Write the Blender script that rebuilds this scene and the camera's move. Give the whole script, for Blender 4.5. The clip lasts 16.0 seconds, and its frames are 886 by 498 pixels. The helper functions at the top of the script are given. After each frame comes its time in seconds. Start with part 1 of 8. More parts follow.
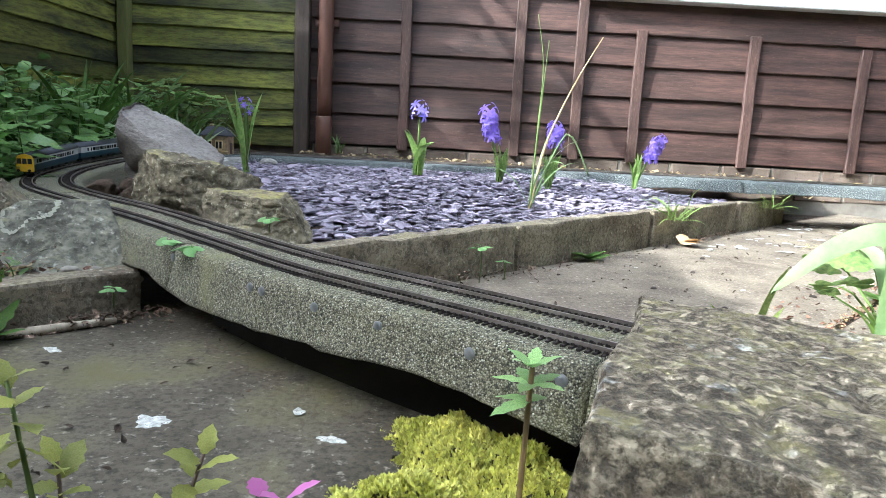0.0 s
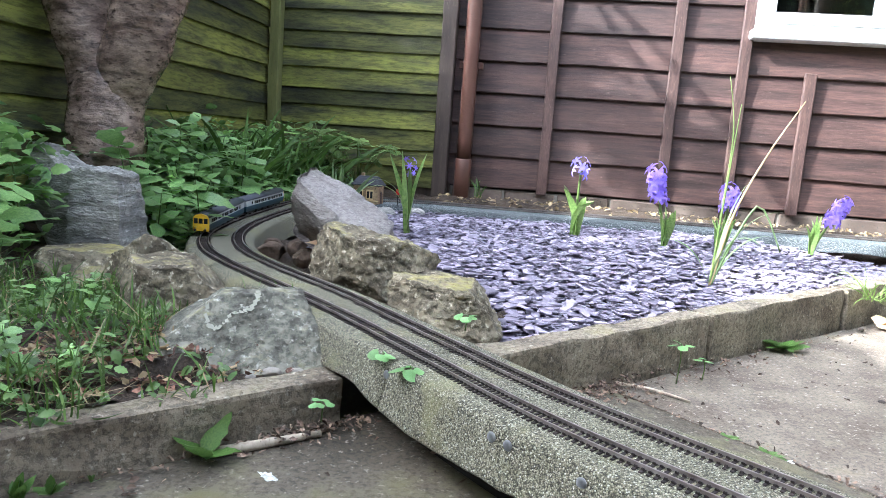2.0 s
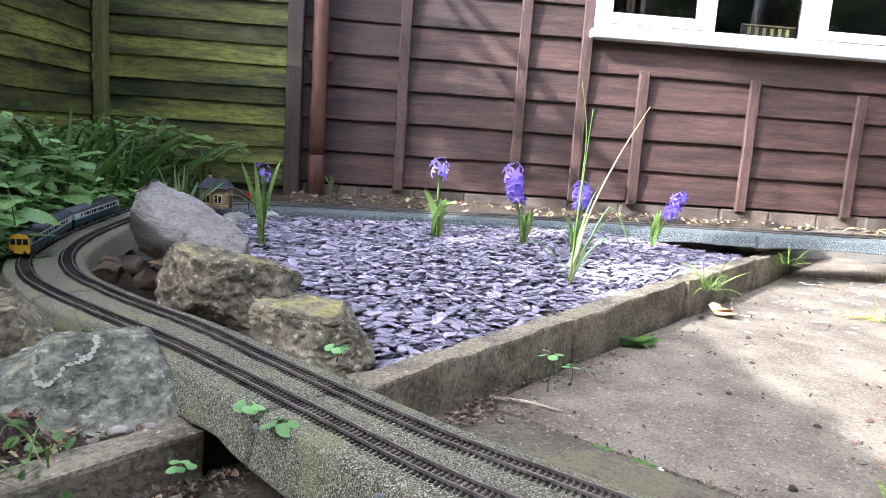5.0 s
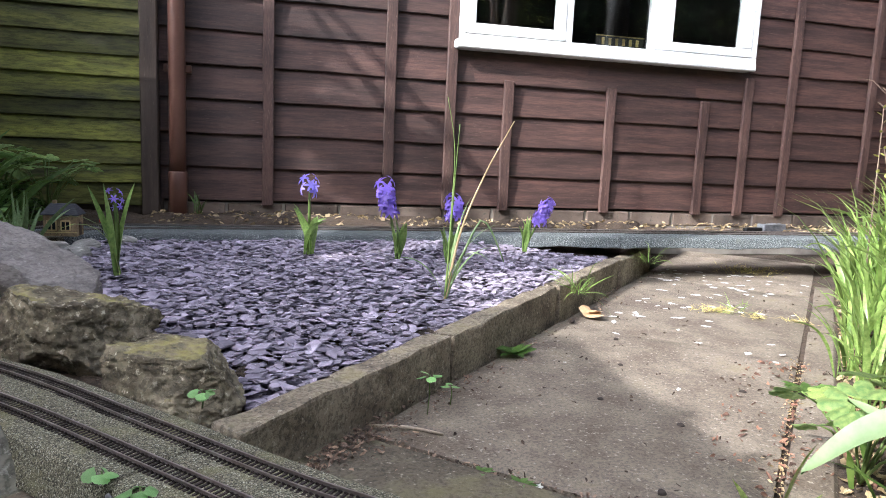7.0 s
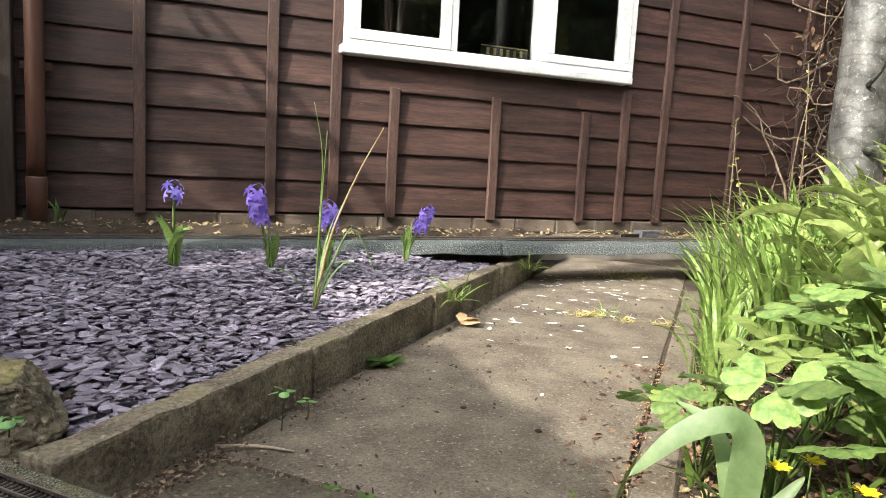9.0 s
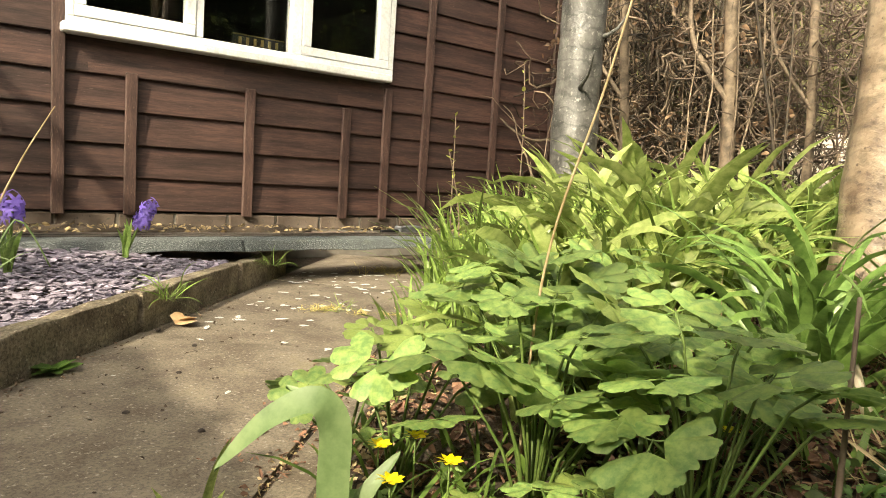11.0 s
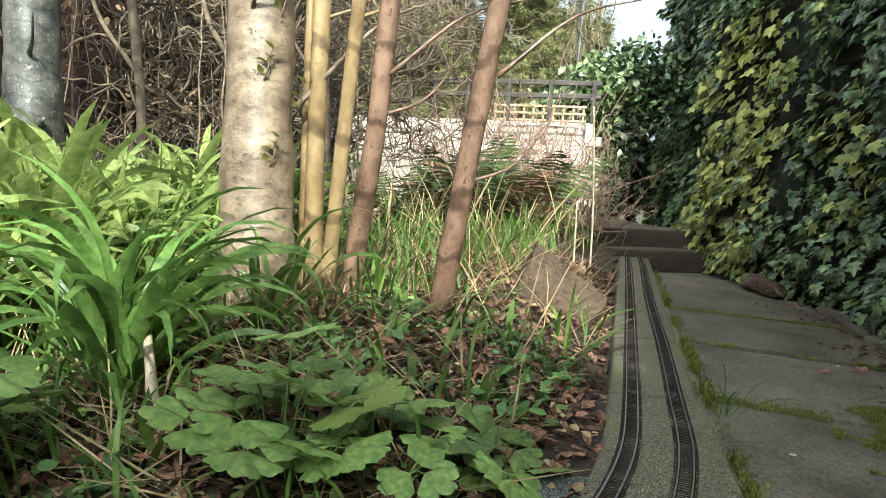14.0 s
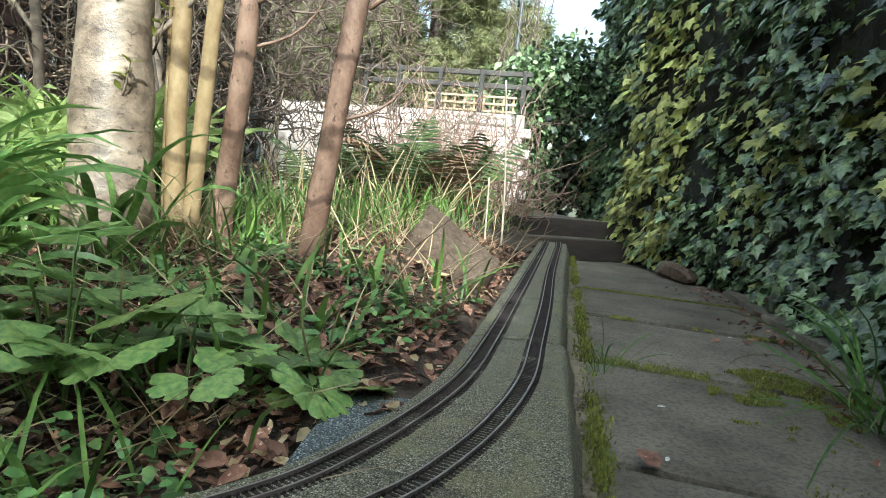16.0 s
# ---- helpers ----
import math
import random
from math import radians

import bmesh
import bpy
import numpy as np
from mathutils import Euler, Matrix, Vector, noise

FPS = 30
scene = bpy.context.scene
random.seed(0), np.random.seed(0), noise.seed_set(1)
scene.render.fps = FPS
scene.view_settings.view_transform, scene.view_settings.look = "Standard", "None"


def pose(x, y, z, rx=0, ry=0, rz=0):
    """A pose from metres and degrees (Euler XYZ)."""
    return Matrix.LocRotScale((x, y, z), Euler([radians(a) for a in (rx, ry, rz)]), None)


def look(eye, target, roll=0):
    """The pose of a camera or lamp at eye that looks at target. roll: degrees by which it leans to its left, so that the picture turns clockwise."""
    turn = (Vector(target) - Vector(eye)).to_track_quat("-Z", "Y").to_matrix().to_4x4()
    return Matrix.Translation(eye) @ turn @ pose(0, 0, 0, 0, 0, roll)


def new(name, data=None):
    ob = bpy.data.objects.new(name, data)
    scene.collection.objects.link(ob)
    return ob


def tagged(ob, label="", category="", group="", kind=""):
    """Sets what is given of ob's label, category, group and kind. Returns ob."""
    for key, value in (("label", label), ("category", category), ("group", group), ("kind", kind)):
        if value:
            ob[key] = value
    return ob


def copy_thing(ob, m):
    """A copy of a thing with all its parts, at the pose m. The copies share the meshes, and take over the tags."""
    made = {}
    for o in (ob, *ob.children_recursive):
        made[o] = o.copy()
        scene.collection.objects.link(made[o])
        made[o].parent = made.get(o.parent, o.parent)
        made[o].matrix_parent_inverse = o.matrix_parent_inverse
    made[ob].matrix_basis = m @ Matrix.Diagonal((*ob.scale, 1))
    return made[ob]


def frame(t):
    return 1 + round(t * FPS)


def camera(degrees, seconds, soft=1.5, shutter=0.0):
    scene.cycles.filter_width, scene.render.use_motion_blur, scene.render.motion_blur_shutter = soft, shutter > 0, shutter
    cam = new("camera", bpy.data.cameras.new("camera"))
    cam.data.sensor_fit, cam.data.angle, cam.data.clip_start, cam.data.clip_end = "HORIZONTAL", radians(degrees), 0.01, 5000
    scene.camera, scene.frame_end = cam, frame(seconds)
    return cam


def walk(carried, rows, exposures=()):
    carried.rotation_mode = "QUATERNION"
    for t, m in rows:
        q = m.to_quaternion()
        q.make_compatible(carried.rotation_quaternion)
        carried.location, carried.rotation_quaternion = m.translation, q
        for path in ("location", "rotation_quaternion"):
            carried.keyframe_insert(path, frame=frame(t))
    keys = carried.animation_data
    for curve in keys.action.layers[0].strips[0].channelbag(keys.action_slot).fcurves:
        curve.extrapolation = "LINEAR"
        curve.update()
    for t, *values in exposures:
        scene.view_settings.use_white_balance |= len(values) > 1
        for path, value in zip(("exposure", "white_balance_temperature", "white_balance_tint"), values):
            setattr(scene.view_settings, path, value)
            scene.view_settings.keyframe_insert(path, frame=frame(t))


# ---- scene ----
cam = camera(65.3, 16.0, soft=0.55)
PATH = [
    (0, (0.288, 0.092, 0.149), (0.312, 2.063, -0.19), 3.1),
    (0.5, (0.239, 0.115, 0.17), (0.185, 2.083, -0.181), 3.5),
    (1, (0.187, 0.159, 0.196), (0.032, 2.123, -0.146), 3.3),
    (1.5, (0.151, 0.183, 0.225), (-0.066, 2.145, -0.098), 4.3),
    (2, (0.124, 0.184, 0.243), (-0.142, 2.143, -0.062), 4.2),
    (2.5, (0.113, 0.2, 0.254), (-0.078, 2.166, -0.057), 4.1),
    (3, (0.104, 0.209, 0.262), (-0.024, 2.181, -0.046), 3.9),
    (3.5, (0.102, 0.219, 0.269), (0.068, 2.193, -0.055), 3.5),
    (3.7, (0.101, 0.221, 0.273), (0.103, 2.194, -0.058), 3.6),
    (5.8, (0.092, 0.26, 0.298), (0.386, 2.214, -0.012), 2.6),
    (6, (0.094, 0.264, 0.303), (0.433, 2.211, -0.006), 2.1),
    (6.5, (0.097, 0.265, 0.31), (0.508, 2.199, 0.008), 2.3),
    (7, (0.108, 0.264, 0.317), (0.61, 2.178, 0.025), 2.6),
    (7.5, (0.123, 0.269, 0.326), (0.702, 2.161, 0.032), 2.5),
    (8, (0.143, 0.268, 0.334), (0.797, 2.138, 0.053), 2.6),
    (8.2, (0.148, 0.267, 0.331), (0.826, 2.129, 0.057), 2.8),
    (10.3, (0.321, 0.208, 0.317), (1.322, 1.924, 0.08), 3.3),
    (10.5, (0.344, 0.189, 0.317), (1.408, 1.867, 0.085), 3.4),
    (11, (0.424, 0.181, 0.302), (1.645, 1.751, 0.085), 3.9),
    (11.5, (0.477, 0.155, 0.305), (1.845, 1.598, 0.092), 4.3),
    (12, (0.534, 0.115, 0.309), (2.013, 1.445, 0.093), 4.6),
    (12.5, (0.603, 0.059, 0.318), (2.18, 1.268, 0.091), 3.3),
    (13, (0.677, -0.018, 0.323), (2.353, 1.046, 0.082), 2.6),
    (13.5, (0.736, -0.085, 0.328), (2.509, 0.808, 0.091), 2.6),
    (14, (0.774, -0.143, 0.331), (2.614, 0.612, 0.124), 3.4),
    (14.5, (0.818, -0.186, 0.321), (2.696, 0.477, 0.14), 3.4),
    (15, (0.849, -0.22, 0.285), (2.745, 0.39, 0.103), 4.2),
    (15.5, (0.861, -0.238, 0.255), (2.753, 0.386, 0.076), 4.7),
    (16, (0.874, -0.266, 0.225), (2.769, 0.348, 0.042), 5.1),
]
EXPOSURES = [(0.0, 2.98, 5450, 2), (1.5, 3.55, 5350, 6), (3.5, 3.55, 5350, 8), (6.0, 2.7, 5550, 12), (8.0, 2.23, 5950, 9), (10.5, 2.0, 7400, 1), (12.5, 2.1, 8600, 8), (13.5, 1.95, 7000, -3), (14.2, 1.93, 5750, -6), (16.0, 2.05, 5400, -6)]
walk(cam, [(t, look(eye, target, roll)) for t, eye, target, roll in PATH], EXPOSURES)

# ---- daylight ----
TO_SUN = Vector((-0.78, -0.4, 0.58)).normalized()
world = bpy.data.worlds.new("daylight")
scene.world = world
world.use_nodes = True
wt = world.node_tree
sky = wt.nodes.new("ShaderNodeTexSky")
sky.sky_type = "NISHITA"
sky.sun_disc = False
sky.sun_elevation = math.asin(TO_SUN.z)
sky.sun_rotation = math.atan2(TO_SUN.x, TO_SUN.y)
sky.dust_density, sky.air_density, sky.ozone_density = 6.0, 0.7, 0.4
veil = wt.nodes.new("ShaderNodeHueSaturation")  # thin high cloud
veil.inputs["Saturation"].default_value = 0.35
wt.links.new(sky.outputs[0], veil.inputs["Color"])
wt.links.new(veil.outputs[0], wt.nodes["Background"].inputs[0])
wt.nodes["Background"].inputs[1].default_value = 0.12
sun_data = bpy.data.lights.new("sun", "SUN")
sun_data.energy, sun_data.angle, sun_data.color = 2.0, radians(0.6), (1.0, 0.93, 0.82)
sun = new("sun", sun_data)
sun.matrix_world = look(TO_SUN * 20, (0, 0, 0))

# ---- materials ----
def surf(name, c1, c2, c3=None, s1=6.0, s2=60.0, rough=0.75, bump=0.3, metal=0.0, rand=0.0, island=0.0,
         stretch=(1, 1, 1), spots=0.55, dist=0.004, spec=0.4, moss=None, moss_at=0.55, trans=0.0, pits=0.0, s3=150.0):
    """A two-scale surface: broad patches between c1 and c2, fine specks of c3, relief and, if asked, moss on upward faces."""
    m = bpy.data.materials.new(name)
    m.use_nodes = True
    nt = m.node_tree
    N, L = nt.nodes, nt.links
    b = N["Principled BSDF"]
    tc = N.new("ShaderNodeTexCoord")
    mp = N.new("ShaderNodeMapping")
    mp.inputs["Scale"].default_value = stretch
    L.new(tc.outputs["Object"], mp.inputs["Vector"])
    oi = N.new("ShaderNodeObjectInfo")
    off = N.new("ShaderNodeVectorMath")
    off.operation = "MULTIPLY_ADD"
    L.new(oi.outputs["Random"], off.inputs[0])
    off.inputs[1].default_value = (7.3, 3.1, 5.7) if rand else (0, 0, 0)
    L.new(mp.outputs[0], off.inputs[2])
    n1, n2 = N.new("ShaderNodeTexNoise"), N.new("ShaderNodeTexNoise")
    for n, s, d in ((n1, s1, 5), (n2, s2, 4)):
        n.inputs["Scale"].default_value, n.inputs["Detail"].default_value = s, d
        n.inputs["Roughness"].default_value = 0.62
        L.new(off.outputs[0], n.inputs["Vector"])
    r1 = N.new("ShaderNodeMapRange")
    r1.inputs[1].default_value, r1.inputs[2].default_value = 0.36, 0.64
    L.new(n1.outputs[0], r1.inputs[0])
    mix = N.new("ShaderNodeMix")
    mix.data_type = "RGBA"
    mix.inputs["A"].default_value, mix.inputs["B"].default_value = (*c1, 1), (*c2, 1)
    L.new(r1.outputs[0], mix.inputs["Factor"])
    col = mix.outputs["Result"]
    if c3:
        r2 = N.new("ShaderNodeMapRange")
        r2.inputs[1].default_value, r2.inputs[2].default_value = spots, spots + 0.1
        L.new(n2.outputs[0], r2.inputs[0])
        mx = N.new("ShaderNodeMix")
        mx.data_type = "RGBA"
        mx.inputs["B"].default_value = (*c3, 1)
        L.new(r2.outputs[0], mx.inputs["Factor"])
        L.new(col, mx.inputs["A"])
        col = mx.outputs["Result"]
    if pits:
        n3 = N.new("ShaderNodeTexNoise")
        n3.inputs["Scale"].default_value, n3.inputs["Detail"].default_value, n3.inputs["Roughness"].default_value = s3, 6, 0.7
        L.new(off.outputs[0], n3.inputs["Vector"])
        r4 = N.new("ShaderNodeMapRange")
        r4.inputs[1].default_value, r4.inputs[2].default_value = 0.4, 0.55
        r4.inputs[3].default_value, r4.inputs[4].default_value = 1 - pits, 1.0
        L.new(n3.outputs[0], r4.inputs[0])
        mp_ = N.new("ShaderNodeMix")
        mp_.data_type, mp_.blend_type = "RGBA", "MULTIPLY"
        mp_.inputs["Factor"].default_value = 1.0
        L.new(col, mp_.inputs["A"])
        L.new(r4.outputs[0], mp_.inputs["B"])
        col = mp_.outputs["Result"]
    if moss:
        ge = N.new("ShaderNodeNewGeometry")
        sx = N.new("ShaderNodeSeparateXYZ")
        L.new(ge.outputs["Normal"], sx.inputs[0])
        ad = N.new("ShaderNodeMath")
        ad.operation = "MULTIPLY"
        L.new(sx.outputs["Z"], ad.inputs[0])
        L.new(n1.outputs[0], ad.inputs[1])
        r3 = N.new("ShaderNodeMapRange")
        r3.inputs[1].default_value, r3.inputs[2].default_value = moss_at * 0.75, moss_at
        L.new(ad.outputs[0], r3.inputs[0])
        mo = N.new("ShaderNodeMix")
        mo.data_type = "RGBA"
        mo.inputs["B"].default_value = (*moss, 1)
        L.new(r3.outputs[0], mo.inputs["Factor"])
        L.new(col, mo.inputs["A"])
        col = mo.outputs["Result"]
    if rand or island:
        hs = N.new("ShaderNodeHueSaturation")
        mr = N.new("ShaderNodeMapRange")
        amount = rand or island
        mr.inputs[3].default_value, mr.inputs[4].default_value = 1 - amount, 1 + amount
        if island:
            gi = N.new("ShaderNodeNewGeometry")
            L.new(gi.outputs["Random Per Island"], mr.inputs[0])
        else:
            L.new(oi.outputs["Random"], mr.inputs[0])
        L.new(mr.outputs[0], hs.inputs["Value"])
        L.new(col, hs.inputs["Color"])
        col = hs.outputs[0]
    L.new(col, b.inputs["Base Color"])
    b.inputs["Roughness"].default_value, b.inputs["Metallic"].default_value = rough, metal
    b.inputs["Specular IOR Level"].default_value = spec
    if bump:
        bp = N.new("ShaderNodeBump")
        bp.inputs["Strength"].default_value, bp.inputs["Distance"].default_value = bump, dist
        sm = N.new("ShaderNodeMath")
        sm.operation = "MULTIPLY_ADD"
        sm.inputs[1].default_value = 0.6
        L.new(n2.outputs[0], sm.inputs[0])
        L.new(n1.outputs[0], sm.inputs[2])
        height = sm.outputs[0]
        if pits:
            s4 = N.new("ShaderNodeMath")
            s4.operation = "MULTIPLY_ADD"
            s4.inputs[1].default_value = 0.5
            L.new(r4.outputs[0], s4.inputs[0])
            L.new(height, s4.inputs[2])
            height = s4.outputs[0]
        L.new(height, bp.inputs["Height"])
        L.new(bp.outputs[0], b.inputs["Normal"])
    if trans:
        tr = N.new("ShaderNodeBsdfTranslucent")
        L.new(col, tr.inputs[0])
        ms = N.new("ShaderNodeMixShader")
        ms.inputs[0].default_value = trans
        L.new(b.outputs[0], ms.inputs[1])
        L.new(tr.outputs[0], ms.inputs[2])
        L.new(ms.outputs[0], N["Material Output"].inputs["Surface"])
    return m


M_SOIL = surf("soil", (0.055, 0.038, 0.026), (0.11, 0.075, 0.05), (0.2, 0.16, 0.12), 9, 90, 0.95, 0.9, spots=0.62, dist=0.01, pits=0.5, s3=220)
M_LITTER = surf("leaf_litter", (0.085, 0.04, 0.027), (0.22, 0.115, 0.074), (0.37, 0.255, 0.175), 30, 150, 0.85, 0.5, island=0.8, spots=0.6)
M_CRUMB = surf("brown_leaf_crumb", (0.08, 0.05, 0.036), (0.24, 0.165, 0.115), (0.4, 0.31, 0.23), 60, 200, 0.85, 0.4, island=0.7, spots=0.6)
M_LAND = surf("land", (0.06, 0.07, 0.03), (0.09, 0.075, 0.05), (0.12, 0.13, 0.06), 1.2, 22, 0.95, 0.6, dist=0.02)
M_SLAB = surf("slab_concrete", (0.112, 0.086, 0.062), (0.215, 0.177, 0.135), (0.34, 0.3, 0.25), 8, 130, 0.85, 0.35, rand=0.1, spots=0.59, dist=0.002, pits=0.4, s3=200, moss=(0.17, 0.142, 0.075), moss_at=0.8)
M_SLAB_L = surf("algae_stained_slab", (0.068, 0.054, 0.036), (0.165, 0.137, 0.097), (0.32, 0.28, 0.23), 7, 120, 0.8, 0.5, rand=0.1, spots=0.6, dist=0.003, pits=0.5, s3=140, moss=(0.125, 0.108, 0.05), moss_at=0.66)
M_SLAB2 = surf("shaded_slab_stone", (0.105, 0.086, 0.063), (0.205, 0.176, 0.133), (0.13, 0.13, 0.055), 5, 60, 0.75, 0.35, rand=0.12, spots=0.62, dist=0.002, pits=0.45, s3=120)
M_KERB = surf("kerb_concrete", (0.13, 0.1, 0.068), (0.32, 0.266, 0.19), (0.45, 0.4, 0.31), 11, 110, 0.9, 0.8, rand=0.08, spots=0.6, dist=0.004, moss=(0.2, 0.17, 0.085), moss_at=0.72, pits=0.5, s3=130)


def felt(name, grains, patch, patch_from=0.55, size=330.0, s1=9.0):
    """Mineral roofing felt: chips of several colours, each its own cell, standing proud, with dull patches grown over them."""
    m = bpy.data.materials.new(name)
    m.use_nodes = True
    N, L = m.node_tree.nodes, m.node_tree.links
    b = N["Principled BSDF"]
    tc = N.new("ShaderNodeTexCoord")
    cell = N.new("ShaderNodeTexVoronoi")
    cell.inputs["Scale"].default_value = size
    L.new(tc.outputs["Object"], cell.inputs["Vector"])
    sep = N.new("ShaderNodeSeparateColor")
    L.new(cell.outputs["Color"], sep.inputs[0])
    ramp = N.new("ShaderNodeValToRGB")
    ramp.color_ramp.interpolation = "CONSTANT"
    while len(ramp.color_ramp.elements) < len(grains):
        ramp.color_ramp.elements.new(0.5)
    for e, (at, c) in zip(ramp.color_ramp.elements, grains):
        e.position, e.color = at, (*c, 1)
    L.new(sep.outputs[0], ramp.inputs[0])
    gap = N.new("ShaderNodeMapRange")
    gap.inputs[1].default_value, gap.inputs[2].default_value = 0.25, 0.75
    gap.inputs[3].default_value, gap.inputs[4].default_value = 1.0, 0.35
    L.new(cell.outputs["Distance"], gap.inputs[0])
    dim = N.new("ShaderNodeMix")
    dim.data_type, dim.blend_type = "RGBA", "MULTIPLY"
    dim.inputs["Factor"].default_value = 1.0
    L.new(ramp.outputs[0], dim.inputs["A"])
    L.new(gap.outputs[0], dim.inputs["B"])
    n1 = N.new("ShaderNodeTexNoise")
    n1.inputs["Scale"].default_value, n1.inputs["Detail"].default_value, n1.inputs["Roughness"].default_value = s1, 6, 0.68
    L.new(tc.outputs["Object"], n1.inputs["Vector"])
    r1 = N.new("ShaderNodeMapRange")
    r1.inputs[1].default_value, r1.inputs[2].default_value, r1.inputs[4].default_value = patch_from, patch_from + 0.16, 0.75
    L.new(n1.outputs[0], r1.inputs[0])
    mx = N.new("ShaderNodeMix")
    mx.data_type = "RGBA"
    mx.inputs["B"].default_value = (*patch, 1)
    L.new(r1.outputs[0], mx.inputs["Factor"])
    L.new(dim.outputs["Result"], mx.inputs["A"])
    L.new(mx.outputs["Result"], b.inputs["Base Color"])
    b.inputs["Roughness"].default_value, b.inputs["Specular IOR Level"].default_value = 0.85, 0.3
    bp = N.new("ShaderNodeBump")
    bp.invert = True
    bp.inputs["Strength"].default_value, bp.inputs["Distance"].default_value = 0.9, 0.0014
    L.new(cell.outputs["Distance"], bp.inputs["Height"])
    L.new(bp.outputs[0], b.inputs["Normal"])
    return m


M_FELT = felt("mineral_felt", ((0.0, (0.085, 0.077, 0.055)), (0.2, (0.17, 0.156, 0.102)), (0.45, (0.245, 0.225, 0.15)), (0.75, (0.345, 0.32, 0.23)), (0.94, (0.5, 0.475, 0.38))), (0.205, 0.19, 0.085), 0.53, 690.0)
M_FELT_BLUE = felt("slate_blue_felt", ((0.0, (0.07, 0.08, 0.082)), (0.3, (0.12, 0.135, 0.135)), (0.6, (0.19, 0.205, 0.205)), (0.88, (0.36, 0.38, 0.38))), (0.11, 0.118, 0.095), 0.56, 520.0)
# near-black: the shade under the bridging board, put into the colour
M_UNDER = surf("under_bridge_shade", (0.008, 0.007, 0.005), (0.018, 0.015, 0.011), None, 8, 60, 0.9, 0.4)
M_SLATE = surf("slate_chipping", (0.16, 0.139, 0.175), (0.33, 0.288, 0.355), (0.48, 0.43, 0.5), 25, 190, 0.75, 0.3, rand=0.4, spots=0.6, dist=0.001, spec=0.25)
M_SLATE_I = surf("slate_chippings", (0.16, 0.139, 0.175), (0.33, 0.288, 0.355), (0.48, 0.43, 0.5), 25, 190, 0.75, 0.3, island=0.4, spots=0.6, dist=0.001, spec=0.25)
M_BROWN = surf("brown_stained_board", (0.029, 0.0155, 0.0125), (0.077, 0.0395, 0.0315), (0.13, 0.086, 0.072), 5, 70, 0.62, 0.4, rand=0.3, stretch=(0.5, 3, 6), spots=0.63, dist=0.002, pits=0.35, s3=30)
M_BATTEN = surf("brown_stained_batten", (0.046, 0.025, 0.02), (0.092, 0.051, 0.041), (0.18, 0.12, 0.096), 6, 80, 0.62, 0.4, rand=0.15, stretch=(5, 5, 0.7), spots=0.62, dist=0.002, pits=0.3, s3=40)
M_GREEN = surf("algae_green_board", (0.03, 0.031, 0.016), (0.19, 0.193, 0.036), (0.085, 0.085, 0.04), 3, 60, 0.8, 0.6, rand=0.62, stretch=(0.8, 0.8, 5), spots=0.62, dist=0.002, pits=0.5, s3=22)
M_GPOST = surf("algae_green_post", (0.1, 0.1, 0.03), (0.17, 0.17, 0.055), (0.07, 0.06, 0.03), 6, 60, 0.8, 0.5, stretch=(4, 4, 0.7), spots=0.6)
M_DPOST = surf("dark_brown_post", (0.035, 0.024, 0.018), (0.065, 0.045, 0.034), (0.1, 0.08, 0.06), 6, 60, 0.7, 0.4, stretch=(5, 5, 0.6), spots=0.63)
M_PIPE = surf("brown_plastic_pipe", (0.085, 0.038, 0.026), (0.12, 0.055, 0.038), (0.17, 0.1, 0.08), 5, 40, 0.4, 0.08, spots=0.66)
M_WHITE = surf("flaking_white_paint", (0.72, 0.72, 0.7), (0.8, 0.8, 0.79), (0.3, 0.26, 0.22), 6, 45, 0.5, 0.25, spots=0.68, dist=0.002, pits=0.15, s3=60)
M_BRICK = surf("old_brick", (0.09, 0.065, 0.05), (0.15, 0.115, 0.09), (0.07, 0.06, 0.05), 10, 80, 0.9, 0.6, rand=0.25, spots=0.58)
M_MORTAR = surf("mortar", (0.15, 0.13, 0.11), (0.22, 0.2, 0.17), None, 12, 120, 0.95, 0.5)
# the room's lack of light is put into this near-black colour
M_ROOM = surf("unlit_room_black", (0.02, 0.02, 0.02), (0.035, 0.03, 0.028), None, 3, 20, 0.9, 0.0)
M_BRASS = surf("dull_brass", (0.3, 0.22, 0.09), (0.4, 0.3, 0.13), None, 20, 90, 0.4, 0.1, metal=0.8)


def glass(name, tint=(0.9, 0.95, 0.93)):
    m = bpy.data.materials.new(name)
    m.use_nodes = True
    b = m.node_tree.nodes["Principled BSDF"]
    b.inputs["Base Color"].default_value = (*tint, 1)
    b.inputs["Roughness"].default_value, b.inputs["Transmission Weight"].default_value, b.inputs["IOR"].default_value = 0.02, 1.0, 1.48
    return m


M_GLASS = glass("window_glass")

# ---- shape tools ----


def link(name, me, mat, parent=None, label="", m=None):
    """One mesh object, under a thing or a part if parent is given."""
    if mat is not None and not me.materials:
        me.materials.append(mat)
    ob = new(name, me)
    if parent is not None:
        ob.parent = parent
    if m is not None:
        ob.matrix_basis = m
    return tagged(ob, label) if label else ob


def mesh(name, verts, faces, smooth=False):
    me = bpy.data.meshes.new(name)
    me.from_pydata([tuple(v) for v in np.asarray(verts, float)], [], [tuple(int(i) for i in f) for f in faces])
    if smooth:
        me.polygons.foreach_set("use_smooth", [True] * len(me.polygons))
    me.update()
    return me


def part(name, bm, material, parent, label="", m=None, smooth=False):
    me = bpy.data.meshes.new(name)
    bm.to_mesh(me)
    bm.free()
    if smooth:
        me.polygons.foreach_set("use_smooth", [True] * len(me.polygons))
    return link(name, me, material, parent, label, m)


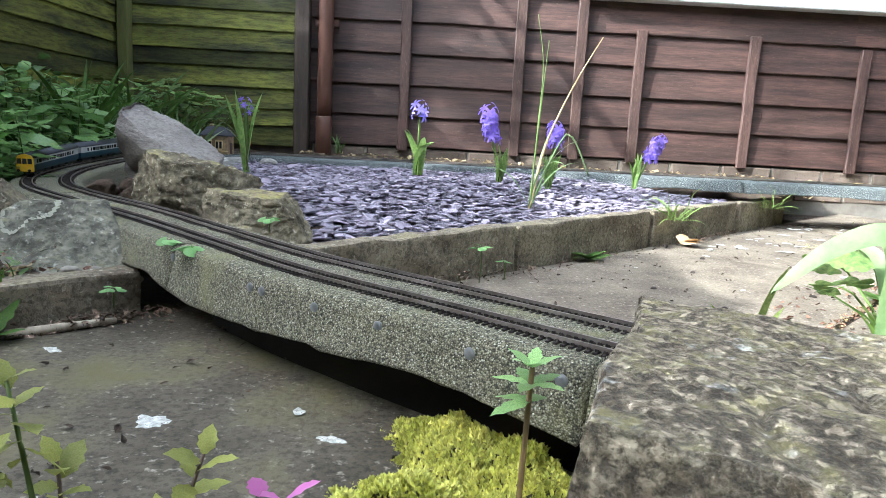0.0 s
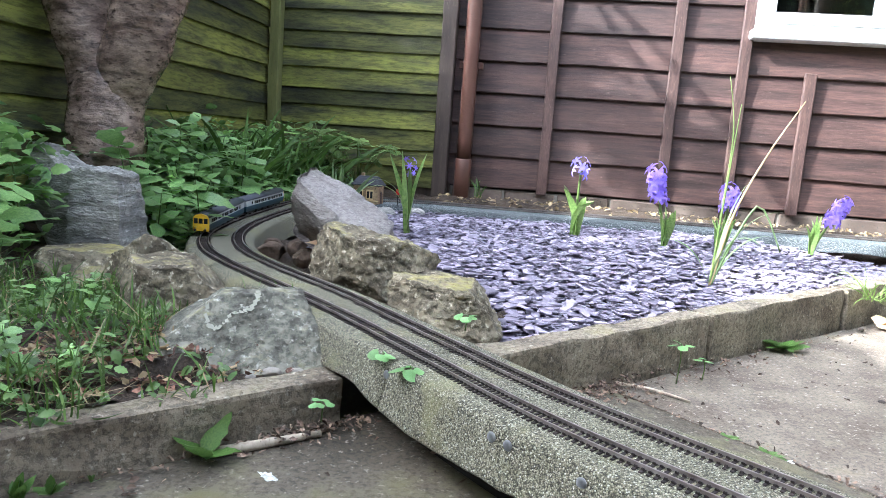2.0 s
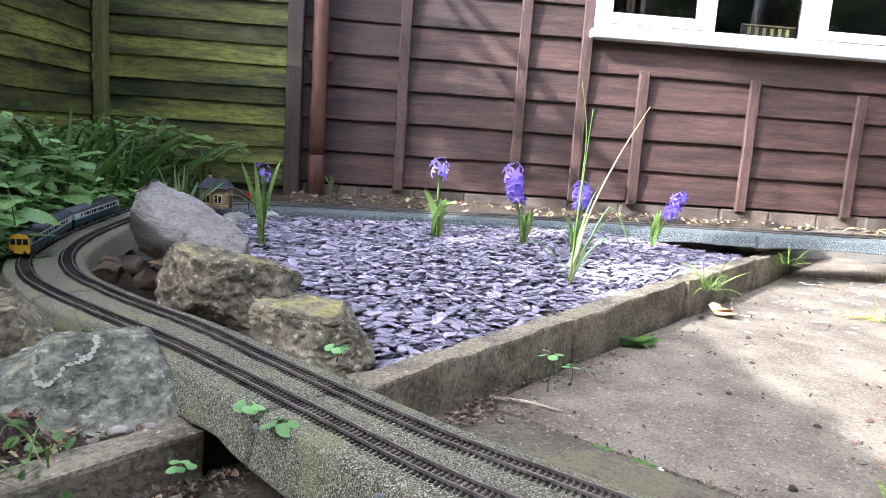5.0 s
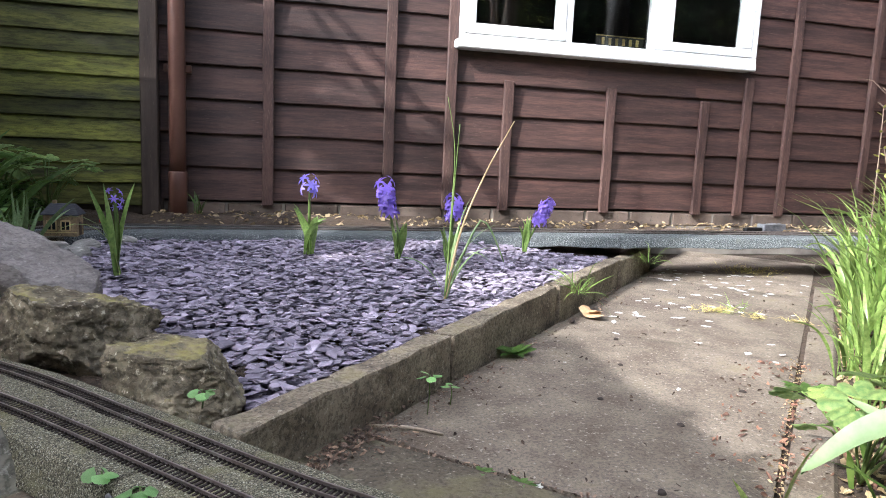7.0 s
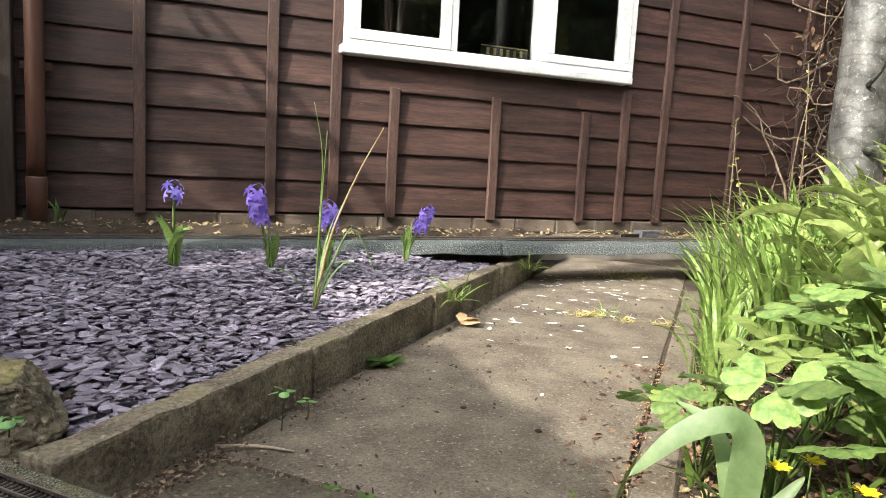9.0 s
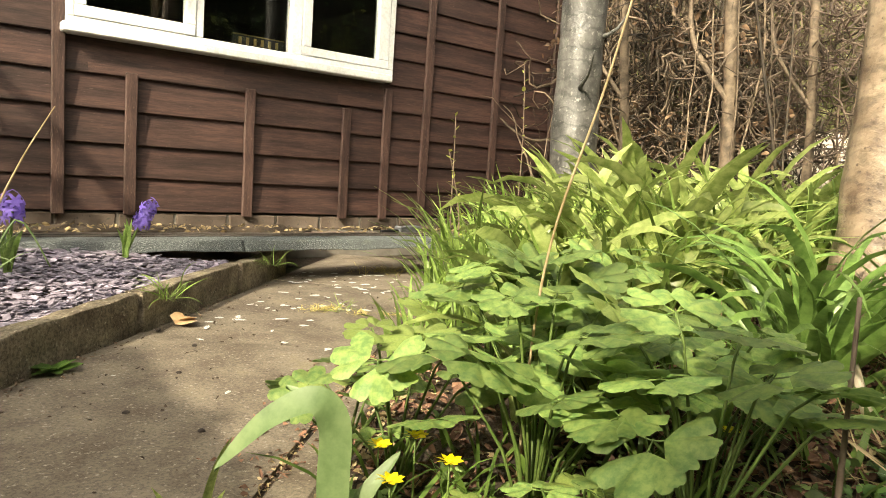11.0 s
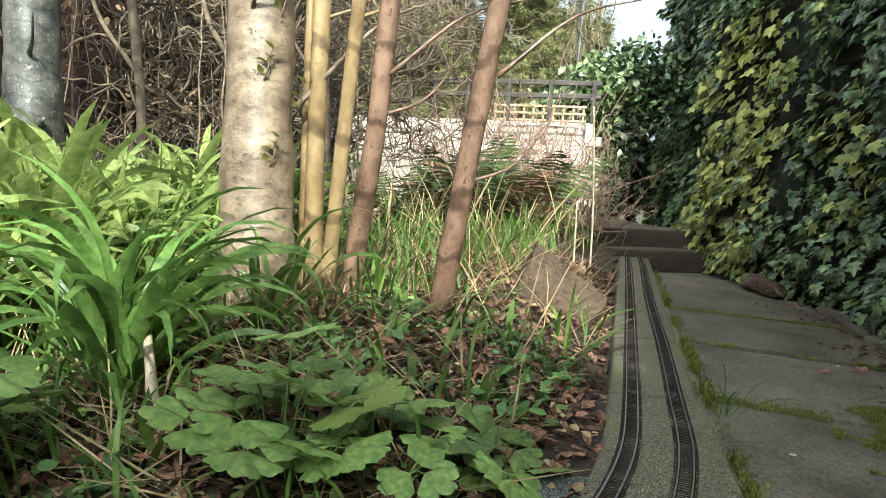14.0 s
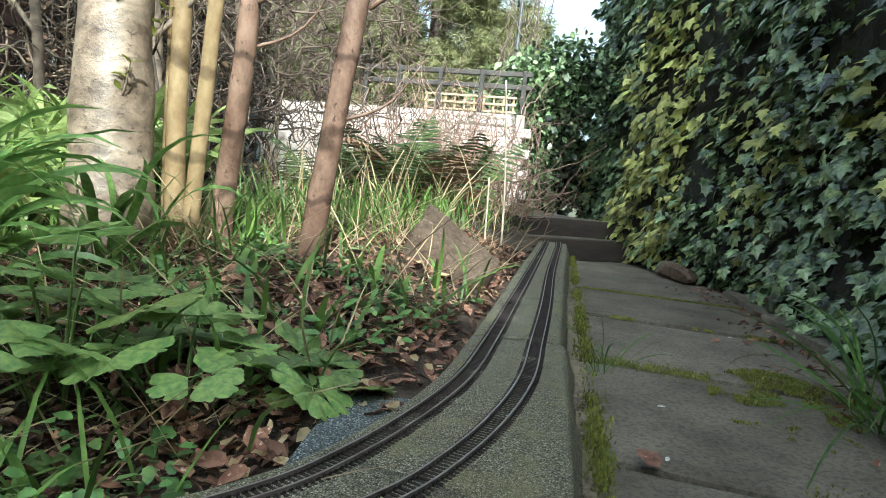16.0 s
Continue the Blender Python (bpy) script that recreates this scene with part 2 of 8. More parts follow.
def thing(name, label, category, group="", kind="", m=None):
    ob = new(name)
    ob.empty_display_size = 0.05
    if m is not None:
        ob.matrix_basis = m
    return tagged(ob, label, category, group, kind)


def block(sx, sy, sz, bevel=0.003, segments=1, cut=0):
    """A box with chamfered edges, its base's middle at the origin."""
    bm = bmesh.new()
    bmesh.ops.create_cube(bm, size=1)
    bmesh.ops.scale(bm, vec=(sx, sy, sz), verts=bm.verts)
    bmesh.ops.translate(bm, vec=(0, 0, sz / 2), verts=bm.verts)
    if bevel:
        bmesh.ops.bevel(bm, geom=bm.edges[:], offset=bevel, segments=segments, affect="EDGES", profile=0.6)
    if cut:
        bmesh.ops.subdivide_edges(bm, edges=bm.edges[:], cuts=cut, use_grid_fill=True)
    return bm


def rough_up(bm, amount, scale, seed=0.0):
    for v in bm.verts:
        v.co += noise.noise_vector(v.co * scale + Vector((seed, seed * 1.7, 3.1))) * amount
    return bm


def tube(points, radii, sides=8):
    """Vertices and faces of a tube along points, closed at both ends."""
    P = np.asarray(points, float)
    R = np.broadcast_to(np.asarray(radii, float), (len(P),))
    T = np.gradient(P, axis=0)
    T /= np.linalg.norm(T, axis=1)[:, None] + 1e-9
    up = np.array([0, 0, 1.0]) if abs(T[0, 2]) < 0.9 else np.array([1.0, 0, 0])
    a = np.cross(T[0], up)
    a /= np.linalg.norm(a)
    V = []
    for i in range(len(P)):
        a = a - T[i] * (a @ T[i])
        a /= np.linalg.norm(a) + 1e-9
        b = np.cross(T[i], a)
        for k in range(sides):
            w = 2 * math.pi * k / sides
            V.append(P[i] + R[i] * (math.cos(w) * a + math.sin(w) * b))
    F = []
    for i in range(len(P) - 1):
        for k in range(sides):
            j = (k + 1) % sides
            F.append((i * sides + k, i * sides + j, (i + 1) * sides + j, (i + 1) * sides + k))
    F.append(tuple(range(sides - 1, -1, -1)))
    F.append(tuple((len(P) - 1) * sides + k for k in range(sides)))
    return np.array(V), F


def merge(pieces):
    """One list of vertices and faces out of several."""
    V, F, n = [], [], 0
    for v, f in pieces:
        V.append(np.asarray(v, float))
        F += [tuple(i + n for i in face) for face in f]
        n += len(v)
    return np.concatenate(V), F


def spline(points, step):
    """Points at even steps along a smooth curve through the given ones."""
    P = np.asarray([p if len(p) == 3 else (*p, 0.0) for p in points], float)
    Q = np.vstack([2 * P[0] - P[1], P, 2 * P[-1] - P[-2]])
    out = []
    for i in range(1, len(Q) - 2):
        p0, p1, p2, p3 = Q[i - 1 : i + 3]
        d = [np.linalg.norm(b - a) ** 0.5 + 1e-6 for a, b in ((p0, p1), (p1, p2), (p2, p3))]
        t0, t1 = 0.0, d[0]
        t2, t3 = t1 + d[1], t1 + d[1] + d[2]
        for t in np.linspace(t1, t2, 40, endpoint=False):
            a1 = (t1 - t) / (t1 - t0) * p0 + (t - t0) / (t1 - t0) * p1
            a2 = (t2 - t) / (t2 - t1) * p1 + (t - t1) / (t2 - t1) * p2
            a3 = (t3 - t) / (t3 - t2) * p2 + (t - t2) / (t3 - t2) * p3
            b1 = (t2 - t) / (t2 - t0) * a1 + (t - t0) / (t2 - t0) * a2
            b2 = (t3 - t) / (t3 - t1) * a2 + (t - t1) / (t3 - t1) * a3
            out.append((t2 - t) / (t2 - t1) * b1 + (t - t1) / (t2 - t1) * b2)
    out.append(P[-1])
    out = np.array(out)
    s = np.r_[0, np.cumsum(np.linalg.norm(np.diff(out, axis=0), axis=1))]
    at = np.arange(0, s[-1], step)
    return np.stack([np.interp(at, s, out[:, k]) for k in range(3)], 1)


def frames(P):
    """Unit tangents and left normals, level, along a line."""
    T = np.gradient(P, axis=0)
    T /= np.linalg.norm(T, axis=1)[:, None]
    Nn = np.stack([-T[:, 1], T[:, 0], 0 * T[:, 0]], 1)
    return T, Nn / np.linalg.norm(Nn, axis=1)[:, None]


def fbm(x, y, s=1.0, seed=0.0, octaves=4):
    return noise.fractal(Vector((x * s + seed, y * s - seed, seed * 0.37)), 0.8, 2.0, octaves)


def sheet(name, x0, x1, y0, y1, step, height, keep, mat, parent=None, label=""):
    """A sheet of ground over a grid: height(x, y), where keep(x, y)."""
    nx, ny = int(round((x1 - x0) / step)) + 1, int(round((y1 - y0) / step)) + 1
    xs, ys = np.linspace(x0, x1, nx), np.linspace(y0, y1, ny)
    index, V, F = {}, [], []

    def vert(i, j):
        if (i, j) not in index:
            index[(i, j)] = len(V)
            V.append((xs[i], ys[j], height(xs[i], ys[j])))
        return index[(i, j)]

    for i in range(nx - 1):
        for j in range(ny - 1):
            if keep((xs[i] + xs[i + 1]) / 2, (ys[j] + ys[j + 1]) / 2):
                F.append((vert(i, j), vert(i + 1, j), vert(i + 1, j + 1), vert(i, j + 1)))
    return link(name, mesh(name, V, F, True), mat, parent, label)

# ---- ground and paving ----
K0, KU, KV = np.array([0.08, 1.09]), np.array([0.69, 0.724]), np.array([0.724, -0.69])
PAVE_Z = -0.125
LEFT_Z = PAVE_Z + 0.01


def along(a, b):
    """A place by metres along the kerb and out from it over the path."""
    return K0 + a * KU + b * KV


def ab(x, y):
    p = np.array([x, y]) - K0
    return p @ KU, p @ KV


def slate_z(x, y):
    d = -ab(x, y)[1]
    return min(-0.06 + 0.145 * max(d, 0.0), 0.004) + 0.006 * fbm(x, y, 5, 2)


def bed_right(x):
    return -0.135 + 0.15 * (x - 2.0)


def hedge_y(x):
    return float(np.interp(x, (-3, 1.0, 2.4, 3.2, 4.0, 4.7, 5.2, 8.0), (-1.35, -0.9, -0.70, -0.62, -0.50, -0.36, -0.1, 0.62)))


ground = sheet("ground", -40, 60, -40, 60, 2.0, lambda x, y: -0.2 + (0.0 if math.hypot(x, y) < 9 else 0.3 * fbm(x, y, 0.05, 1)), lambda x, y: True, M_LAND)
tagged(ground, "uneven grassy brown earth stretching away behind the garden", "ground", kind="structure")


def left_soil(x, y):
    return -0.045 + 0.02 * fbm(x, y, 4, 5) + 0.008 * fbm(x, y, 22, 9) + 0.06 * max(0.0, -0.72 - x) - 0.02 * (0.16 > -ab(x, y)[1]) + (0.06 * min(1.0, (y - 2.62) / 0.3) if y > 2.62 else 0.0)


left_bed = sheet("left_soil_bed", -1.6, 1.9, -0.6, 3.16, 0.03, left_soil, lambda x, y: ab(x, y)[1] < (-0.095 if ab(x, y)[0] < -0.17 else -0.045), M_SOIL)
tagged(left_bed, "damp dark soil of the raised bed behind the kerb", "soil bed", kind="structure")


def ease(t):
    t = min(1.0, max(0.0, t))
    return t * t * (3 - 2 * t)


def right_soil(x, y):
    """The bed rises from the slabs' edge to the trees, and lies level with the felt beside the track."""
    rise = 0.1 * ease((x - 1.0) / 0.7) + 0.06 * ease((x - 1.5) / 0.5) * ease((y - bed_right(x) - 0.12) / 0.3)
    z = -0.105 + rise * (1 - 0.5 * ease((y - 0.9) / 0.6)) + 0.02 * fbm(x, y, 3, 15) + 0.01 * fbm(x, y, 18, 19)
    z = min(z, PAVE_Z - 0.009 + 0.4 * max(0.0, ab(x, y)[1] - 0.64))
    return min(z, -0.028 + 0.35 * max(0.0, y - bed_right(x) - 0.17))


right_bed = sheet("right_soil_bed", 0.55, 6.4, -0.25, 5.5, 0.05, right_soil,
                  lambda x, y: (ab(x, y)[1] > 0.52 or ab(x, y)[0] > 2.4) and y > bed_right(x) + 0.145 and (y < 3.1 or x > 3.8) and (x > 0.95 or y > 0.4), M_SOIL)
tagged(right_bed, "brown soil bed strewn with dead leaves under the plants", "soil bed", kind="structure")

pavement = thing("pavement", "worn concrete paving slabs with bird-lime splashes and open joints", "paving", kind="structure")


def slab(corners, z, thick, mat, seed):
    """One slab on four corners, with rubbed edges and an uneven face."""
    C = np.array(corners, float)
    n = 12
    V, F = [], []
    for i in range(n + 1):
        for j in range(n + 1):
            u, v = i / n, j / n
            p = (1 - u) * (1 - v) * C[0] + u * (1 - v) * C[1] + u * v * C[2] + (1 - u) * v * C[3]
            edge = min(i, j, n - i, n - j)
            V.append((*p, z - (0.005 if edge == 0 else 0) + 0.002 * fbm(p[0], p[1], 6, seed)))
    for i in range(n):
        for j in range(n):
            k = i * (n + 1) + j
            F.append((k, k + n + 1, k + n + 2, k + 1))
    rim = [i * (n + 1) for i in range(n + 1)] + [n * (n + 1) + j for j in range(1, n + 1)] + [i * (n + 1) + n for i in range(n - 1, -1, -1)] + [j for j in range(n - 1, 0, -1)]
    base = len(V)
    V += [(V[k][0], V[k][1], z - thick) for k in rim]
    for q in range(len(rim)):
        r = (q + 1) % len(rim)
        F.append((rim[r], rim[q], base + q, base + r))
    me = mesh("slab", V, F)
    return link("slab", me, mat, pavement)


for a0 in (-2.46, -1.56, -0.66, 0.24, 1.14, 2.04):
    first, last = a0 + (0.022 if a0 == 0.24 else 0.006), a0 + 0.9 - 0.006
    near_edge = -0.075 if a0 < 0 else 0.004
    outer = 0.62 if a0 < 0 else 0.569
    slab([along(first, near_edge), along(last, near_edge), along(last, outer), along(first, outer)][::-1], PAVE_Z + (0.01 if a0 < 0 else 0.0) + 0.003 * math.sin(a0 * 9), 0.05, M_SLAB if a0 > 0 else M_SLAB_L, a0)
for a0 in (-2.8, -1.9, -1.0):
    for b0 in (0.632, 1.244):
        if b0 > 1.2 and a0 > -1.5:
            continue
        slab([along(a0, b0), along(a0 + 0.89, b0), along(a0 + 0.89, b0 + 0.6), along(a0, b0 + 0.6)][::-1], PAVE_Z - 0.003, 0.05, M_SLAB, a0 + b0)
for a0, a1 in ((0.25, 0.9), (0.91, 1.5), (1.51, 2.3)):
    slab([along(a0, 0.58), along(a1, 0.58), along(a1, 0.645), along(a0, 0.645)][::-1], PAVE_Z - 0.002 + 0.003 * math.sin(a0 * 7), 0.05, M_SLAB, 7 + a0)
slab([along(-0.1, 0.632), along(0.235, 0.632), along(0.235, 1.2), along(-0.1, 1.2)][::-1], PAVE_Z - 0.004, 0.05, M_SLAB, 3.3)
for i in range(7):
    x0, x1 = 1.2 + 0.6 * i + 0.005, 1.2 + 0.6 * (i + 1) - 0.006
    slab([(x0, hedge_y(x0) - 0.02), (x1 - 0.02, hedge_y(x1) - 0.02), (x1 + 0.02, bed_right(x1) - 0.035), (x0 + 0.04, bed_right(x0) - 0.035)], PAVE_Z + 0.004 * math.sin(i * 5.0), 0.05, M_SLAB2, 5.5 + i)

# concrete edging stones
def kerb_run(name, label, stones, top):
    run = thing(name, label, "kerb", kind="structure")
    for n, (a0, a1, b, tilt) in enumerate(stones):
        bm = block(a1 - a0 - 0.006, 0.05, 0.2, 0.006, 2)
        bmesh.ops.subdivide_edges(bm, edges=[e for e in bm.edges if e.calc_length() > 0.1], cuts=9, use_grid_fill=True)
        rough_up(bm, 0.005, 22, n + top)
        p = along((a0 + a1) / 2, b - 0.026)
        part("kerb_stone", bm, M_KERB, run, m=pose(p[0], p[1], top - 0.2, tilt, 0, math.degrees(math.atan2(KU[1], KU[0])) + tilt))
    return run


kerb_run("kerb_slate_bed", "weathered concrete edging stones holding the slate bed", [(0.0, 0.545, 0.0, 0), (0.55, 1.14, -0.006, 0.8), (1.146, 1.74, -0.004, 0.4), (1.745, 2.2, 0.0, 0.6)], -0.036)
kerb_run("kerb_soil_bed", "weathered concrete edging stones along the weedy bed", [(-0.83, -0.19, -0.06, 0), (-1.44, -0.84, -0.06, 0.4), (-2.05, -1.45, -0.062, 0)], -0.057)

# timber steps at the end of the shaded path
steps = thing("garden_steps", "dark damp timber-edged garden steps", "steps", kind="structure")
M_STEP = surf("damp_timber", (0.022, 0.016, 0.013), (0.05, 0.036, 0.028), (0.09, 0.066, 0.05), 6, 60, 0.7, 0.4, stretch=(3, 0.6, 3), spots=0.62)
steps.matrix_basis = pose(4.84, 0.22, 0, 0, 0, 36)
for x0, top, deep in ((0.0, -0.01, 0.24), (0.24, 0.09, 1.3)):
    part("riser", rough_up(block(0.07, 0.84, 0.12, 0.006, 1, 3), 0.004, 7, x0), M_STEP, steps, m=pose(x0, 0, top - 0.12))
    part("tread", rough_up(block(deep, 0.84, 0.3, 0.01, 1, 5), 0.006, 6, x0), M_SLAB2, steps, m=pose(x0 + 0.037 + deep / 2, 0, top - 0.304))

# ---- shed ----
WALL_Y = 3.165
shed = thing("shed", "brown-stained lapped-board garden building with a white window", "shed")
WX0, WX1, WZ0, WZ1 = 0.885, 2.318, 0.765, 1.62
PITCH = 0.131


def board(x0, x1, z, seed):
    """A feather-edged board whose thick, slightly wavy lower edge laps over the one below."""
    n = max(2, int((x1 - x0) / 0.06))
    V, F = [], []
    for i in range(n + 1):
        x = x0 + (x1 - x0) * i / n
        sag = 0.003 * fbm(x, z, 2.2, seed) + 0.0012 * fbm(x, z, 14, seed)
        bow = 0.002 * fbm(x, z, 1.5, seed + 4)
        V += [(x, -0.021 + bow, z + sag), (x, -0.019 + bow, z - 0.003 + sag), (x, -0.004, z - 0.002 + sag), (x, 0.004, z + PITCH + 0.02), (x, -0.003 + bow, z + PITCH + 0.02)]
    for i in range(n):
        for k in range(5):
            j = (k + 1) % 5
            F.append((i * 5 + k, i * 5 + j, i * 5 + 5 + j, i * 5 + 5 + k))
    F += [(4, 3, 2, 1, 0), tuple(n * 5 + k for k in range(5))]
    return mesh("board", V, F)


for k in range(16):
    z = 0.071 + k * PITCH
    for x0, x1 in ([(-0.30, 0.882), (2.321, 3.75)] if WZ0 - 0.11 < z < WZ1 - 0.02 else [(-0.30, 3.75)]):
        link("board", board(x0, x1, z, k + x0), M_BROWN, shed, m=pose(0, WALL_Y, 0))
me = board(0.885, 2.318, 0.071 + 4 * PITCH, 31)
for v in me.vertices:
    v.co.z = min(v.co.z, WZ0 - 0.012)
link("board", me, M_BROWN, shed, m=pose(0, WALL_Y, 0))
for x, top in ((0.121, 2.2), (0.607, 2.2), (0.866, 2.2), (1.12, 0.61), (1.606, 0.61), (2.086, 0.58), (2.313, 0.7), (2.552, 2.2), (3.02, 2.2), (3.475, 2.2)):
    h = top - 0.052
    bm = block(0.044, 0.02, h, 0.003)
    bmesh.ops.subdivide_edges(bm, edges=[e for e in bm.edges if e.calc_length() > 0.3], cuts=10)
    rough_up(bm, 0.003, 5, x)
    b = part("batten", bm, M_BATTEN, shed, m=pose(x, WALL_Y - 0.03, 0.052))
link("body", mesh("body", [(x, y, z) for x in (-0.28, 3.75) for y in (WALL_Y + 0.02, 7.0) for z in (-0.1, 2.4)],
                  [(0, 1, 3, 2), (4, 6, 7, 5), (2, 3, 7, 6), (1, 5, 7, 3)]), M_ROOM, shed, "walls behind the boards, near-black for the unlit room")
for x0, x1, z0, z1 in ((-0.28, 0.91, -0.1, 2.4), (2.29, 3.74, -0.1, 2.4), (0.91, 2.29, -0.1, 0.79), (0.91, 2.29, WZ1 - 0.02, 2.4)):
    link("lining", block((x1 - x0), 0.02, z1 - z0, 0).to_mesh(me := bpy.data.meshes.new("lining")) or me, M_ROOM, shed, "inner lining, near-black for the unlit room", m=pose((x0 + x1) / 2, WALL_Y + 0.012, z0))

window = new("window_1")
window.parent = shed
tagged(window, "white painted casement window with flaking sill")
part("sill", rough_up(block(1.432, 0.085, 0.036, 0.005, 1, 4), 0.002, 9, 1), M_WHITE, window, "flaking white sill", m=pose(1.584, WALL_Y - 0.04, WZ0 - 0.04))
GY = WALL_Y - 0.012
W_TOP = WZ1 - 0.032
for nm, x0, x1, z0, z1, y, t in (("frame_rail", 0.885, 2.318, WZ0 - 0.004, WZ0 + 0.022, GY - 0.01, 0.06), ("frame_rail", 0.885, 2.318, WZ1 - 0.03, WZ1, GY - 0.01, 0.06),
                                  ("frame_stile", 0.885, 0.912, WZ0 + 0.022, WZ1 - 0.03, GY - 0.01, 0.06), ("frame_stile", 2.286, 2.318, WZ0 + 0.022, WZ1 - 0.03, GY - 0.01, 0.06),
                                  ("mullion", 1.357, 1.388, WZ0 + 0.022, WZ1 - 0.03, GY - 0.01, 0.06), ("mullion", 1.776, 1.826, WZ0 + 0.022, WZ1 - 0.03, GY - 0.01, 0.06),
                                  ("casement_rail", 0.914, 1.355, WZ0 + 0.024, WZ0 + 0.066, GY - 0.022, 0.045), ("casement_rail", 1.828, 2.284, WZ0 + 0.024, WZ0 + 0.062, GY - 0.022, 0.045),
                                  ("casement_stile", 0.914, 0.953, WZ0 + 0.066, W_TOP, GY - 0.022, 0.045), ("casement_stile", 1.315, 1.355, WZ0 + 0.066, W_TOP, GY - 0.022, 0.045),
                                  ("casement_stile", 1.828, 1.872, WZ0 + 0.062, W_TOP, GY - 0.022, 0.045), ("casement_stile", 2.226, 2.284, WZ0 + 0.062, W_TOP, GY - 0.022, 0.045)):
    part(nm, block(x1 - x0, t, z1 - z0, 0.003), M_WHITE, window, m=pose((x0 + x1) / 2, y, z0))
for x0, x1, y in ((0.951, 1.317, GY - 0.018), (1.386, 1.778, GY - 0.004), (1.870, 2.228, GY - 0.018)):
    pane = part("pane", block(x1 - x0, 0.004, WZ1 - WZ0 - 0.06, 0), M_GLASS, window, "clear glass pane", m=pose((x0 + x1) / 2, y, WZ0 + 0.025))

# brick footing
footing = thing("brick_footing", "crumbling brick footing under the wooden wall", "footing", kind="structure")
part("mortar_bed", block(4.05, 0.1, 0.2, 0), M_MORTAR, footing, "grey mortar", m=pose(1.72, WALL_Y + 0.044, -0.14))
brick_bm = rough_up(block(0.213, 0.1, 0.062, 0.005, 1, 2), 0.003, 30, 2)
brick_me = bpy.data.meshes.new("brick")
brick_bm.to_mesh(brick_me)
for row, z in ((0, -0.005), (1, -0.077)):
    for i in range(18):
        link("brick", brick_me, M_BRICK, footing, m=pose(-0.15 + 0.224 * i + 0.11 * row, WALL_Y + 0.036 + 0.004 * math.sin(i * 7.7), z, 0, 0, 180 * (i % 2)))

# downpipe at the building's corner
downpipe = thing("downpipe", "brown plastic rainwater pipe with a collar, beside the corner post", "downpipe")
link("pipe", mesh("pipe", *tube([(0, 0, 0.17 + 0.1 * i) for i in range(24)], 0.031, 20), True), M_PIPE, downpipe, m=pose(-0.212, 3.09, 0))
link("lower_pipe", mesh("lower_pipe", *tube([(0, 0, -0.03), (0, 0, 0.1), (0, 0, 0.175), (0, 0, 0.18)], [0.034, 0.034, 0.035, 0.032], 20), True), M_PIPE, downpipe, m=pose(-0.212, 3.09, 0))
for z in (0.55, 1.3):
    part("bracket", block(0.1, 0.02, 0.03, 0.003), M_PIPE, downpipe, m=pose(-0.212, 3.125, z))

# ---- fences ----
def fence(name, label, p0, p1, posts, top, pitch, mat, post_mat, seed):
    f = thing(name, label, "fence")
    p0, p1 = np.array(p0, float), np.array(p1, float)
    length = np.linalg.norm(p1 - p0)
    turn = math.degrees(math.atan2(*(p1 - p0)[::-1]))
    k = 0
    z = 0.045
    while z < top:
        n = max(2, int(length / 0.08))
        V, F = [], []
        for i in range(n + 1):
            x = length * i / n
            sag = 0.005 * fbm(x, z, 1.7, seed + k)
            bow = 0.004 * fbm(x, z, 1.1, seed + 9 + k)
            V += [(x, -0.014 + bow, z + sag), (x, -0.012 + bow, z - 0.002 + sag), (x, -0.002, z + sag), (x, 0.003, z + pitch + 0.015), (x, -0.001 + bow * 0.5, z + pitch + 0.015)]
        for i in range(n):
            for q in range(5):
                j = (q + 1) % 5
                F.append((i * 5 + q, i * 5 + j, i * 5 + 5 + j, i * 5 + 5 + q))
        F += [(4, 3, 2, 1, 0), tuple(n * 5 + q for q in range(5))]
        link("board", mesh("board", V, F), mat, f, m=pose(p0[0], p0[1], 0, 0, 0, turn))
        z += pitch * (1 + 0.1 * math.sin(k * 2.3 + seed))
        k += 1
    for s, w, mt in posts:
        q = p0 + (p1 - p0) * s
        bm = block(w, 0.05, top + 0.1, 0.004)
        bmesh.ops.subdivide_edges(bm, edges=[e for e in bm.edges if e.calc_length() > 0.3], cuts=8)
        part("post", rough_up(bm, 0.002, 6, s), mt, f, m=pose(q[0], q[1], -0.06, 0, 0, turn) @ pose(0, -0.035, 0))
    return f


fence("back_fence", "lapped-board fence panel green with algae", (-1.08, 3.14), (-0.29, 3.14), [(0.03, 0.045, M_GPOST), (0.975, 0.062, M_DPOST)], 1.25, 0.079, M_GREEN, M_GPOST, 2)
fence("side_fence", "lapped-board side fence green with algae behind the tree", (-1.1, 1.25), (-1.1, 3.12), [(0.02, 0.05, M_GPOST)], 0.98, 0.079, M_GREEN, M_GPOST, 11)
bf = bpy.data.objects["back_fence"]
part("gravel_board", rough_up(block(0.84, 0.025, 0.2, 0.004, 1, 6), 0.003, 6, 4), M_DPOST, bf, "dark damp gravel board", m=pose(-0.69, 3.16, -0.12))
part("corner_post", rough_up(block(0.07, 0.06, 1.45, 0.004, 1, 6), 0.002, 6, 5), M_GPOST, bf, m=pose(-1.115, 3.165, -0.12))
part("gravel_board", rough_up(block(0.025, 1.95, 0.2, 0.004, 1, 6), 0.003, 6, 6), M_DPOST, bpy.data.objects["side_fence"], "dark damp gravel board", m=pose(-1.118, 2.18, -0.12))

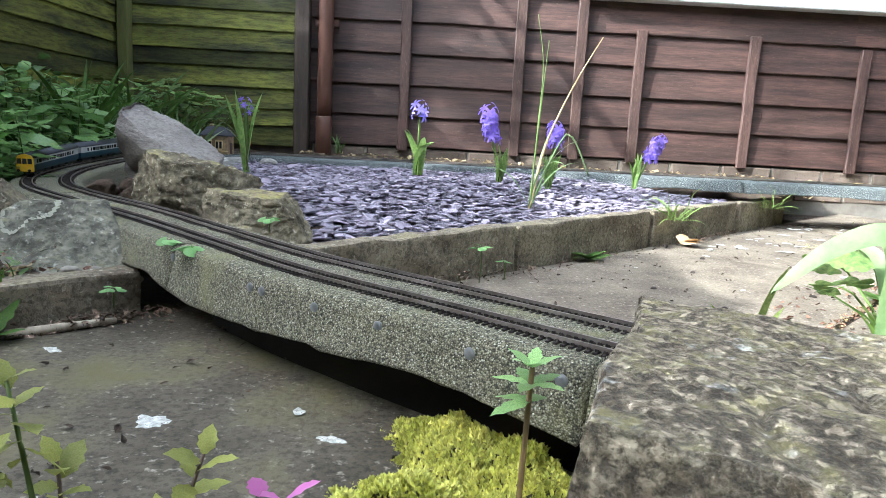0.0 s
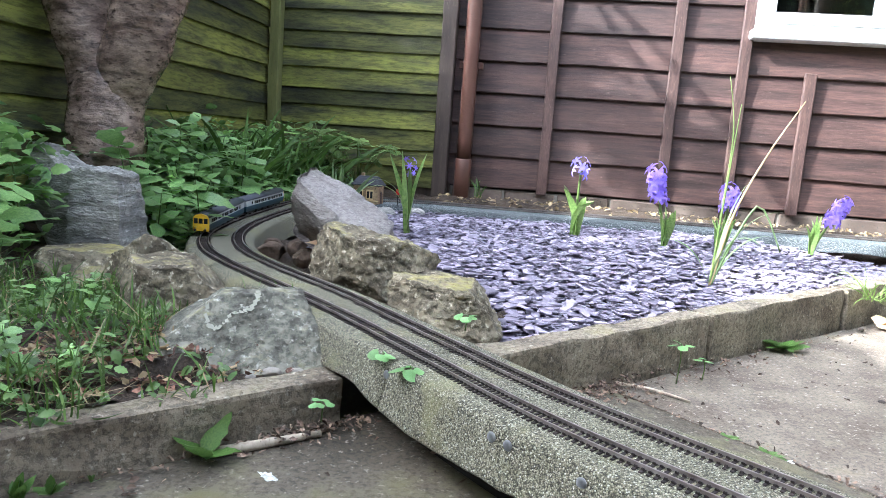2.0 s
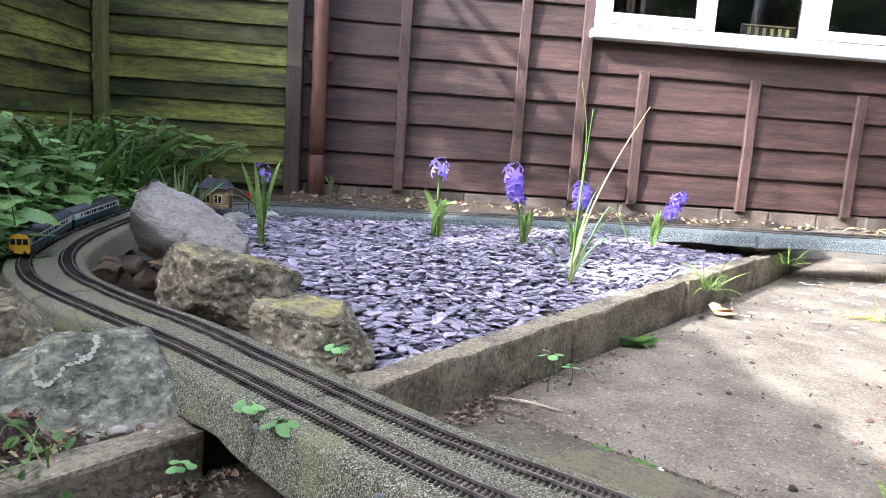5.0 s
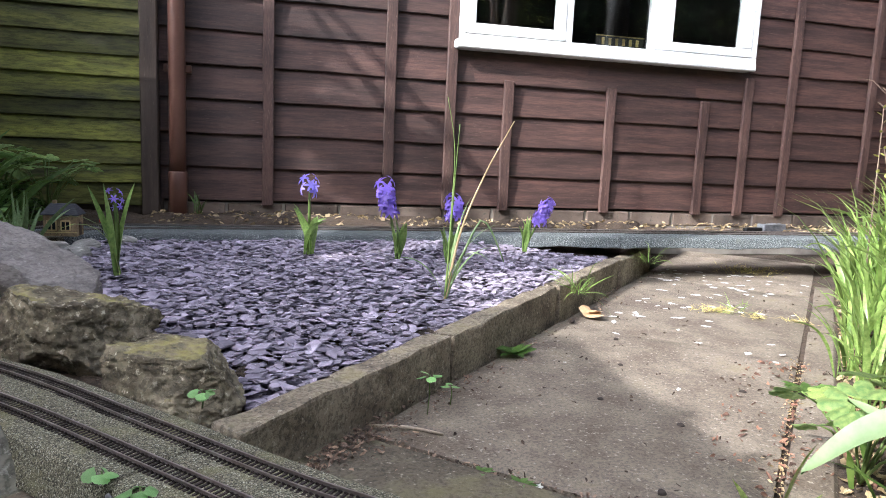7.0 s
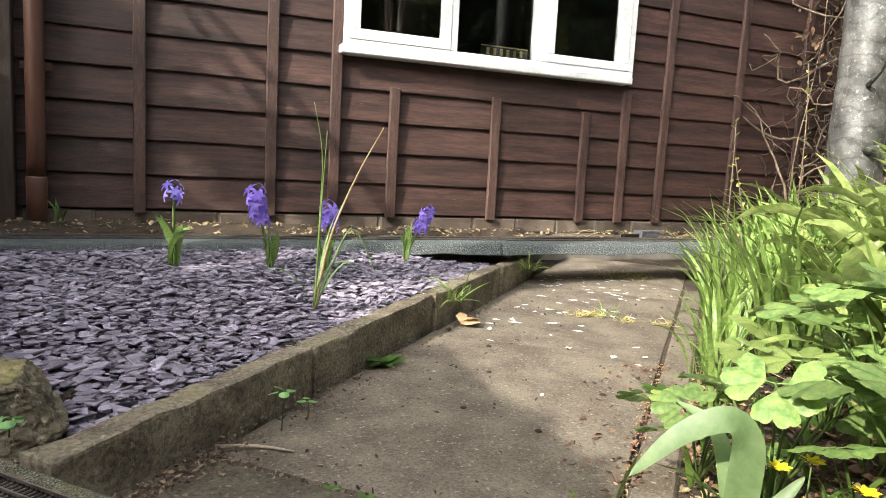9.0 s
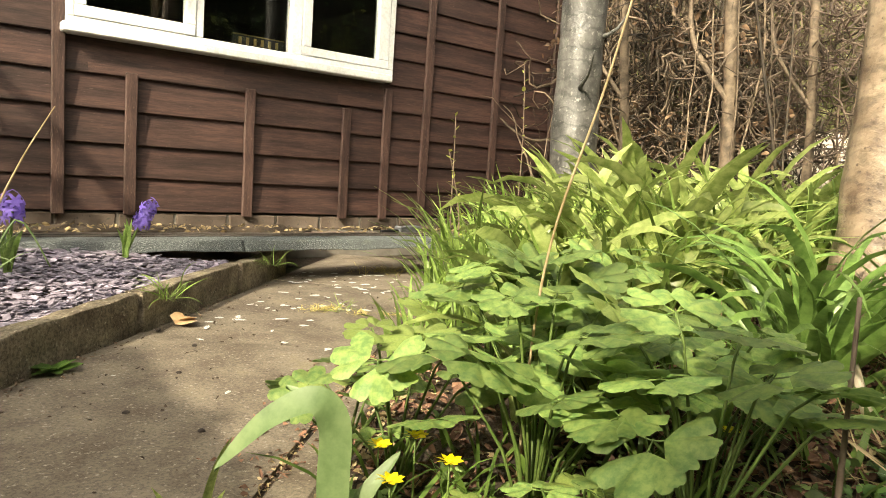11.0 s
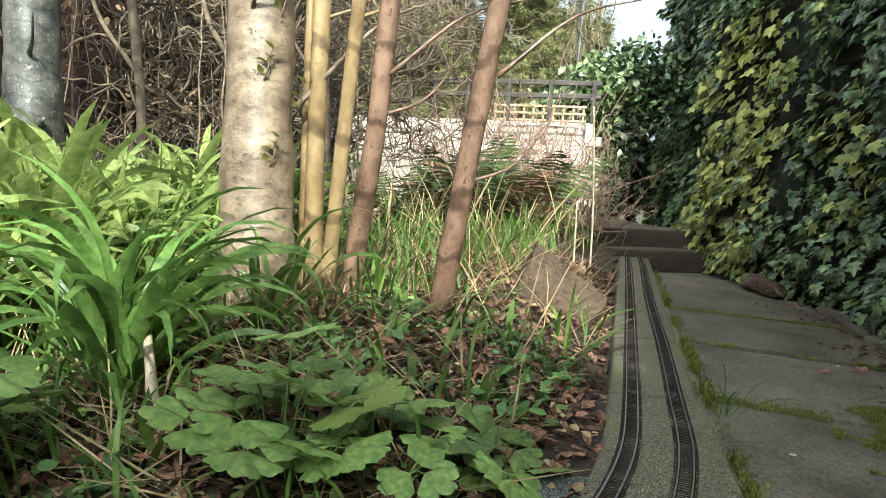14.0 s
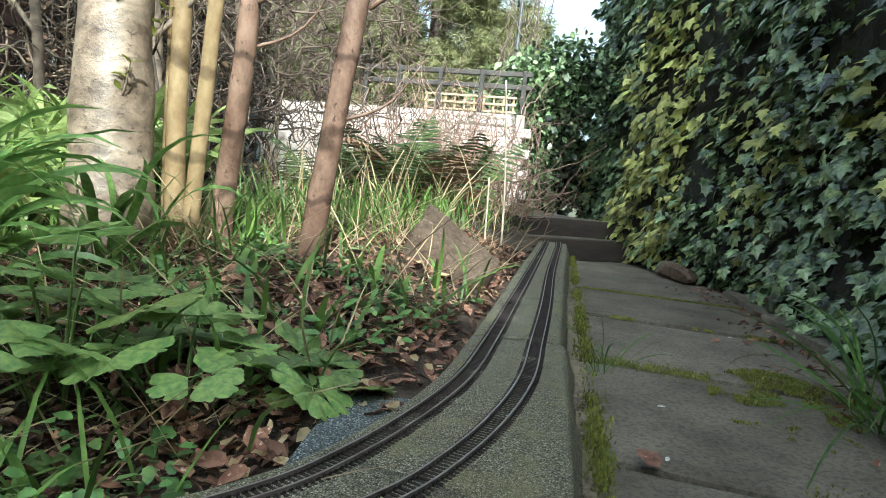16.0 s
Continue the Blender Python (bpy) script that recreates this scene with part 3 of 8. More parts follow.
# ---- railway ----
OUTER = [(4.25, 0.24), (4.006, 0.203), (2.923, 0.055), (2.278, -0.042), (1.936, -0.089), (1.697, -0.12), (1.534, -0.124), (1.42, -0.115), (1.332, -0.098), (1.2, -0.04), (1.05, 0.07), (0.7, 0.36),
         (0.4, 0.597), (0.318, 0.664), (0.154, 0.797), (0.021, 0.934), (-0.17, 1.13), (-0.365, 1.305), (-0.449, 1.385), (-0.533, 1.483), (-0.605, 1.62, 0.004), (-0.63, 1.76, 0.012), (-0.636, 2.05, 0.026),
         (-0.618, 2.32, 0.033), (-0.52, 2.51, 0.035), (-0.32, 2.585, 0.035), (0, 2.60, 0.035), (0.4, 2.615, 0.035), (0.9, 2.63, 0.035), (1.7, 2.64, 0.035), (2.7, 2.66, 0.035)]
INNER = [(4.25, 0.3), (3.917, 0.252), (2.715, 0.085), (2.182, 0.013), (1.885, -0.027), (1.678, -0.05), (1.537, -0.051), (1.397, -0.038), (1.298, -0.015), (1.15, 0.07), (0.75, 0.405), (0.401, 0.68), (0.335, 0.733),
         (0.255, 0.796), (0.151, 0.883), (0, 1.04), (-0.164, 1.215), (-0.355, 1.39), (-0.475, 1.525), (-0.545, 1.66, 0.006), (-0.572, 1.80, 0.014), (-0.572, 2.05, 0.026), (-0.545, 2.27, 0.033),
         (-0.45, 2.43, 0.035), (-0.28, 2.505, 0.035), (0, 2.53, 0.035), (0.4, 2.548, 0.035), (0.9, 2.565, 0.035), (1.7, 2.575, 0.035), (2.7, 2.595, 0.035)]
M_SLEEPER = surf("brown_plastic_sleeper", (0.018, 0.0125, 0.011), (0.038, 0.027, 0.024), (0.075, 0.058, 0.052), 30, 200, 0.75, 0.2, rand=0.2, spots=0.66, dist=0.001, spec=0.25)
M_RAIL = surf("worn_nickel_rail", (0.19, 0.155, 0.14), (0.32, 0.28, 0.26), None, 40, 200, 0.35, 0.1, metal=0.75, dist=0.001)
M_NAIL = surf("galvanised_clout", (0.13, 0.13, 0.132), (0.21, 0.21, 0.215), None, 60, 300, 0.55, 0.2, metal=0.4, dist=0.001)
RAIL_TOP = 0.0


def trackbed(line, left, right, drop, z_off, mat, name):
    """A felt-covered board along a line: the felt folds over tight shoulders, leans out a little and ends in a thin uneven edge."""
    T, Nn = frames(line)
    V, F = [], []
    for i, p in enumerate(line):
        l, r, d = left(p, Nn[i]), right(p, Nn[i]), drop(p)
        top = p[2] + z_off
        ring = []
        for edge, sign, seed in ((l, 1, 8), (r, -1, 12)):
            low = top - d * (1 + 0.16 * fbm(p[0], p[1], 5, seed) + 0.05 * fbm(p[0], p[1], 22, seed))
            w = sign * 0.005 * fbm(p[0], p[1], 7, seed + 3)
            side = [(edge - sign * 0.004, low + 0.001), (edge + w + sign * 0.012, low), (edge + w + sign * 0.013, low + 0.002)]
            side += [(edge + w * q + sign * 0.012 * q, top - 0.008 + (low + 0.008 - top) * q) for q in (0.8, 0.6, 0.4, 0.2)]
            side += [(edge, top - 0.008), (edge - sign * 0.002, top - 0.004), (edge - sign * 0.006, top - 0.0014), (edge - sign * 0.012, top)]
            ring.append(side)
        ring = ring[0] + [((l + r) / 2, top + 0.001)] + ring[1][::-1]
        for off, z in ring:
            q = p + Nn[i] * off
            V.append((q[0], q[1], z + 0.0012 * fbm(q[0], q[1], 30, z)))
    prof = len(ring)
    for i in range(len(line) - 1):
        for k in range(prof):
            j = (k + 1) % prof
            F.append((i * prof + k, i * prof + j, (i + 1) * prof + j, (i + 1) * prof + k))
    F += [tuple(range(prof - 1, -1, -1)), tuple((len(line) - 1) * prof + k for k in range(prof))]
    return link(name, mesh(name, V, F, True), mat)


outer, inner = spline(OUTER, 0.0066), spline(INNER, 0.0066)
mid = spline([tuple(0.5 * (np.array((*a, 0.0)[:3]) + outer[np.argmin(((outer[:, :2] - np.array(a[:2])) ** 2).sum(1))])) for a in INNER], 0.02)


def back_extra(p):
    return 0.075 * min(1.0, max(0.0, (p[1] - 2.1) / 0.35))


trackbeds = thing("trackbed", "boards covered in grey-green mineral roofing felt carrying both tracks", "trackbed")
run = np.r_[0, np.cumsum(np.linalg.norm(np.diff(mid, axis=0), axis=1))]


def at_run(x, y):
    return run[np.argmin(((mid[:, :2] - np.array((x, y))) ** 2).sum(1))]


def path_side(p, n):
    """Half the board's width towards the path: beside the path its edge runs straight while the tracks curve away."""
    if 1.36 < p[0] < 1.95 and p[1] < 0.2:
        return max(0.071, (-0.2213 + 0.158 * (p[0] - 1.404) - p[1]) / (n[1] - 0.158 * n[0]))
    return 0.071


cuts = [0, at_run(3.2, 0.14), at_run(2.37, 0.0), at_run(1.93, -0.06), at_run(1.375, -0.075), 4.05, 4.6, 5.2, 5.9, at_run(-0.5, 2.38), 7.4, 8.2, 9.5]
for a, b in zip(cuts[:-1], cuts[1:]):
    k = np.where((run >= a) & (run < b))[0]
    if len(k) > 3:
        k = np.r_[k, min(k[-1] + 1, len(mid) - 1)] if k[-1] + 1 < len(mid) else k
        seg = mid[k].copy()
        if len(k) > 4 and b < 9:
            seg[-1] = seg[-2] + (seg[-1] - seg[-2]) * 0.85
        back = seg[len(seg) // 2][1] > 2.4
        piece = trackbed(seg, path_side, lambda p, n: -0.071 - back_extra(p), lambda p: 0.052 if p[1] < 2.3 else 0.036, -0.0058, M_FELT_BLUE if back else M_FELT, "felt_board")
        piece.parent = trackbeds
        if back:
            tagged(piece, "slate-blue felt over the back boards")


def railway(name, label, line, near):
    """Flexible track: two rails in chairs on closely spaced sleepers; those in the given stretch are pieces of their own."""
    tr = thing(name, label, "model railway track")
    T, Nn = frames(line)
    for side in (-1, 1):
        P = line + Nn * side * 0.0089
        V, F = [], []
        for p, n in zip(P, Nn):
            for o, z in ((-0.0009, -0.0035), (0.0009, -0.0035), (0.0009, 0.0), (-0.0009, 0.0)):
                q = p + n * o
                V.append((q[0], q[1], p[2] + RAIL_TOP + z))
        for i in range(len(P) - 1):
            for k in range(4):
                j = (k + 1) % 4
                F.append((i * 4 + k, i * 4 + j, i * 4 + 4 + j, i * 4 + 4 + k))
        link("rail", mesh("rail", V, F), M_RAIL, tr, "worn bright metal rail")
    one = np.array([(x, y, z) for x in (-0.0014, 0.0014) for y in (-0.015, 0.015) for z in (-0.0076, -0.0043)])
    chairs = [np.array([(x, c + y, z) for x in (-0.0014, 0.0014) for y in (-0.0024, 0.0024) for z in (-0.0044, -0.0026)]) for c in (-0.0089, 0.0089)]
    face = [(0, 1, 3, 2), (4, 6, 7, 5), (0, 4, 5, 1), (2, 3, 7, 6), (1, 5, 7, 3), (0, 2, 6, 4)]
    V1, F1 = merge([(one, face)] + [(c, face) for c in chairs])
    me = mesh("sleeper", V1, F1)
    rest, count = [], 0
    for i, p in enumerate(line):
        m = Matrix.Translation(Vector(p)) @ Matrix.Rotation(math.atan2(T[i][1], T[i][0]), 4, "Z")
        if near[0] < p[0] < near[1] and p[1] < 1.35 and count < 290:
            link("sleeper", me, M_SLEEPER, tr, m=m)
            count += 1
        else:
            R = np.array(m.to_3x3())
            rest.append((V1 @ R.T + p, F1))
    V, F = merge(rest)
    ob = link("more_sleepers", mesh("more_sleepers", V, F), M_SLEEPER, tr)
    tagged(ob, kind="stuff")
    return tr


railway("outer_track", "outer model railway track with dark brown plastic sleepers", outer, (-0.4, 0.55))
railway("inner_track", "inner model railway track with dark brown plastic sleepers", inner, (-0.4, 0.6))

# added near-black filler that stands for the shade under the bridging board
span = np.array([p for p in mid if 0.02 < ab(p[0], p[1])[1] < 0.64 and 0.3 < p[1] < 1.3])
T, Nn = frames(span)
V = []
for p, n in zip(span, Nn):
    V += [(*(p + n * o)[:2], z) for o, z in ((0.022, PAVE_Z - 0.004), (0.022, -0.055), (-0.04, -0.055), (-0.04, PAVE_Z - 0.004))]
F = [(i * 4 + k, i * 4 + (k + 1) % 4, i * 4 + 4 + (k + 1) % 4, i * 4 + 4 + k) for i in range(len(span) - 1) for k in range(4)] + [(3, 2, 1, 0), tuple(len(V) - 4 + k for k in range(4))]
link("bearer", mesh("bearer", V, F), M_UNDER, trackbeds, "near-black filler for the shade under the bridge")

# ---- rocks ----
M_ROCK = surf("ochre_limestone", (0.115, 0.092, 0.058), (0.35, 0.295, 0.2), (0.54, 0.48, 0.36), 11, 90, 0.92, 0.9, spots=0.58, dist=0.007, moss=(0.3, 0.26, 0.085), moss_at=0.58, pits=0.5, s3=70)
M_ROCK_GREEN = surf("greenish_grey_rock", (0.12, 0.112, 0.085), (0.3, 0.282, 0.22), (0.45, 0.43, 0.36), 13, 90, 0.92, 0.9, spots=0.58, dist=0.006, moss=(0.3, 0.28, 0.15), moss_at=0.6, pits=0.5, s3=80)
M_ROCK_GREY = surf("pale_grey_slab_rock", (0.2, 0.175, 0.162), (0.34, 0.3, 0.278), (0.44, 0.4, 0.37), 7, 80, 0.85, 0.8, spots=0.6, dist=0.006, stretch=(1, 1, 3), pits=0.3, s3=110)
M_ROCK_BED = surf("bedded_grey_rock", (0.2, 0.188, 0.17), (0.5, 0.475, 0.43), (0.62, 0.59, 0.54), 7, 60, 0.85, 1.0, spots=0.6, dist=0.008, stretch=(1, 1, 3), pits=0.25, s3=60)
M_ROCK_DARK = surf("lichen_spotted_stone", (0.22, 0.17, 0.115), (0.52, 0.435, 0.315), (0.8, 0.78, 0.72), 70, 34, 0.92, 1.0, spots=0.6, dist=0.006, pits=0.65, s3=190, moss=(0.33, 0.28, 0.14), moss_at=0.64)
M_ROCK_BROWN = surf("brown_sandstone", (0.085, 0.055, 0.036), (0.16, 0.108, 0.074), (0.22, 0.165, 0.12), 8, 70, 0.9, 0.8, spots=0.6, dist=0.006, moss=(0.1, 0.12, 0.04), moss_at=0.8, pits=0.4, s3=90)


def rock(label, at, size, turn, seed, mat, cuts=9, rough=1.0, planes=(), sub=5, parent=None, name="rock", beds=0.0, fine=1.0):
    """A quarried stone: a ball cut by flat faces, split by cracks and beds, then broken up at three scales. at: the middle of its base."""
    r = random.Random(seed)
    bm = bmesh.new()
    bmesh.ops.create_icosphere(bm, subdivisions=sub, radius=1.0)
    faces = [(Vector(n).normalized(), d) for n, d in planes]
    for _ in range(cuts):
        n = Vector((r.gauss(0, 1), r.gauss(0, 1), r.gauss(0, 0.8))).normalized()
        faces.append((n, r.uniform(0.6, 0.9)))
    for v in bm.verts:
        c = v.co.copy() * 1.15
        for n, d in faces:
            over = c.dot(n) - d
            if over > 0:
                c -= n * over * 0.96
        q = c + Vector((seed * 3.1, seed * 1.3, 0))
        out = v.co.normalized()
        c += noise.noise_vector(q * 1.6) * 0.09 * rough + noise.noise_vector(q * 4.5) * 0.04 * rough
        crack = max(0.0, 1 - abs(noise.noise(q * 1.9 + Vector((9, 2, 4)))) / 0.05) + 0.6 * max(0.0, 1 - abs(noise.noise(q * 4.3)) / 0.06)
        chip_ = noise.cell(q * 3.2) if rough > 0.5 else 0.0
        c -= out * (0.045 * crack + 0.03 * abs(chip_)) * rough
        c += out * (0.035 * rough * fine * noise.fractal(q * (7 if fine == 1.0 else 22), 0.5, 2.1, 6))
        if beds:
            h = c.z * 4.5 + 0.5 * noise.noise(q * 1.5)
            c += Vector((out.x, out.y, 0)) * beds * (abs(h - math.floor(h) - 0.5) * 2 - 0.5 + 0.5 * noise.noise(Vector((math.floor(h) * 3.7, seed, 0))))
        v.co = Vector((c.x * size[0] / 2, c.y * size[1] / 2, c.z * size[2] / 2 + size[2] * 0.36))
    ob = part(name, bm, mat, parent, smooth=True, m=pose(*at, 0, 0, turn))
    return tagged(ob, label, "rock")


rock("pale grey wedge of rock propped over a dark hollow", (-0.3, 1.53, -0.035), (0.31, 0.24, 0.3), -8, 3, M_ROCK_GREY, 2, 0.6,
     planes=[((0.52, -0.14, 0.84), 0.3), ((-0.9, -0.1, 0.42), 0.5), ((-0.2, -0.97, 0.12), 0.46), ((-0.55, -0.5, -0.67), 0.2), ((0.9, -0.3, 0.2), 0.72), ((0, 1, 0.2), 0.6)], sub=6)
for k, (x, y, z) in enumerate(((-0.45, 1.61, 0.05), (-0.39, 1.67, 0.06), (-0.36, 1.575, 0.045), (-0.47, 1.69, 0.045))):
    rock("small dark damp stone in the hollow under the wedge", (x, y, -0.035), (z * 1.3, z, z * 0.8), 50 * k, 170 + k, M_ROCK_BROWN, 5, 0.7, sub=4)
rock("angular limestone boulder with hollowed face beside the inner track", (-0.165, 1.385, -0.045), (0.225, 0.19, 0.165), 20, 8, M_ROCK, 7, 1.0, planes=[((0.1, -0.2, 1), 0.66), ((-0.9, -0.4, 0.1), 0.66), ((0.3, -1, 0.25), 0.52), ((-0.45, -0.85, 0.2), 0.6)], sub=6)
rock("low mossy limestone boulder at the slate bed's corner", (-0.02, 1.225, -0.06), (0.215, 0.17, 0.13), -28, 12, M_ROCK, 6, 0.85, planes=[((0.1, 0, 1), 0.62), ((0.9, -0.4, 0.3), 0.62), ((-0.2, -1, 0.2), 0.56)], sub=6)
big = rock("broad sloping grey rock with a pale lichen patch", (-0.25, 1.06, -0.1), (0.24, 0.2, 0.175), 22, 21, M_ROCK_GREEN, 4, 0.55, planes=[((0.05, -0.75, 0.8), 0.42), ((0.95, 0.1, 0.25), 0.72), ((0, 0.1, 1), 0.66), ((-0.7, 0, 0.7), 0.7)], sub=6)
rock("rounded mossy limestone boulder", (-0.43, 1.19, -0.085), (0.2, 0.17, 0.155), 10, 33, M_ROCK, 5, 0.85, planes=[((0, 0, 1), 0.72), ((0.75, 0.2, 0.6), 0.6)], sub=6)
rock("small grey rock tucked behind the rounded boulder", (-0.565, 1.33, -0.07), (0.15, 0.12, 0.13), 40, 41, M_ROCK, 5, 1.0, planes=[((0.6, 0.3, 0.7), 0.6)], sub=5)
rock("blocky bedded grey rock standing on edge", (-0.76, 1.50, -0.06), (0.19, 0.13, 0.275), -6, 55, M_ROCK_BED, 1, 0.6, planes=[((0.05, 0, 1), 0.7), ((1, 0, 0.05), 0.6), ((-1, 0, 0), 0.7), ((0, -1, 0.05), 0.6)], sub=6, beds=0.05)
rock("tilted grey slab of rock leaning behind the block", (-0.865, 1.51, -0.04), (0.19, 0.11, 0.28), -4, 61, M_ROCK_BED, 2, 0.6, planes=[((0.45, 0, 0.9), 0.55), ((0, -1, 0.05), 0.6)], sub=6, beds=0.04)
rock("flat grey footing rock under the block", (-0.69, 1.36, -0.07), (0.2, 0.16, 0.1), 0, 64, M_ROCK, 5, 0.8, planes=[((0, 0, 1), 0.6)])
rock("rough lichen-spotted stone beside the bridge", (0.455, 0.325, -0.135), (0.33, 0.3, 0.315), -40, 70, M_ROCK_DARK, 2, 0.4,
     planes=[((0, 0.05, 1), 0.55), ((-1, -0.3, 0.05), 0.62), ((0, 1, 0.1), 0.62), ((0.2, -1, 0.2), 0.8)], sub=7, fine=0.45)
rock("flatter pale stone next to the lichen-spotted one", (0.62, 0.24, -0.135), (0.27, 0.24, 0.32), -38, 77, M_ROCK_BED, 3, 0.5, planes=[((0.1, 0.0, 1), 0.55)], sub=6)
rock("brown pyramid-shaped stone among dead leaves", (2.5, 0.275, -0.035), (0.34, 0.27, 0.29), 15, 83, M_ROCK_BROWN, 3, 0.7, planes=[((0.6, -0.5, 0.62), 0.42), ((-0.55, -0.35, 0.75), 0.40), ((0, 1, 0.5), 0.5)])
rock("small brown stone beside the pyramid stone", (2.27, 0.25, -0.05), (0.15, 0.13, 0.11), 0, 88, M_ROCK_BROWN, 5, 0.8, planes=[((0, 0, 1), 0.6)])
rock("rough stone at the edge of the shaded path", (4.35, -0.32, -0.13), (0.4, 0.14, 0.1), 14, 91, M_ROCK_BROWN, 5, 0.9)
for i, (x, w) in enumerate(((2.55, 0.5), (3.1, 0.55), (3.7, 0.5))):
    rock("low edging stone at the foot of the ivy", (x, hedge_y(x) - 0.02, -0.135), (w, 0.1, 0.055), 8, 95 + i, M_SLAB2, 3, 0.6, planes=[((0, 0, 1), 0.55), ((0, 1, 0.1), 0.6)], sub=4)

# lichen patch on the broad rock's face
M_LICHEN = surf("pale_lichen", (0.29, 0.28, 0.22), (0.4, 0.385, 0.31), (0.22, 0.22, 0.14), 40, 160, 0.95, 0.6, spots=0.56, dist=0.002)

# ---- slate chippings ----
M_BED = surf("dark_slate_grit", (0.09, 0.08, 0.1), (0.17, 0.152, 0.19), None, 20, 120, 0.9, 0.6)
bed_base = sheet("slate_bed_base", -0.42, 1.75, 1.0, 2.56, 0.04, lambda x, y: slate_z(x, y) - 0.012, lambda x, y: ab(x, y)[1] < -0.05 and y < 2.5 and x > -0.4 and x + y > 1.28, M_BED)
tagged(bed_base, "dark bed under the purple-grey slate chippings", "slate bed", kind="structure")


def chip(seed):
    """One flat split piece of slate, 12 to 30 triangles."""
    r = random.Random(seed)
    n = r.randint(4, 6)
    ring = []
    for k in range(n):
        w = 2 * math.pi * (k + r.uniform(-0.25, 0.25)) / n
        q = r.uniform(0.7, 1.2)
        ring.append((q * math.cos(w), q * math.sin(w) * r.uniform(0.55, 0.95)))
    V = [(x, y, -0.08) for x, y in ring] + [(x * 0.97, y * 0.97, 0.07 + 0.05 * x) for x, y in ring]
    F = [tuple(range(n - 1, -1, -1)), tuple(range(n, 2 * n))] + [(k, (k + 1) % n, n + (k + 1) % n, n + k) for k in range(n)]
    return np.array(V), F


slate_bed = thing("slate_chippings", "loose purple-grey slate chippings covering the raised bed", "slate chippings")
CHIPS = [chip(k) for k in range(14)]
CHIP_MESH = [mesh("slate_chip", v, f) for v, f in CHIPS]
for me in CHIP_MESH:
    me.materials.append(M_SLATE)
rs = random.Random(5)
loose, singles = [], 0
for n in range(33000):
    x, y = rs.uniform(-0.36, 1.75), rs.uniform(1.1, 2.5)
    a, b = ab(x, y)
    edge = 2.44 + 0.012 * math.sin(x * 9)
    if b > -0.055 or y > edge or a > 2.15 or x + y < 1.3 or (x < -0.1 and y < 1.45):
        continue
    s = rs.uniform(0.006, 0.0155) * (rs.uniform(1.3, 1.9) if rs.random() < (0.22 if a < 0.35 and b > -0.3 else 0.06) else 1.0)
    tilt = abs(rs.gauss(0, 15))
    m = pose(x, y, slate_z(x, y) + rs.uniform(-0.006, 0.011), tilt * math.cos(n), tilt * math.sin(n * 1.7), rs.uniform(0, 360)) @ Matrix.Diagonal((s, s, s * 0.8, 1))
    k = rs.randrange(len(CHIPS))
    if -b < 0.36 and a < 0.75 and singles < 290:
        link("slate_chip", CHIP_MESH[k], None, slate_bed, m=m)
        singles += 1
    else:
        v, f = CHIPS[k]
        M = np.array(m)
        loose.append((v @ M[:3, :3].T + M[:3, 3], f))
V, F = merge(loose)
tagged(link("more_slate", mesh("more_slate", V, F), M_SLATE_I, slate_bed), kind="stuff")

# pale lichen grown over part of the broad rock's face
spot = big.matrix_basis.inverted() @ Vector((-0.243, 0.942, 0.012))
src = big.data
keep = []
for f in src.polygons:
    d = f.center - spot
    reach = 0.024 + 0.008 * math.sin(math.atan2(d.z, d.x) * 3 + 1)
    if reach * 0.86 < math.hypot(d.x / 1.5, d.z) < reach and f.normal.y < 0.3 and abs(d.y) < 0.13:
        keep.append(f)
used = sorted({v for f in keep for v in f.vertices})
index = {v: k for k, v in enumerate(used)}
lichen = link("lichen", mesh("lichen", [tuple(src.vertices[v].co + src.vertices[v].normal * 0.0012) for v in used], [tuple(index[v] for v in f.vertices) for f in keep], True), M_LICHEN, big, "pale lichen patch")
for k, (x, y, s) in enumerate(((-0.4, 2.2, 0.075), (-0.35, 2.265, 0.07), (-0.34, 2.12, 0.085), (-0.27, 2.37, 0.06))):
    rock("small flat slate-grey stone at the inside of the curve", (x, y, 0.0), (s, s * 0.7, s * 0.5), 50 * k, 150 + k, M_ROCK_BED, 4, 0.7, sub=4)

# ---- model train and buildings ----
def plain(name, c, rough=0.45, metal=0.0, v=0.12):
    return surf(name, tuple(k * (1 - v) for k in c), tuple(min(1, k * (1 + v)) for k in c), None, 40, 300, rough, 0.05, metal, dist=0.0005)


M_BLUE, M_LIGHT, M_ROOF, M_YELLOW, M_BLACK = plain("rail_blue", (0.011, 0.038, 0.056)), plain("pale_grey_band", (0.36, 0.37, 0.36)), plain("grey_roof", (0.05, 0.053, 0.065), 0.5), plain("warning_yellow", (0.72, 0.42, 0.02)), plain("black_plastic", (0.012, 0.012, 0.013), 0.5)
M_DARKGLASS = plain("tinted_pane", (0.018, 0.02, 0.022), 0.12)
M_STEEL = plain("wheel_steel", (0.3, 0.29, 0.28), 0.35, 0.8)
LEN, HALF = 0.253, 0.0178


def shell(profile, x0, x1, closed=True):
    n = len(profile)
    V = [(x0, y, z) for y, z in profile] + [(x1, y, z) for y, z in profile]
    F = [(k, (k + 1) % n, n + (k + 1) % n, n + k) for k in range(n if closed else n - 1)]
    return V, F + [tuple(range(n - 1, -1, -1)), tuple(range(n, 2 * n))]


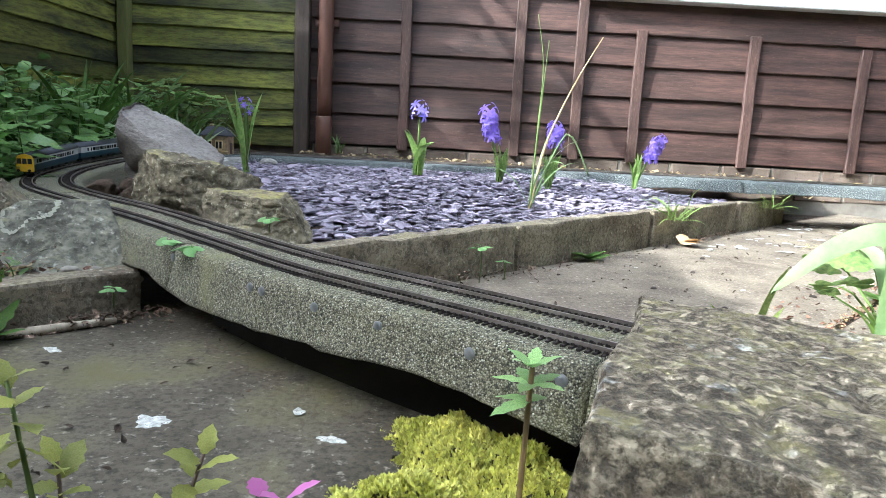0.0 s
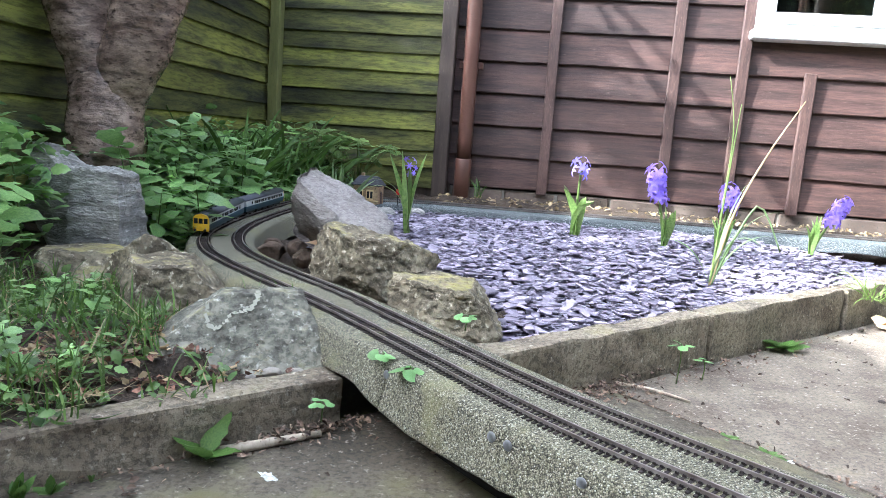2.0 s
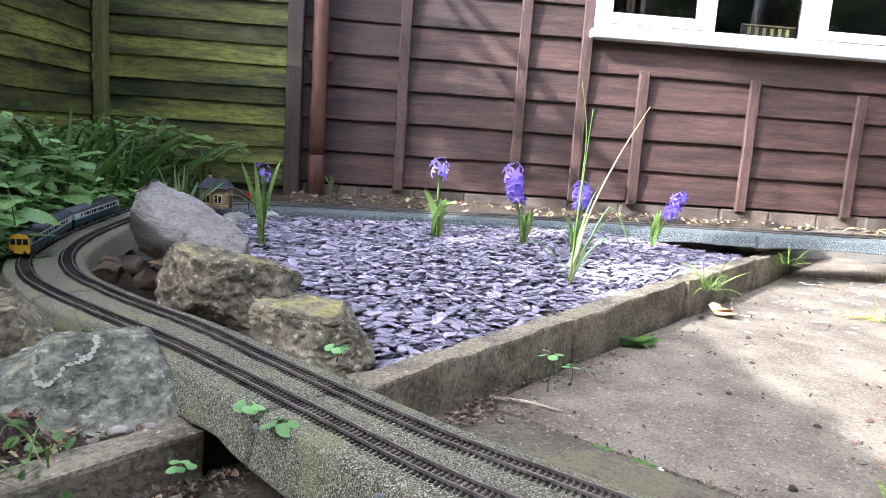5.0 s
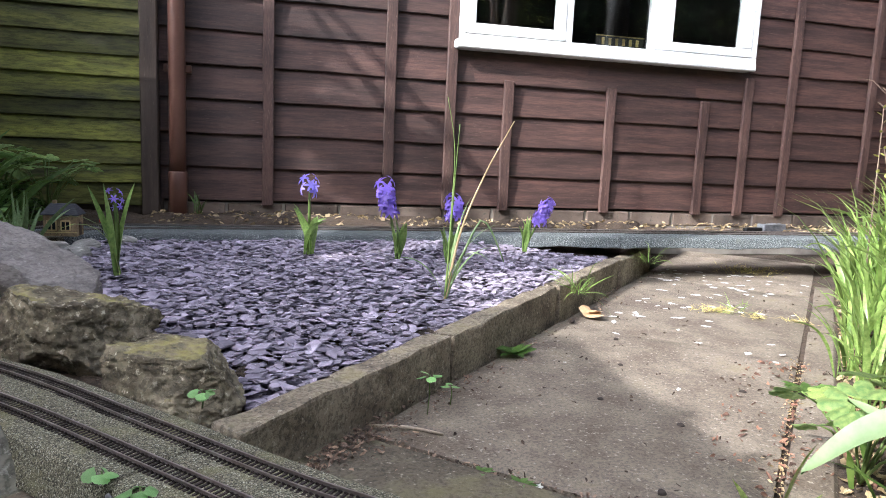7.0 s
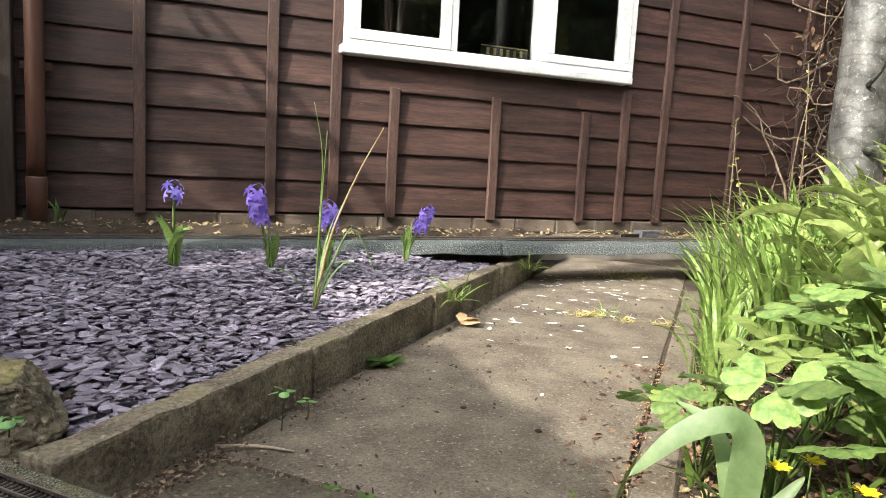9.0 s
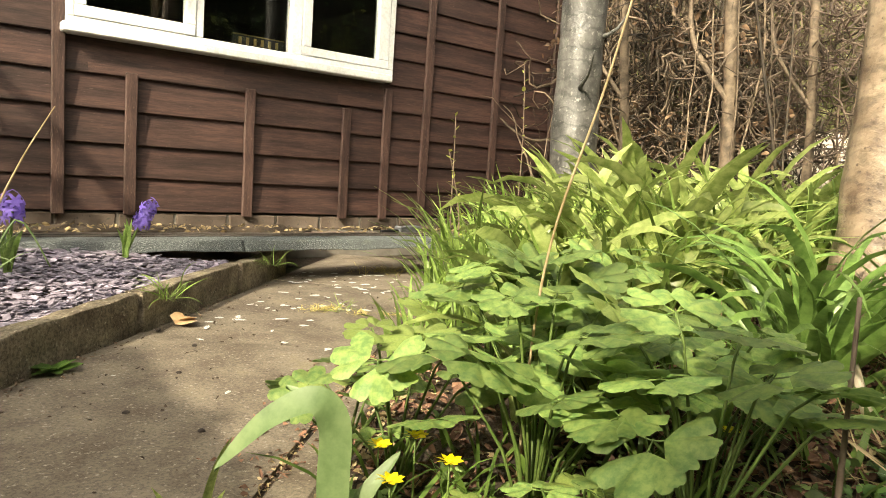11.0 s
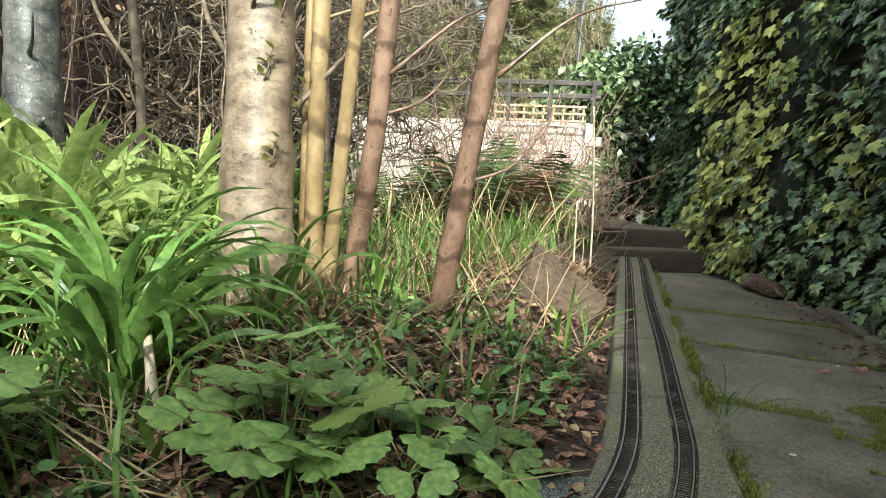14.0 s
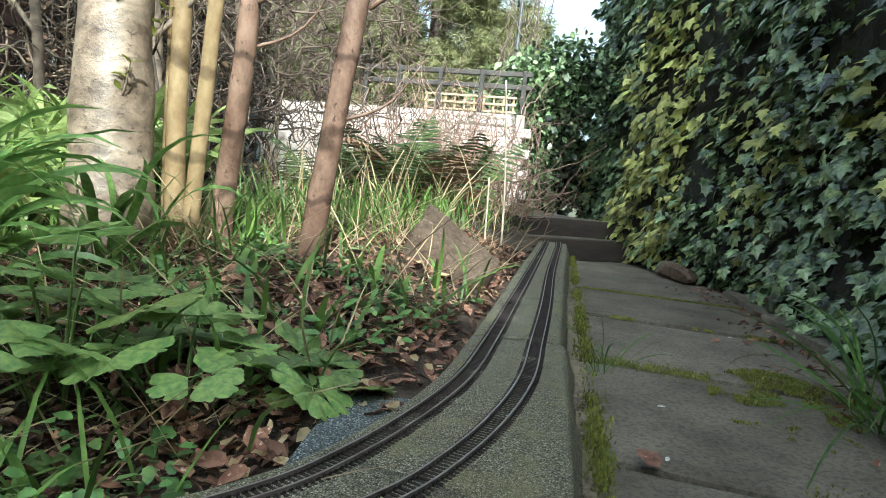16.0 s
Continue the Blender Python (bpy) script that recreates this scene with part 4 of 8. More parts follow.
def railcar(label):
    """A suburban railcar: body in blue and pale grey, roof, panes, a cab at one end and a gangway at the other, bogies with wheels."""
    car = thing("railcar", label, "model train", "two-car model train")
    h = LEN / 2
    link("lower_body", mesh("lower_body", *shell([(-HALF + 0.0015, 0.0105), (HALF - 0.0015, 0.0105), (HALF, 0.014), (HALF + 0.0003, 0.0245), (-HALF - 0.0003, 0.0245), (-HALF, 0.014)], -h, h)), M_BLUE, car, "blue lower body")
    link("upper_body", mesh("upper_body", *shell([(-HALF - 0.0003, 0.0246), (HALF + 0.0003, 0.0246), (HALF - 0.0008, 0.0385), (-HALF + 0.0008, 0.0385)], -h + 0.001, h - 0.001)), M_LIGHT, car, "pale grey window band")
    arc = [(math.cos(w) * (HALF - 0.0003), 0.0386 + math.sin(w) * 0.0105) for w in np.linspace(0, math.pi, 13)]
    link("roof", mesh("roof", *shell(arc, -h - 0.0005, h + 0.0005), True), M_ROOF, car, "matt grey curved roof")
    for k in range(7):
        part("vent", block(0.004, 0.005, 0.0022, 0.0006), M_ROOF, car, m=pose(-h + 0.03 + k * 0.032, 0, 0.0486))
    x = -h + 0.014
    k = 0
    wide, narrow = block(0.0135, 0.0004, 0.0085, 0), block(0.0062, 0.0004, 0.0085, 0)
    wme, nme = bpy.data.meshes.new("pane"), bpy.data.meshes.new("pane")
    wide.to_mesh(wme), narrow.to_mesh(nme)
    for me in (wme, nme):
        me.materials.append(M_DARKGLASS)
    while x < h - 0.055:
        big_one = k % 3 == 1
        w = 0.0135 if big_one else 0.0062
        for side in (-1, 1):
            link("pane", wme if big_one else nme, None, car, m=pose(x + w / 2, side * (HALF - 0.0001), 0.0268, 0, 0, 0) @ pose(0, 0, 0, -3.4 * side))
        x += w + 0.0042
        k += 1
    for side in (-1, 1):
        link("pane", nme, None, car, "window of the guard's door", m=pose(h - 0.036, side * (HALF - 0.0001), 0.0268, 0, 0, 0) @ pose(0, 0, 0, -3.4 * side))
    link("cab_front", mesh("cab_front", *shell([(-HALF + 0.0008, 0.0095), (HALF - 0.0008, 0.0095), (HALF, 0.016), (HALF, 0.025), (HALF - 0.0012, 0.039), (HALF * 0.7, 0.0445), (0, 0.0478), (-HALF * 0.7, 0.0445), (-HALF + 0.0012, 0.039), (-HALF, 0.025), (-HALF, 0.016)], -h - 0.004, -h + 0.0004)), M_YELLOW, car, "yellow warning end")
    for y in (-0.0108, 0, 0.0108):
        part("cab_pane", block(0.0006, 0.0086, 0.0115, 0), M_DARKGLASS, car, "dark cab window", m=pose(-h - 0.0042, y, 0.0262))
    for y in (-0.011, 0.011):
        part("lamp", block(0.001, 0.0022, 0.0022, 0.0004), M_LIGHT, car, "white marker lamp", m=pose(-h - 0.0043, y, 0.0155))
        link("buffer", mesh("buffer", *tube([(0, 0, 0), (-0.006, 0, 0), (-0.0061, 0, 0), (-0.0075, 0, 0)], [0.0013, 0.0013, 0.003, 0.003], 8)), M_BLACK, car, m=pose(-h - 0.003, y, 0.0125))
    part("gangway", block(0.006, 0.022, 0.034, 0.002), M_BLACK, car, "black gangway bellows", m=pose(h + 0.003, 0, 0.012))
    for k, (x, w) in enumerate(((-0.045, 0.03), (-0.005, 0.026), (0.035, 0.03))):
        part("engine_box", block(w, 0.026, 0.0075, 0.0012), M_BLACK, car, m=pose(x, 0, 0.0038))
    for x in (-0.088, 0.088):
        bog = part("bogie", block(0.046, 0.027, 0.0065, 0.0012), M_BLACK, car, "black bogie frame", m=pose(x, 0, 0.004))
        for dx in (-0.015, 0.015):
            for y in (-0.009, 0.009):
                link("wheel", mesh("wheel", *tube([(0, -0.0012, 0), (0, 0.0012, 0)], 0.0068, 14)), M_STEEL, bog, "metal wheel", m=pose(dx, y, 0.0028))
    return car


def on_track(s):
    """The pose of a car whose middle stands s metres along the outer track."""
    i = s / 0.0066
    p = [Vector(outer[int(i + d / 0.0066)]) for d in (-0.088, 0.088)]
    c, d = (p[0] + p[1]) / 2, p[1] - p[0]
    return Matrix.Translation(c) @ Matrix.Rotation(math.atan2(d.y, d.x), 4, "Z") @ Matrix.Rotation(-math.atan2(d.z, d.xy.length), 4, "Y")


front = np.argmin(((outer[:, :2] - np.array((-0.60, 1.60))) ** 2).sum(1)) * 0.0066
lead = railcar("model railcar in blue and pale grey with yellow cab end")
lead.matrix_basis = on_track(front + 0.131)
trail = railcar("second model railcar in blue and pale grey, coupled behind")
trail.matrix_basis = on_track(front + 0.131 + 0.266) @ pose(0, 0, 0, 0, 0, 180)

# small stone building beside the back curve
M_HUT = surf("model_stonework", (0.2, 0.135, 0.075), (0.36, 0.26, 0.15), (0.11, 0.08, 0.05), 60, 140, 0.85, 0.5, spots=0.55, dist=0.001)
hut = thing("model_station_hut", "small model station building of brown stone with slate roof", "model building", m=pose(-0.412, 2.30, 0.037, 0, 0, -4))
part("wall", block(0.082, 0.055, 0.058, 0.001), M_HUT, hut)
link("roof", mesh("roof", [(-0.046, -0.033, 0.056), (0.046, -0.033, 0.056), (0.046, 0.033, 0.056), (-0.046, 0.033, 0.056), (-0.03, -0.006, 0.085), (0.03, -0.006, 0.085), (0.03, 0.006, 0.085), (-0.03, 0.006, 0.085), (-0.046, -0.033, 0.059), (0.046, -0.033, 0.059), (0.046, 0.033, 0.059), (-0.046, 0.033, 0.059)],
                  [(0, 3, 2, 1), (0, 1, 9, 8), (1, 2, 10, 9), (2, 3, 11, 10), (3, 0, 8, 11), (8, 9, 5, 4), (9, 10, 6, 5), (10, 11, 7, 6), (11, 8, 4, 7), (4, 5, 6, 7)]), surf("model_slate_roof", (0.028, 0.028, 0.034), (0.06, 0.06, 0.068), None, 60, 200, 0.9, 0.4, stretch=(1, 4, 4), dist=0.001), hut, "dark grey slate roof")
M_TRIM = plain("hut_stone_trim", (0.55, 0.42, 0.22), 0.8)
for x in (-0.02, 0.014):
    part("window_frame", block(0.024, 0.003, 0.03, 0.004, 2), M_TRIM, hut, "pale stone surround", m=pose(x, -0.0275, 0.014))
    for dx in (-0.0052, 0.0052):
        part("window_pane", block(0.0075, 0.003, 0.021, 0.0015, 2), M_DARKGLASS, hut, m=pose(x + dx, -0.0287, 0.018))
part("string_course", block(0.084, 0.002, 0.003, 0.0005), M_TRIM, hut, "pale stone band", m=pose(0, -0.028, 0.009))
part("door", block(0.003, 0.016, 0.036, 0.0005), plain("hut_door_brown", (0.06, 0.03, 0.02), 0.6), hut, m=pose(0.041, 0, 0.001))
part("chimney", block(0.01, 0.01, 0.018, 0.001), M_HUT, hut, m=pose(-0.02, 0, 0.076))
signal = thing("model_signal", "tiny red model signal on a thin post", "model signal", m=pose(-0.33, 2.36, 0.03))
link("post", mesh("post", *tube([(0, 0, 0), (0, 0, 0.055)], 0.0018, 6)), M_BLACK, signal)
part("arm", block(0.012, 0.003, 0.018, 0.0006), plain("signal_red", (0.5, 0.02, 0.015)), signal, "red arm", m=pose(0, -0.003, 0.036))

# ---- clout nails along the felt's side ----
mesh_nail = mesh("clout_nail", *tube([(0, 0, 0), (0.001, 0, 0), (0.0018, 0, 0), (0.0022, 0, 0)], [0.0052, 0.0054, 0.0048, 0.002], 12), True)
mesh_nail.materials.append(M_NAIL)
Tm, Nm = frames(mid)
for x, y in ((-0.012, 0.929), (0.11, 0.815), (0.133, 0.797), (0.195, 0.728), (0.252, 0.673), (0.319, 0.62), (0.386, 0.55), (0.46, 0.49)):
    i = int(np.argmin(((mid[:, :2] + Nm[:, :2] * 0.071 * np.sign(Nm[:, :1] + Nm[:, 1:2]) * -1 - np.array((x, y))) ** 2).sum(1)))
    sign = -1 if Nm[i][0] + Nm[i][1] > 0 else 1
    p = mid[i] + Nm[i] * 0.0725 * sign
    ob = link("clout_nail", mesh_nail, None, None, m=Matrix.Translation((p[0], p[1], -0.022)) @ (Vector(Nm[i]) * sign).to_track_quat("X", "Z").to_matrix().to_4x4())
    tagged(ob, "dull galvanised clout nail in the felt's edge", "nail", "clout nails in the felt")

# ---- plants: tools ----
def leafy(name, c1, c2, rough=0.45, trans=0.3, rand=0.3, island=0.0, s1=25, spec=0.35):
    return surf(name, c1, c2, None, s1, 160, rough, 0.15, rand=rand, island=island, trans=trans, dist=0.001, spec=spec)


M_IRIS = leafy("bright_blade", (0.18, 0.245, 0.06), (0.37, 0.425, 0.15), 0.32, 0.42, 0.35)
M_EDGE = leafy("fresh_green_blade", (0.13, 0.215, 0.045), (0.28, 0.375, 0.11), 0.32, 0.4, 0.35)
M_DARKBLADE = leafy("deep_green_blade", (0.055, 0.115, 0.02), (0.11, 0.18, 0.04))
M_PALE = leafy("pale_bluish_blade", (0.13, 0.2, 0.08), (0.23, 0.31, 0.14))
M_LOBED = leafy("soft_lobed_leaf", (0.13, 0.225, 0.07), (0.28, 0.365, 0.115), 0.4, 0.42, 0.45, s1=9)
M_NETTLE = leafy("fresh_toothed_leaf", (0.17, 0.31, 0.09), (0.36, 0.53, 0.19), 0.3, 0.3, spec=0.5)
M_NETTLE_I = leafy("fresh_toothed_leaf_mass", (0.11, 0.21, 0.055), (0.33, 0.49, 0.16), 0.3, 0.3, 0.0, 0.55, spec=0.5)
M_IVY = leafy("ivy_leaf", (0.056, 0.098, 0.044), (0.25, 0.31, 0.145), 0.26, 0.08, 0.65, spec=0.7)
M_IVY_I = leafy("ivy_leaf_mass", (0.045, 0.083, 0.038), (0.235, 0.295, 0.137), 0.26, 0.08, 0.0, 0.85, spec=0.7)
M_IVY_Y = leafy("yellowed_ivy_leaf", (0.3, 0.32, 0.085), (0.52, 0.51, 0.18), 0.35, 0.15, 0.0, 0.5)
M_EDGE_I = leafy("fresh_narrow_blade", (0.12, 0.2, 0.04), (0.27, 0.36, 0.1), 0.35, 0.4, 0.0, 0.45)
M_GRASS = leafy("grass", (0.06, 0.115, 0.02), (0.14, 0.21, 0.045), 0.5, 0.3, 0.0, 0.4)
M_STRAW = leafy("dry_straw", (0.28, 0.2, 0.1), (0.42, 0.33, 0.2), 0.7, 0.2, 0.0, 0.35)
M_STEM = leafy("green_stem", (0.08, 0.13, 0.03), (0.13, 0.18, 0.05), 0.5, 0.1, 0.2)
M_TWIG = surf("brown_twig", (0.09, 0.06, 0.045), (0.17, 0.125, 0.095), None, 20, 120, 0.85, 0.3, island=0.4, dist=0.001)
M_HYLEAF = leafy("hyacinth_leaf", (0.13, 0.22, 0.055), (0.25, 0.36, 0.1), 0.32, 0.3)
M_VIOLET = leafy("violet_petal", (0.2, 0.12, 0.55), (0.32, 0.22, 0.72), 0.5, 0.3)
M_LILAC = leafy("pale_violet_petal", (0.19, 0.15, 0.6), (0.31, 0.26, 0.74), 0.5, 0.3)
M_GOLD = leafy("yellow_petal", (0.75, 0.56, 0.02), (0.85, 0.7, 0.04), 0.35, 0.2)
M_PINK = leafy("pink_petal", (0.5, 0.13, 0.38), (0.62, 0.24, 0.5), 0.5, 0.3)
M_MOSS = leafy("yellow_green_moss", (0.5, 0.5, 0.085), (0.78, 0.74, 0.22), 0.8, 0.25, 0.0, 0.4)
M_DMOSS = leafy("olive_moss", (0.12, 0.135, 0.018), (0.22, 0.23, 0.045), 0.85, 0.2, 0.0, 0.4)


def blade(seed, lean=0.15, bend=1.2, width=0.05, segs=9, fold=0.25, twist=0.0):
    """A long leaf one metre long, folded along its middle, rising and arching over towards +x."""
    r = random.Random(seed)
    x, z, V = 0.0, 0.0, []
    for i in range(segs + 1):
        s = i / segs
        a = lean + bend * s ** 1.9
        w = width / 2 * (0.55 + 0.9 * s if s < 0.5 else 2.0 * (1 - s) ** 0.7 * 0.81) * (1 if i < segs else 0.02)
        t = twist * s
        off = np.array([-math.sin(t) * math.cos(a), math.cos(t), math.sin(t) * math.sin(a)]) * w
        c = np.array([x, 0.03 * math.sin(s * 3 + seed) * s, z])
        up = np.array([-math.cos(a), 0, math.sin(a)]) * w * fold
        V += [c + off + up, c, c - off + up]
        x += math.sin(a) / segs
        z += math.cos(a) / segs
    F = []
    for i in range(segs):
        for k in (0, 1):
            F.append((i * 3 + k, i * 3 + k + 1, i * 3 + 4 + k, i * 3 + 3 + k))
    return np.array(V), F


def blade_meshes(mat, kinds, width, lean=(0.05, 0.3), bend=(0.5, 1.9), seed=0, fold=0.25):
    r = random.Random(seed)
    out = []
    for k in range(kinds):
        me = mesh("leaf", *blade(seed + k, r.uniform(*lean), r.uniform(*bend), width * r.uniform(0.8, 1.2), twist=r.uniform(-1.2, 1.2), fold=fold), True)
        me.materials.append(mat)
        out.append(me)
    return out


def clump(name, label, category, at, count, meshes, length, spread, seed, group="", tilt=12):
    """A tuft of long leaves, each one a piece of its own."""
    r = random.Random(seed)
    c = thing(name, label, category, group, m=pose(*at))
    for k in range(count):
        w, q = r.uniform(0, 360), spread * math.sqrt(r.random())
        s = r.uniform(*length)
        link("leaf", r.choice(meshes), None, c, m=pose(q * math.cos(radians(w)), q * math.sin(radians(w)), 0, r.gauss(0, tilt), r.gauss(0, tilt), w + r.gauss(0, 40)) @ Matrix.Scale(s, 4))
    return c


def scatter_blades(name, label, category, places, length, width, mat, seed, lean=(0.05, 0.5), bend=(0.3, 2.0), segs=5):
    """Uncountable thin leaves in one mesh: places is a list of (x, y, z)."""
    r = random.Random(seed)
    kinds = [blade(seed + k, r.uniform(*lean), r.uniform(*bend), width, segs, 0.2, r.uniform(-1, 1)) for k in range(9)]
    pieces = []
    for x, y, z in places:
        v, f = r.choice(kinds)
        s, w = r.uniform(*length), r.uniform(0, 2 * math.pi)
        R = np.array([[math.cos(w), -math.sin(w), 0], [math.sin(w), math.cos(w), 0], [0, 0, 1]])
        pieces.append(((v * s * np.array([1, r.uniform(0.8, 1.3) / s * length[1], 1])) @ R.T + np.array([x, y, z]), f))
    V, F = merge(pieces)
    return tagged(link(name, mesh(name, V, F, True), mat), label, category, kind="stuff")


def fan(seed, lobes=3, points=54, reach=1.4):
    """A rounded, scalloped leaflet one unit long, its stalk at the origin, growing along +x."""
    r = random.Random(seed)
    ph = r.uniform(-0.12, 0.12)
    out, mid, inner_ring = [], [], []
    deep = 0.3 if lobes > 1 else 0.1
    w = lobes * 2.5
    for k in range(points + 1):
        a = -reach + 2 * reach * k / points
        q = 0.95 - deep + deep * abs(math.cos(a * w / 2 + ph)) ** 0.5 + 0.07 * abs(math.sin(a * 8.6 + ph * 5)) ** 0.6 + r.uniform(-0.01, 0.01)
        q *= 1 - 0.22 * (abs(a) / reach) ** 3
        vein = 0.035 * math.cos(a * w + 2 * ph)
        z = vein * 1.3 - 0.06 * q * q + r.uniform(-0.008, 0.008)
        out.append((q * math.cos(a), q * math.sin(a), z))
        mid.append((q * 0.78 * math.cos(a), q * 0.78 * math.sin(a), vein - 0.04 * q * q + 0.012))
        inner_ring.append((q * 0.45 * math.cos(a), q * 0.45 * math.sin(a), 0.012 + 0.8 * vein))
    V = [(0, 0, 0)] + inner_ring + mid + out
    n = points + 1
    F = [(0, 1 + k, 2 + k) for k in range(points)]
    for j in (0, 1):
        F += [(1 + j * n + k, 1 + (j + 1) * n + k, 2 + (j + 1) * n + k, 2 + j * n + k) for k in range(points)]
    return np.array(V), F


def lobed_leaf(seed):
    """A leaf of three stalked, fan-shaped leaflets, one unit across, level about the main stalk's top."""
    r = random.Random(seed)
    pieces = []
    for n, w in enumerate((-95, 0, 95)):
        w = radians(w + r.uniform(-12, 12))
        away, dip = r.uniform(0.1, 0.17), r.uniform(-0.14, 0.08)
        R = np.array([[math.cos(w), -math.sin(w), 0], [math.sin(w), math.cos(w), 0], [0, 0, 1]])
        V, F = tube([(0, 0, -0.01), (away * 0.6, 0, -0.006 + 0.6 * away * dip), (away * 1.15, 0, away * dip)], 0.009, 4)
        pieces.append((V @ R.T, F))
        v, f = fan(seed + 7 * n, 3, 56, 1.22)
        v = v * r.uniform(0.5, 0.62)
        v[:, 2] += v[:, 0] * dip + r.uniform(-0.1, 0.1) * v[:, 1]
        pieces.append(((v + np.array([away, 0, away * dip])) @ R.T, f))
    return merge(pieces)


LOBED = []
for k in range(7):
    me = mesh("leaf", *lobed_leaf(200 + k), True)
    me.materials.append(M_LOBED)
    LOBED.append(me)


M_LOBED_Y = leafy("yellowing_lobed_leaf", (0.19, 0.26, 0.07), (0.27, 0.33, 0.1), 0.4, 0.4)
for k in range(1):
    me = LOBED[k].copy()
    me.materials.clear()
    me.materials.append(M_LOBED_Y)
    LOBED.append(me)


def lobed_plant(label, at, leaves, size, height, spread, seed, group="", category="lobed-leaf plant"):
    """Long-stalked lobed leaves held nearly level over one root."""
    r = random.Random(seed)
    c = thing("columbine_plant", label, category, group, m=pose(*at))
    for k in range(leaves):
        w = 2.4 * k + r.uniform(-0.5, 0.5)
        q = spread * math.sqrt((k + 0.5) / leaves)
        h = r.uniform(*height) * (1 - 0.35 * q / spread)
        top = np.array([q * math.cos(w), q * math.sin(w), h])
        stalk = [np.zeros(3), top * np.array([0.3, 0.3, 0.5]), top * np.array([0.75, 0.75, 0.9]), top]
        link("stalk", mesh("stalk", *tube(stalk, [0.0022, 0.002, 0.0016, 0.0014], 5), True), M_STEM, c)
        s = r.uniform(*size)
        link("leaf", r.choice(LOBED), None, c, m=pose(*top, r.gauss(0, 14), r.gauss(4, 14), math.degrees(w) + r.uniform(-40, 40)) @ Matrix.Scale(s, 4))
    return c


def toothed(seed):
    """A pointed, toothed leaf one unit long along +x."""
    n = 8
    L, R_, C = [], [], []
    for i in range(n + 1):
        s = i / n
        w = 0.36 * math.sin(math.pi * min(1, s * 0.95 + 0.05)) ** 0.8 * (1 - 0.35 * s) * (1.0 + 0.12 * (-1) ** i)
        z = 0.1 * s - 0.28 * s * s
        C.append((s, 0, z))
        L.append((s + 0.02, w, z + 0.05 * w + 0.02 * math.sin(i * 2 + seed)))
        R_.append((s + 0.02, -w, z + 0.05 * w + 0.02 * math.cos(i * 2 + seed)))
    V = C + L + R_
    k = n + 1
    F = [(i, i + 1, k + i + 1, k + i) for i in range(n)] + [(i + 1, i, 2 * k + i, 2 * k + i + 1) for i in range(n)]
    return np.array(V), F


TOOTHED = []
for k in range(4):
    me = mesh("leaf", *toothed(k), True)
    me.materials.append(M_NETTLE)
    TOOTHED.append(me)


def nettle(seed, height, size, pairs):
    r = random.Random(seed)
    c = thing("nettle_plant", "young leafy nettle-like plant with toothed green leaves", "leafy weed", "leafy weeds under the fence")
    bend_x, bend_y = r.uniform(-0.03, 0.03), r.uniform(-0.03, 0.03)
    pts = [(bend_x * s * s, bend_y * s * s, height * s) for s in np.linspace(0, 1, 5)]
    link("stem", mesh("stem", *tube(pts, [0.0026, 0.0024, 0.002, 0.0016, 0.001], 5), True), M_STEM, c)
    for k in range(pairs):
        s = 0.22 + 0.78 * k / (pairs - 1)
        for side in (0, 180):
            z = size * (1.15 - 0.6 * abs(s - 0.6)) * r.uniform(0.8, 1.2) * (0.6 if k == pairs - 1 else 1)
            link("leaf", r.choice(TOOTHED), None, c, m=pose(bend_x * s * s, bend_y * s * s, height * s, r.gauss(0, 10), r.uniform(-30, 10), 90 * k + side + r.gauss(0, 18)) @ Matrix.Scale(z, 4))
    return c


# ---- plants: the bed under the green fences ----
rp = random.Random(17)
kinds = [nettle(k, h, s, n) for k, (h, s, n) in enumerate(((0.22, 0.08, 7), (0.29, 0.086, 8), (0.16, 0.072, 6), (0.25, 0.07, 8)))]
spots = []
while len(spots) < 112:
    x, y = rp.uniform(-1.06, -0.69), rp.uniform(1.62, 2.95)
    if x > -0.69 - 0.1 * (y < 1.8):
        continue
    spots.append((x, y))
spots += [(-0.98, 1.32), (-0.9, 1.25), (-0.86, 1.38), (-0.80, 1.22), (-0.62, 1.62), (-0.74, 1.15), (-1.02, 1.45), (-0.70, 1.72), (-0.84, 1.63), (-0.78, 1.62), (-0.9, 1.6), (-0.96, 1.62), (-0.74, 1.68), (-0.8, 1.7), (-0.72, 1.6)]
for k, (x, y) in enumerate(spots):
    m = pose(x, y, left_soil(x, y) - 0.01, rp.gauss(0, 6), rp.gauss(0, 6), rp.uniform(0, 360)) @ Matrix.Scale(rp.uniform(0.7, 1.15), 4)
    if k < 4:
        kinds[k].matrix_basis = m
    else:
        copy_thing(kinds[k % 4], m)
rl = random.Random(19)
v0, f0 = toothed(3)
pieces = []
for _ in range(5200):
    x, y = rl.uniform(-1.07, -0.62), rl.uniform(1.3, 3.0)
    if y < 1.62 and (x > -0.83 or rl.random() < 0.4) or fbm(x, y, 5, 77) < -0.3:
        continue
    h = (0.13 + 0.12 * fbm(x, y, 4.5, 71) + 0.1 * (x < -0.85)) * min(1.0, max(0.15, (-0.6 - x) / 0.16))
    m = np.array(pose(x, y, left_soil(x, y) + h * rl.random() ** 0.5, rl.gauss(0, 24), rl.gauss(5, 24), rl.uniform(0, 360)) @ Matrix.Scale(rl.uniform(0.02, 0.052), 4))
    pieces.append((v0 @ m[:3, :3].T + m[:3, 3], f0))
tagged(link("bed_foliage", mesh("bed_foliage", *merge(pieces), True), M_NETTLE_I), "thick green leafy weeds filling the bed below the fence", "leafy weeds", kind="stuff")
